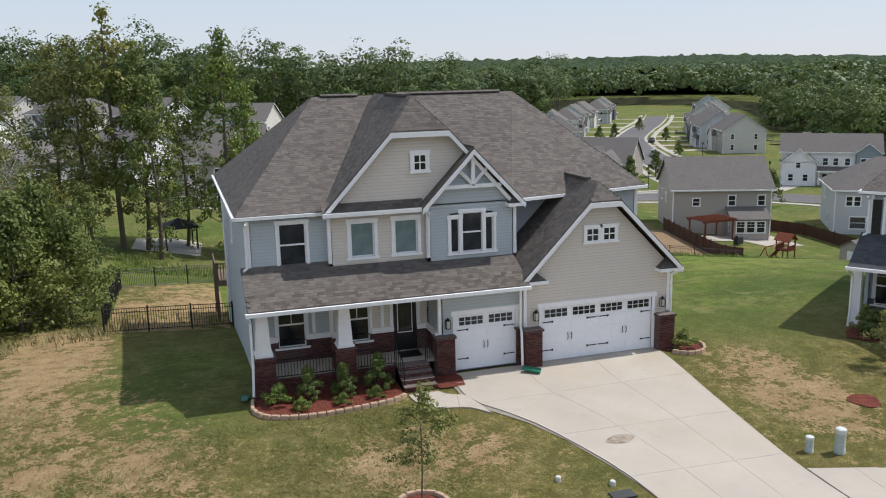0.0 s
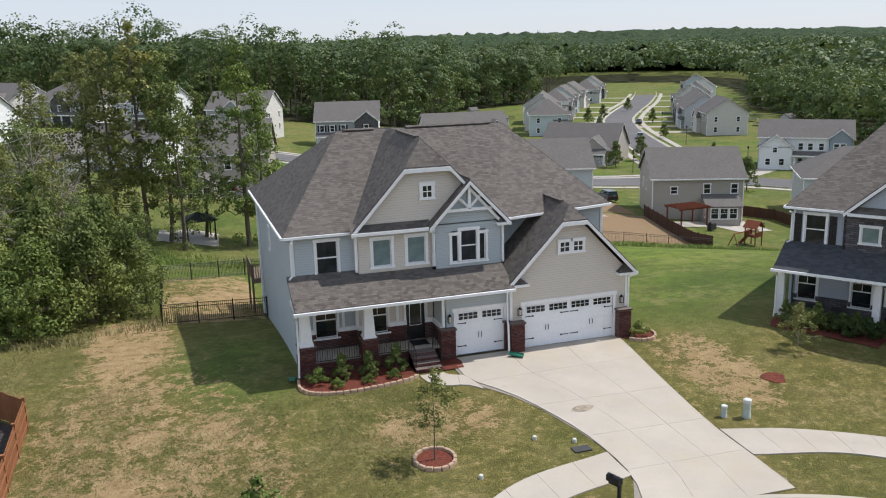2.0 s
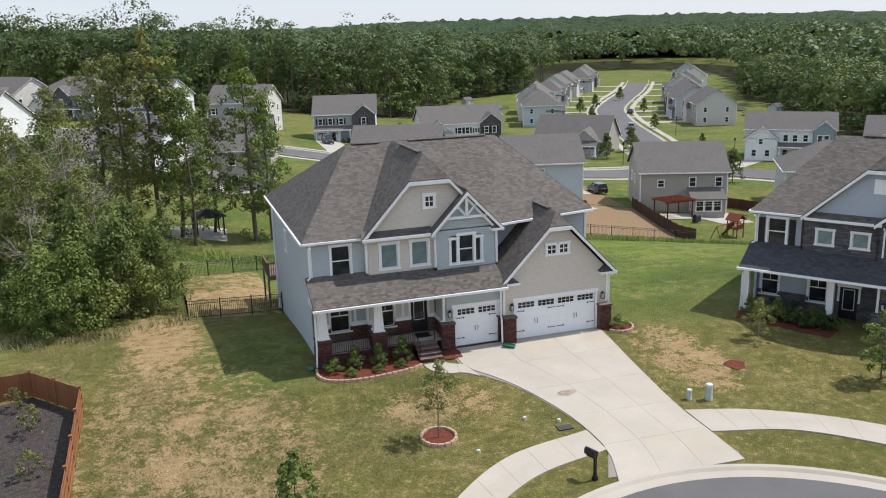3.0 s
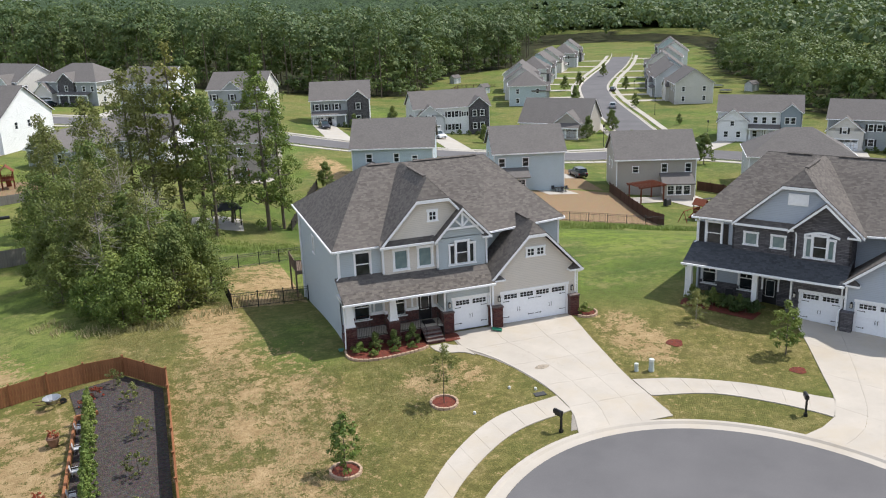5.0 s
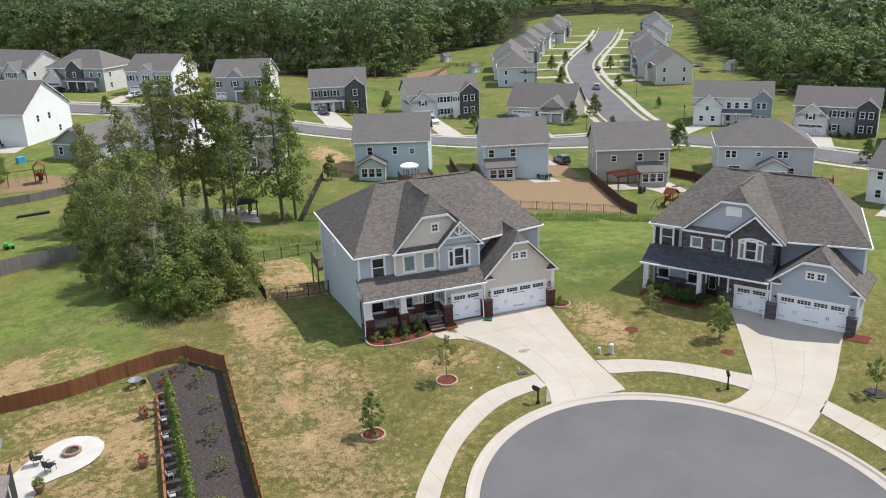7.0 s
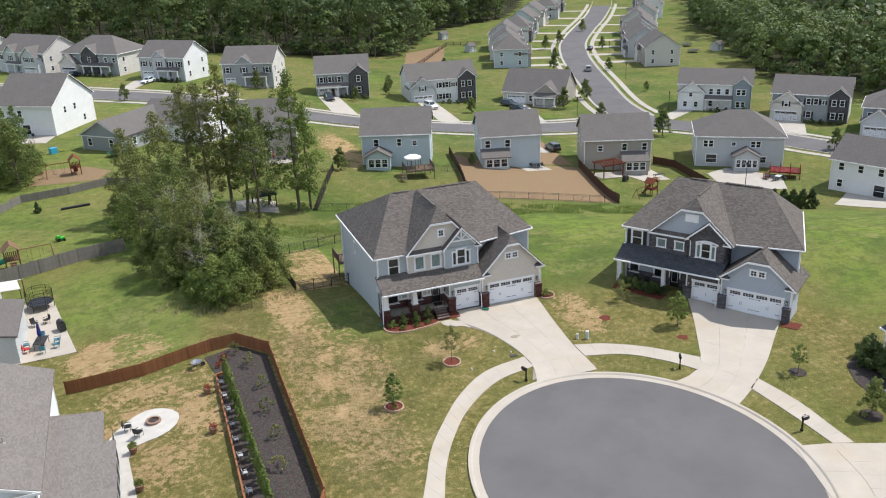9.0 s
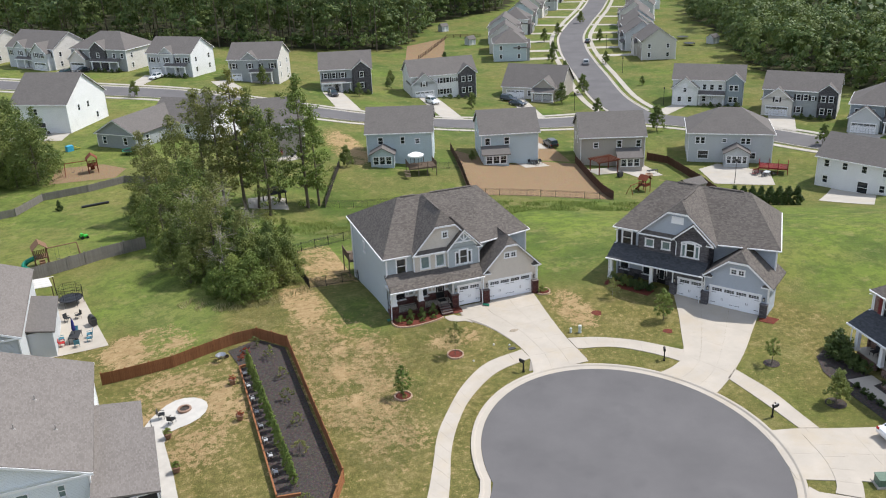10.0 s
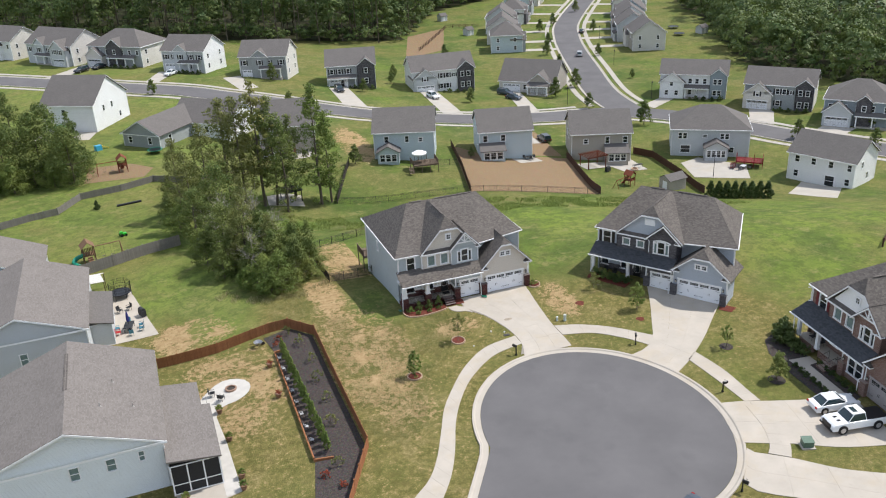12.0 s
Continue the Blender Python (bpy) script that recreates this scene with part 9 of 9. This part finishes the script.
grill(-41.2, 16.0, 110)
grill(-45.8, 14.0, 90)
t = thing("pavilion", pose(-49.0, 24.5, height(-48, 25)), "cream fabric garden pavilion beside the patio", "pavilion")
mb = MB()
mb.slab([(0, 0, 2.2), (3.6, 0, 2.2), (3.2, 1.5, 2.7), (0.4, 1.5, 2.7)], 0.05), mb.slab([(3.6, 3, 2.2), (0, 3, 2.2), (0.4, 1.5, 2.7), (3.2, 1.5, 2.7)], 0.05)
part("canopy", mb, CREAM, t)
for a in (0.1, 3.5):
    for b in (0.1, 2.9):
        mb = MB()
        mb.cyl((a, b, 0), (a, b, 2.2), 0.05, n=6)
        part("post", mb, DARK_WOOD, t)
t = thing("garden_wing", pose(-47.2, 9.5, -1.2), "low grey roof over a small rear room", "extension")
mb = MB()
mb.box(0, 0, -0.5, 2.6, 8.6, 2.9)
part("wall", mb, PALE_GREY, t)
mb = MB()
mb.slab([(-0.2, -0.3, 3.5), (2.9, -0.3, 2.85), (2.9, 8.9, 2.85), (-0.2, 8.9, 3.5)], 0.15)
part("roof", mb, SHINGLE_GREY, t)
swing_set(-47.6, 38.2, 10, wood_mat("cedar_wood", (0.18, 0.10, 0.06), (0.28, 0.17, 0.10)), "wooden play tower with a spiral green slide", GREEN_PLASTIC)
t = thing("toy_tractor", pose(-42.7, 48.3, height(-42.7, 48.3), 0, 0, 20), "bright green toy tractor on the grass", "toy")
mb = MB()
mb.box(-0.5, -0.3, 0.25, 0.5, 0.3, 0.5), mb.box(-0.45, -0.28, 0.5, -0.1, 0.28, 0.8)
part("body", mb, plain("toy_green", (0.03, 0.42, 0.03), 0.4), t)
for a, r in ((-0.35, 0.26), (0.35, 0.18)):
    for b in (-0.36, 0.36):
        mb = MB()
        mb.cyl((a, b - 0.08, r), (a, b + 0.08, r), r, n=10)
        part("wheel", mb, BLACK, t)
t = thing("drain_pipe", pose(-41.3, 64.3, height(-41.3, 64.3) + 0.15, 0, 0, 10), "black plastic pipe lying on the grass", "pipe")
mb = MB()
mb.cyl((-2.1, 0, 0), (2.1, 0, 0), 0.22, n=10)
part("tube", mb, BLACK, t)
plant(K_CONE, -46.6, 64.3, 0.3, 0, "conifer", "conifer")
swing_set(-41.6, 84.5, 185, RED_WOOD, "reddish wooden swing set on bare soil")
trampoline(-34.9, 94.2, 1.5, "green trampoline beside the low house", False, GREEN_PLASTIC)
t = thing("toy_slide", pose(-45.9, 102.5, height(-45.9, 102.5), 0, 0, 30), "blue and yellow plastic toy slide", "toy")
mb = MB()
mb.box(-0.9, -0.5, 0, 0.4, 0.5, 1.1)
part("tower", mb, plain("toy_blue", (0.05, 0.35, 0.55), 0.4), t)
mb = MB()
mb.slab([(0.4, -0.35, 1.0), (2.0, -0.35, 0.15), (2.0, 0.35, 0.15), (0.4, 0.35, 1.0)], 0.1)
part("slide", mb, plain("toy_yellow", (0.65, 0.45, 0.05), 0.4), t)
parasol(-7.3, 85.4, plain("maroon_cloth", (0.22, 0.02, 0.04), 0.9), "closed maroon parasol on the round patio", 2.5)
for x, y, rz in ((-8.0, 87.6, 60), (-4.6, 87.8, -50), (-5.4, 86.0, 200)):
    chair(x, y, rz, CHAR, "dark chair on the pale patio")
table(40.2, 70.4, 10, 1.6, 1.0, CHAR, "dark patio table behind the blue house")
for dx, dy in ((-1.2, 0), (1.2, 0), (0, 1.0), (0, -1.0)):
    chair(40.2 + dx, 70.4 + dy, 0, CHAR, "dark chair on the pale patio")
table(79.5, 49.4, 30, 1.5, 1.0, plain("white_resin", (0.6, 0.62, 0.63), 0.5), "white patio table on the pale patio")
for dx, dy in ((-1.2, -0.4), (1.0, -0.8), (-1.8, 0.8)):
    chair(79.5 + dx, 49.4 + dy, 40, CHAR, "dark chair on the pale patio")
table(60.0, 59.0, 5, 2.2, 0.8, CHAR, "dark outdoor sofa table by the sunroom")
t = thing("fire_pit", pose(58.6, 58.0, height(58.6, 58.0) + 0.06), "round stone fire pit on the patio", "fire pit")
mb = MB()
mb.lathe([(0.8, 0), (0.8, 0.35), (0.6, 0.36), (0.6, 0.05), (0.001, 0.05)], 16)
part("ring", mb, EDGING, t)
for x, y in ((-52, 119), (-50.5, 118), (-53.5, 121)):
    chair(x, y, 30, CHAR, "dark chair on the pale patio")
parasol(-54.0, 119.5, plain("green_cloth", (0.05, 0.25, 0.12), 0.9), "open green parasol on a patio", 2.4, False)

# fire pit patio inside the wooden fence
t = thing("fire_pit", pose(-33.2, -7.7, height(-33.2, -7.7) + 0.06), "round fire pit with dark ashes in the patio", "fire pit")
mb = MB()
mb.lathe([(0.62, 0), (0.62, 0.18), (0.45, 0.19), (0.45, 0.04)], 18)
part("ring", mb, plain("fire_ring_stone", (0.28, 0.18, 0.13), 0.9), t)
mb = MB()
mb.lathe([(0.45, 0.05), (0.001, 0.08)], 18)
part("ashes", mb, DARK_MULCH, t)
for x, y, rz in ((-35.2, -8.0, 80), (-34.4, -9.3, 140)):
    chair(x, y, rz, IRON, "black wire patio chair by the fire pit")


def planter(x, y, k, label, z=0.02, pot=None):
    t = thing("planter", pose(x, y, height(x, y) + z), label, "planter", "planters in the yard")
    mb = MB()
    mb.lathe([(0.22, 0), (0.34, 0.45), (0.36, 0.5), (0.31, 0.5), (0.30, 0.42), (0.001, 0.42)], 12)
    part("pot", mb, pot or plain("clay_pot", (0.25, 0.14, 0.09), 0.8), t)
    part("plant", k[1], None, t, m=pose(0, 0, 0.4) @ Matrix.Diagonal((0.7, 0.7, 0.7, 1)))


for x, y, k in ((-34.9, -11.4, K_SHRUB), (-34.6, -16.6, K_SHRUB), (-34.3, -22.8, K_SHRUB), (-28.6, -5.6, K_RED), (-28.8, -11.8, K_RED), (-34.4, -24.5, K_SHRUB), (-39.4, -23.6, K_SHRUB)):
    planter(x, y, k, "round pot with a small plant beside the lawn")
t = thing("wheelbarrow", pose(-29.0, -0.6, height(-29.0, -0.6), 0, 0, 20), "grey wheelbarrow tipped against the fence", "wheelbarrow")
mb = MB()
mb.lathe([(0.25, 0.3), (0.5, 0.62), (0.53, 0.62), (0.28, 0.27)], 10)
part("tray", mb, RIM, t)
mb = MB()
mb.cyl((0.6, -0.06, 0.2), (0.6, 0.06, 0.2), 0.2, n=12)
part("wheel", mb, RUBBER, t)
for s in (-0.28, 0.28):
    mb = MB()
    mb.tube([(0.6, s * 0.3, 0.2), (0, s, 0.32), (-1.0, s, 0.55)], 0.025, 5)
    part("handle", mb, DARK_WOOD, t)
for i in range(8):
    chair(-27.3, -4.8 - 2.3 * i, 90, plain("aged_white_metal", (0.5, 0.5, 0.5), 0.5) if i == 0 else bpy.data.materials["aged_white_metal"], "small white slatted garden chair by the hedge", s=0.62)
# porch furniture of the stone and brick houses
for P, x in ((_nb, -10.2), (_nb, -8.9), (_rb, -10.4), (_rb, -9.0)):
    p = P @ Vector((x, 1.0, 0))
    chair(p.x, p.y, math.degrees(P.to_euler().z), CHAR, "dark rocking chair with a cushion on the porch", (0.25 - 0.58 if P is _nb else 0.12) - height(p.x, p.y))


# ---- single bricks and shingle tabs on the nearest house ----
def brick_piece_mat():
    n = Nodes("single_brick", 0.85, 0, 0.2)
    o = n.t.nodes.new("ShaderNodeObjectInfo")
    g = n.t.nodes.new("ShaderNodeNewGeometry")
    r = n.math("FRACT", n.math("ADD", o.outputs["Random"], g.outputs["Random Per Island"]))
    c = n.ramp(r, (0.0, (0.060, 0.025, 0.025)), (0.5, (0.108, 0.041, 0.036)), (1.0, (0.160, 0.066, 0.054)))
    n.color(n.mix(n.ramp(n.noise(n.coord(), 30, 4), (0.35, 0.0), (0.7, 0.4)), c, (0.06, 0.025, 0.022)))
    n.bump(n.noise(n.coord(), 60, 3), 0.4, 0.005)
    return n.mat


BRICK = brick_piece_mat()
main_house = bpy.data.objects["house"]


def brick_mesh():
    mb = MB()
    x, z, d, c = 0.097, 0.029, 0.012, 0.004
    f = [(-x + c, -d, -z + c), (x - c, -d, -z + c), (x - c, -d, z - c), (-x + c, -d, z - c)]
    b = [(-x, 0.004, -z), (x, 0.004, -z), (x, 0.004, z), (-x, 0.004, z)]
    mb.poly(f)
    for i in range(4):
        j = (i + 1) % 4
        mb.poly([b[i], b[j], f[j], f[i]])
    return mb.mesh("brick", BRICK)


def lay_bricks():
    """Running bond on the faces that look to the street; the first 300 lie nearest the driveway."""
    me = brick_mesh()
    rest = MB()
    count = 0
    rng = random.Random(2)
    faces = [((-0.86, -0.42), 0, 0.70, -0.02, 1.40), ((5.02, -0.42), 0, 0.70, -0.02, 1.40), ((-4.35, -0.05), 0, 0.73, -0.05, 1.40), ((-0.86, 0.10), -90, 0.50, -0.02, 1.40),
             ((-8.2, -0.05), 0, 0.75, -0.4, 1.43), ((-11.15, -0.05), 0, 0.75, -0.4, 1.40), ((-10.4, 0.15), 0, 2.2, -0.35, 0.54), ((-7.45, 0.15), 0, 1.5, -0.35, 0.54), ((-11.15, 0.7), -90, 0.75, -0.4, 1.40), ((-8.2, 0.7), -90, 0.75, -0.3, 1.40),
             ((-11.0, 1.84), 0, 0.92, 0.62, 1.43), ((-8.98, 1.84), 0, 0.92, 0.62, 1.43), ((-6.53, 1.64), 0, 0.9, 0.62, 1.43), ((-4.21, 1.64), -90, 1.3, 0.62, 1.43), ((-1.02, 0.1), 0, 0.16, 0.0, 1.40), ((-5.95, -1.2), 0, 1.25, -0.1, 0.12), ((-5.95, -0.89), 0, 1.25, 0.15, 0.28), ((-5.95, -0.58), 0, 1.25, 0.31, 0.43)]
    for o, ang, w, z0, z1 in faces:
        rows = int((z1 - z0) / 0.068)
        for r in range(rows):
            z = z0 + (r + 0.5) * (z1 - z0) / rows
            n = max(1, round(w / 0.204))
            off = 0.102 if r % 2 else 0.0
            k = 0
            x = -off
            while x < w - 0.02:
                a, b = max(0.0, x), min(w, x + 0.204)
                x += 0.204
                if b - a < 0.04:
                    continue
                m = on_wall(o, ang, (a + b) / 2, z, rng.uniform(-0.002, 0.003)) @ Matrix.Diagonal(((b - a - 0.01) / 0.194, 1, 1, 1))
                if count < 300:
                    part("brick", me, None, main_house, m=m)
                else:
                    for poly in me.polygons:
                        rest.poly([m @ me.vertices[i].co for i in poly.vertices])
                count += 1
    # weld so that each brick is one island
    bm = bmesh.new()
    tmp = rest.mesh("brickwork", BRICK)
    bm.from_mesh(tmp)
    bmesh.ops.remove_doubles(bm, verts=bm.verts[:], dist=0.0005)
    bm.to_mesh(tmp)
    bm.free()
    part("brickwork", tmp, None, main_house)["kind"] = "stuff"


lay_bricks()


def porch_tabs():
    """The lowest rows of tabs over the porch."""
    mb = MB()
    w, e, l = 0.112, 0.165, 0.011
    v = [(-w, 0, l), (w, 0, l), (w, e, 0.006), (-w, e, 0.006), (-w, 0, 0), (w, 0, 0)]
    mb.v, mb.f, mb.mi = v, [(0, 1, 2, 3), (4, 5, 1, 0), (4, 0, 3), (1, 5, 2)], [0] * 4
    n = Nodes("single_shingle_tab", 0.9, 0, 0.15)
    o = n.t.nodes.new("ShaderNodeObjectInfo")
    c = n.mix(o.outputs["Random"], (0.092, 0.079, 0.070), (0.200, 0.174, 0.150))
    n.color(n.mix(n.ramp(n.noise(n.coord(), 45, 3), (0.35, 0.0), (0.65, 0.5)), c, (0.07, 0.064, 0.06)))
    me = mb.mesh("shingle", n.mat)
    tilt = math.degrees(math.atan2(1.14, 2.24))
    rng = random.Random(8)
    for r in range(6):
        x = -11.28 + (0.11 if r % 2 else 0)
        while x < -0.95:
            s = rng.uniform(0.97, 1.0)
            t = r * 0.145 + rng.uniform(-0.003, 0.003)
            part("shingle", me, None, main_house, m=pose(x + 0.112, -0.62 + t * math.cos(radians(tilt)), 3.385 + t * math.sin(radians(tilt)), tilt, 0, 0) @ Matrix.Diagonal((s, 1, 1, 1)))
            x += 0.226


porch_tabs()
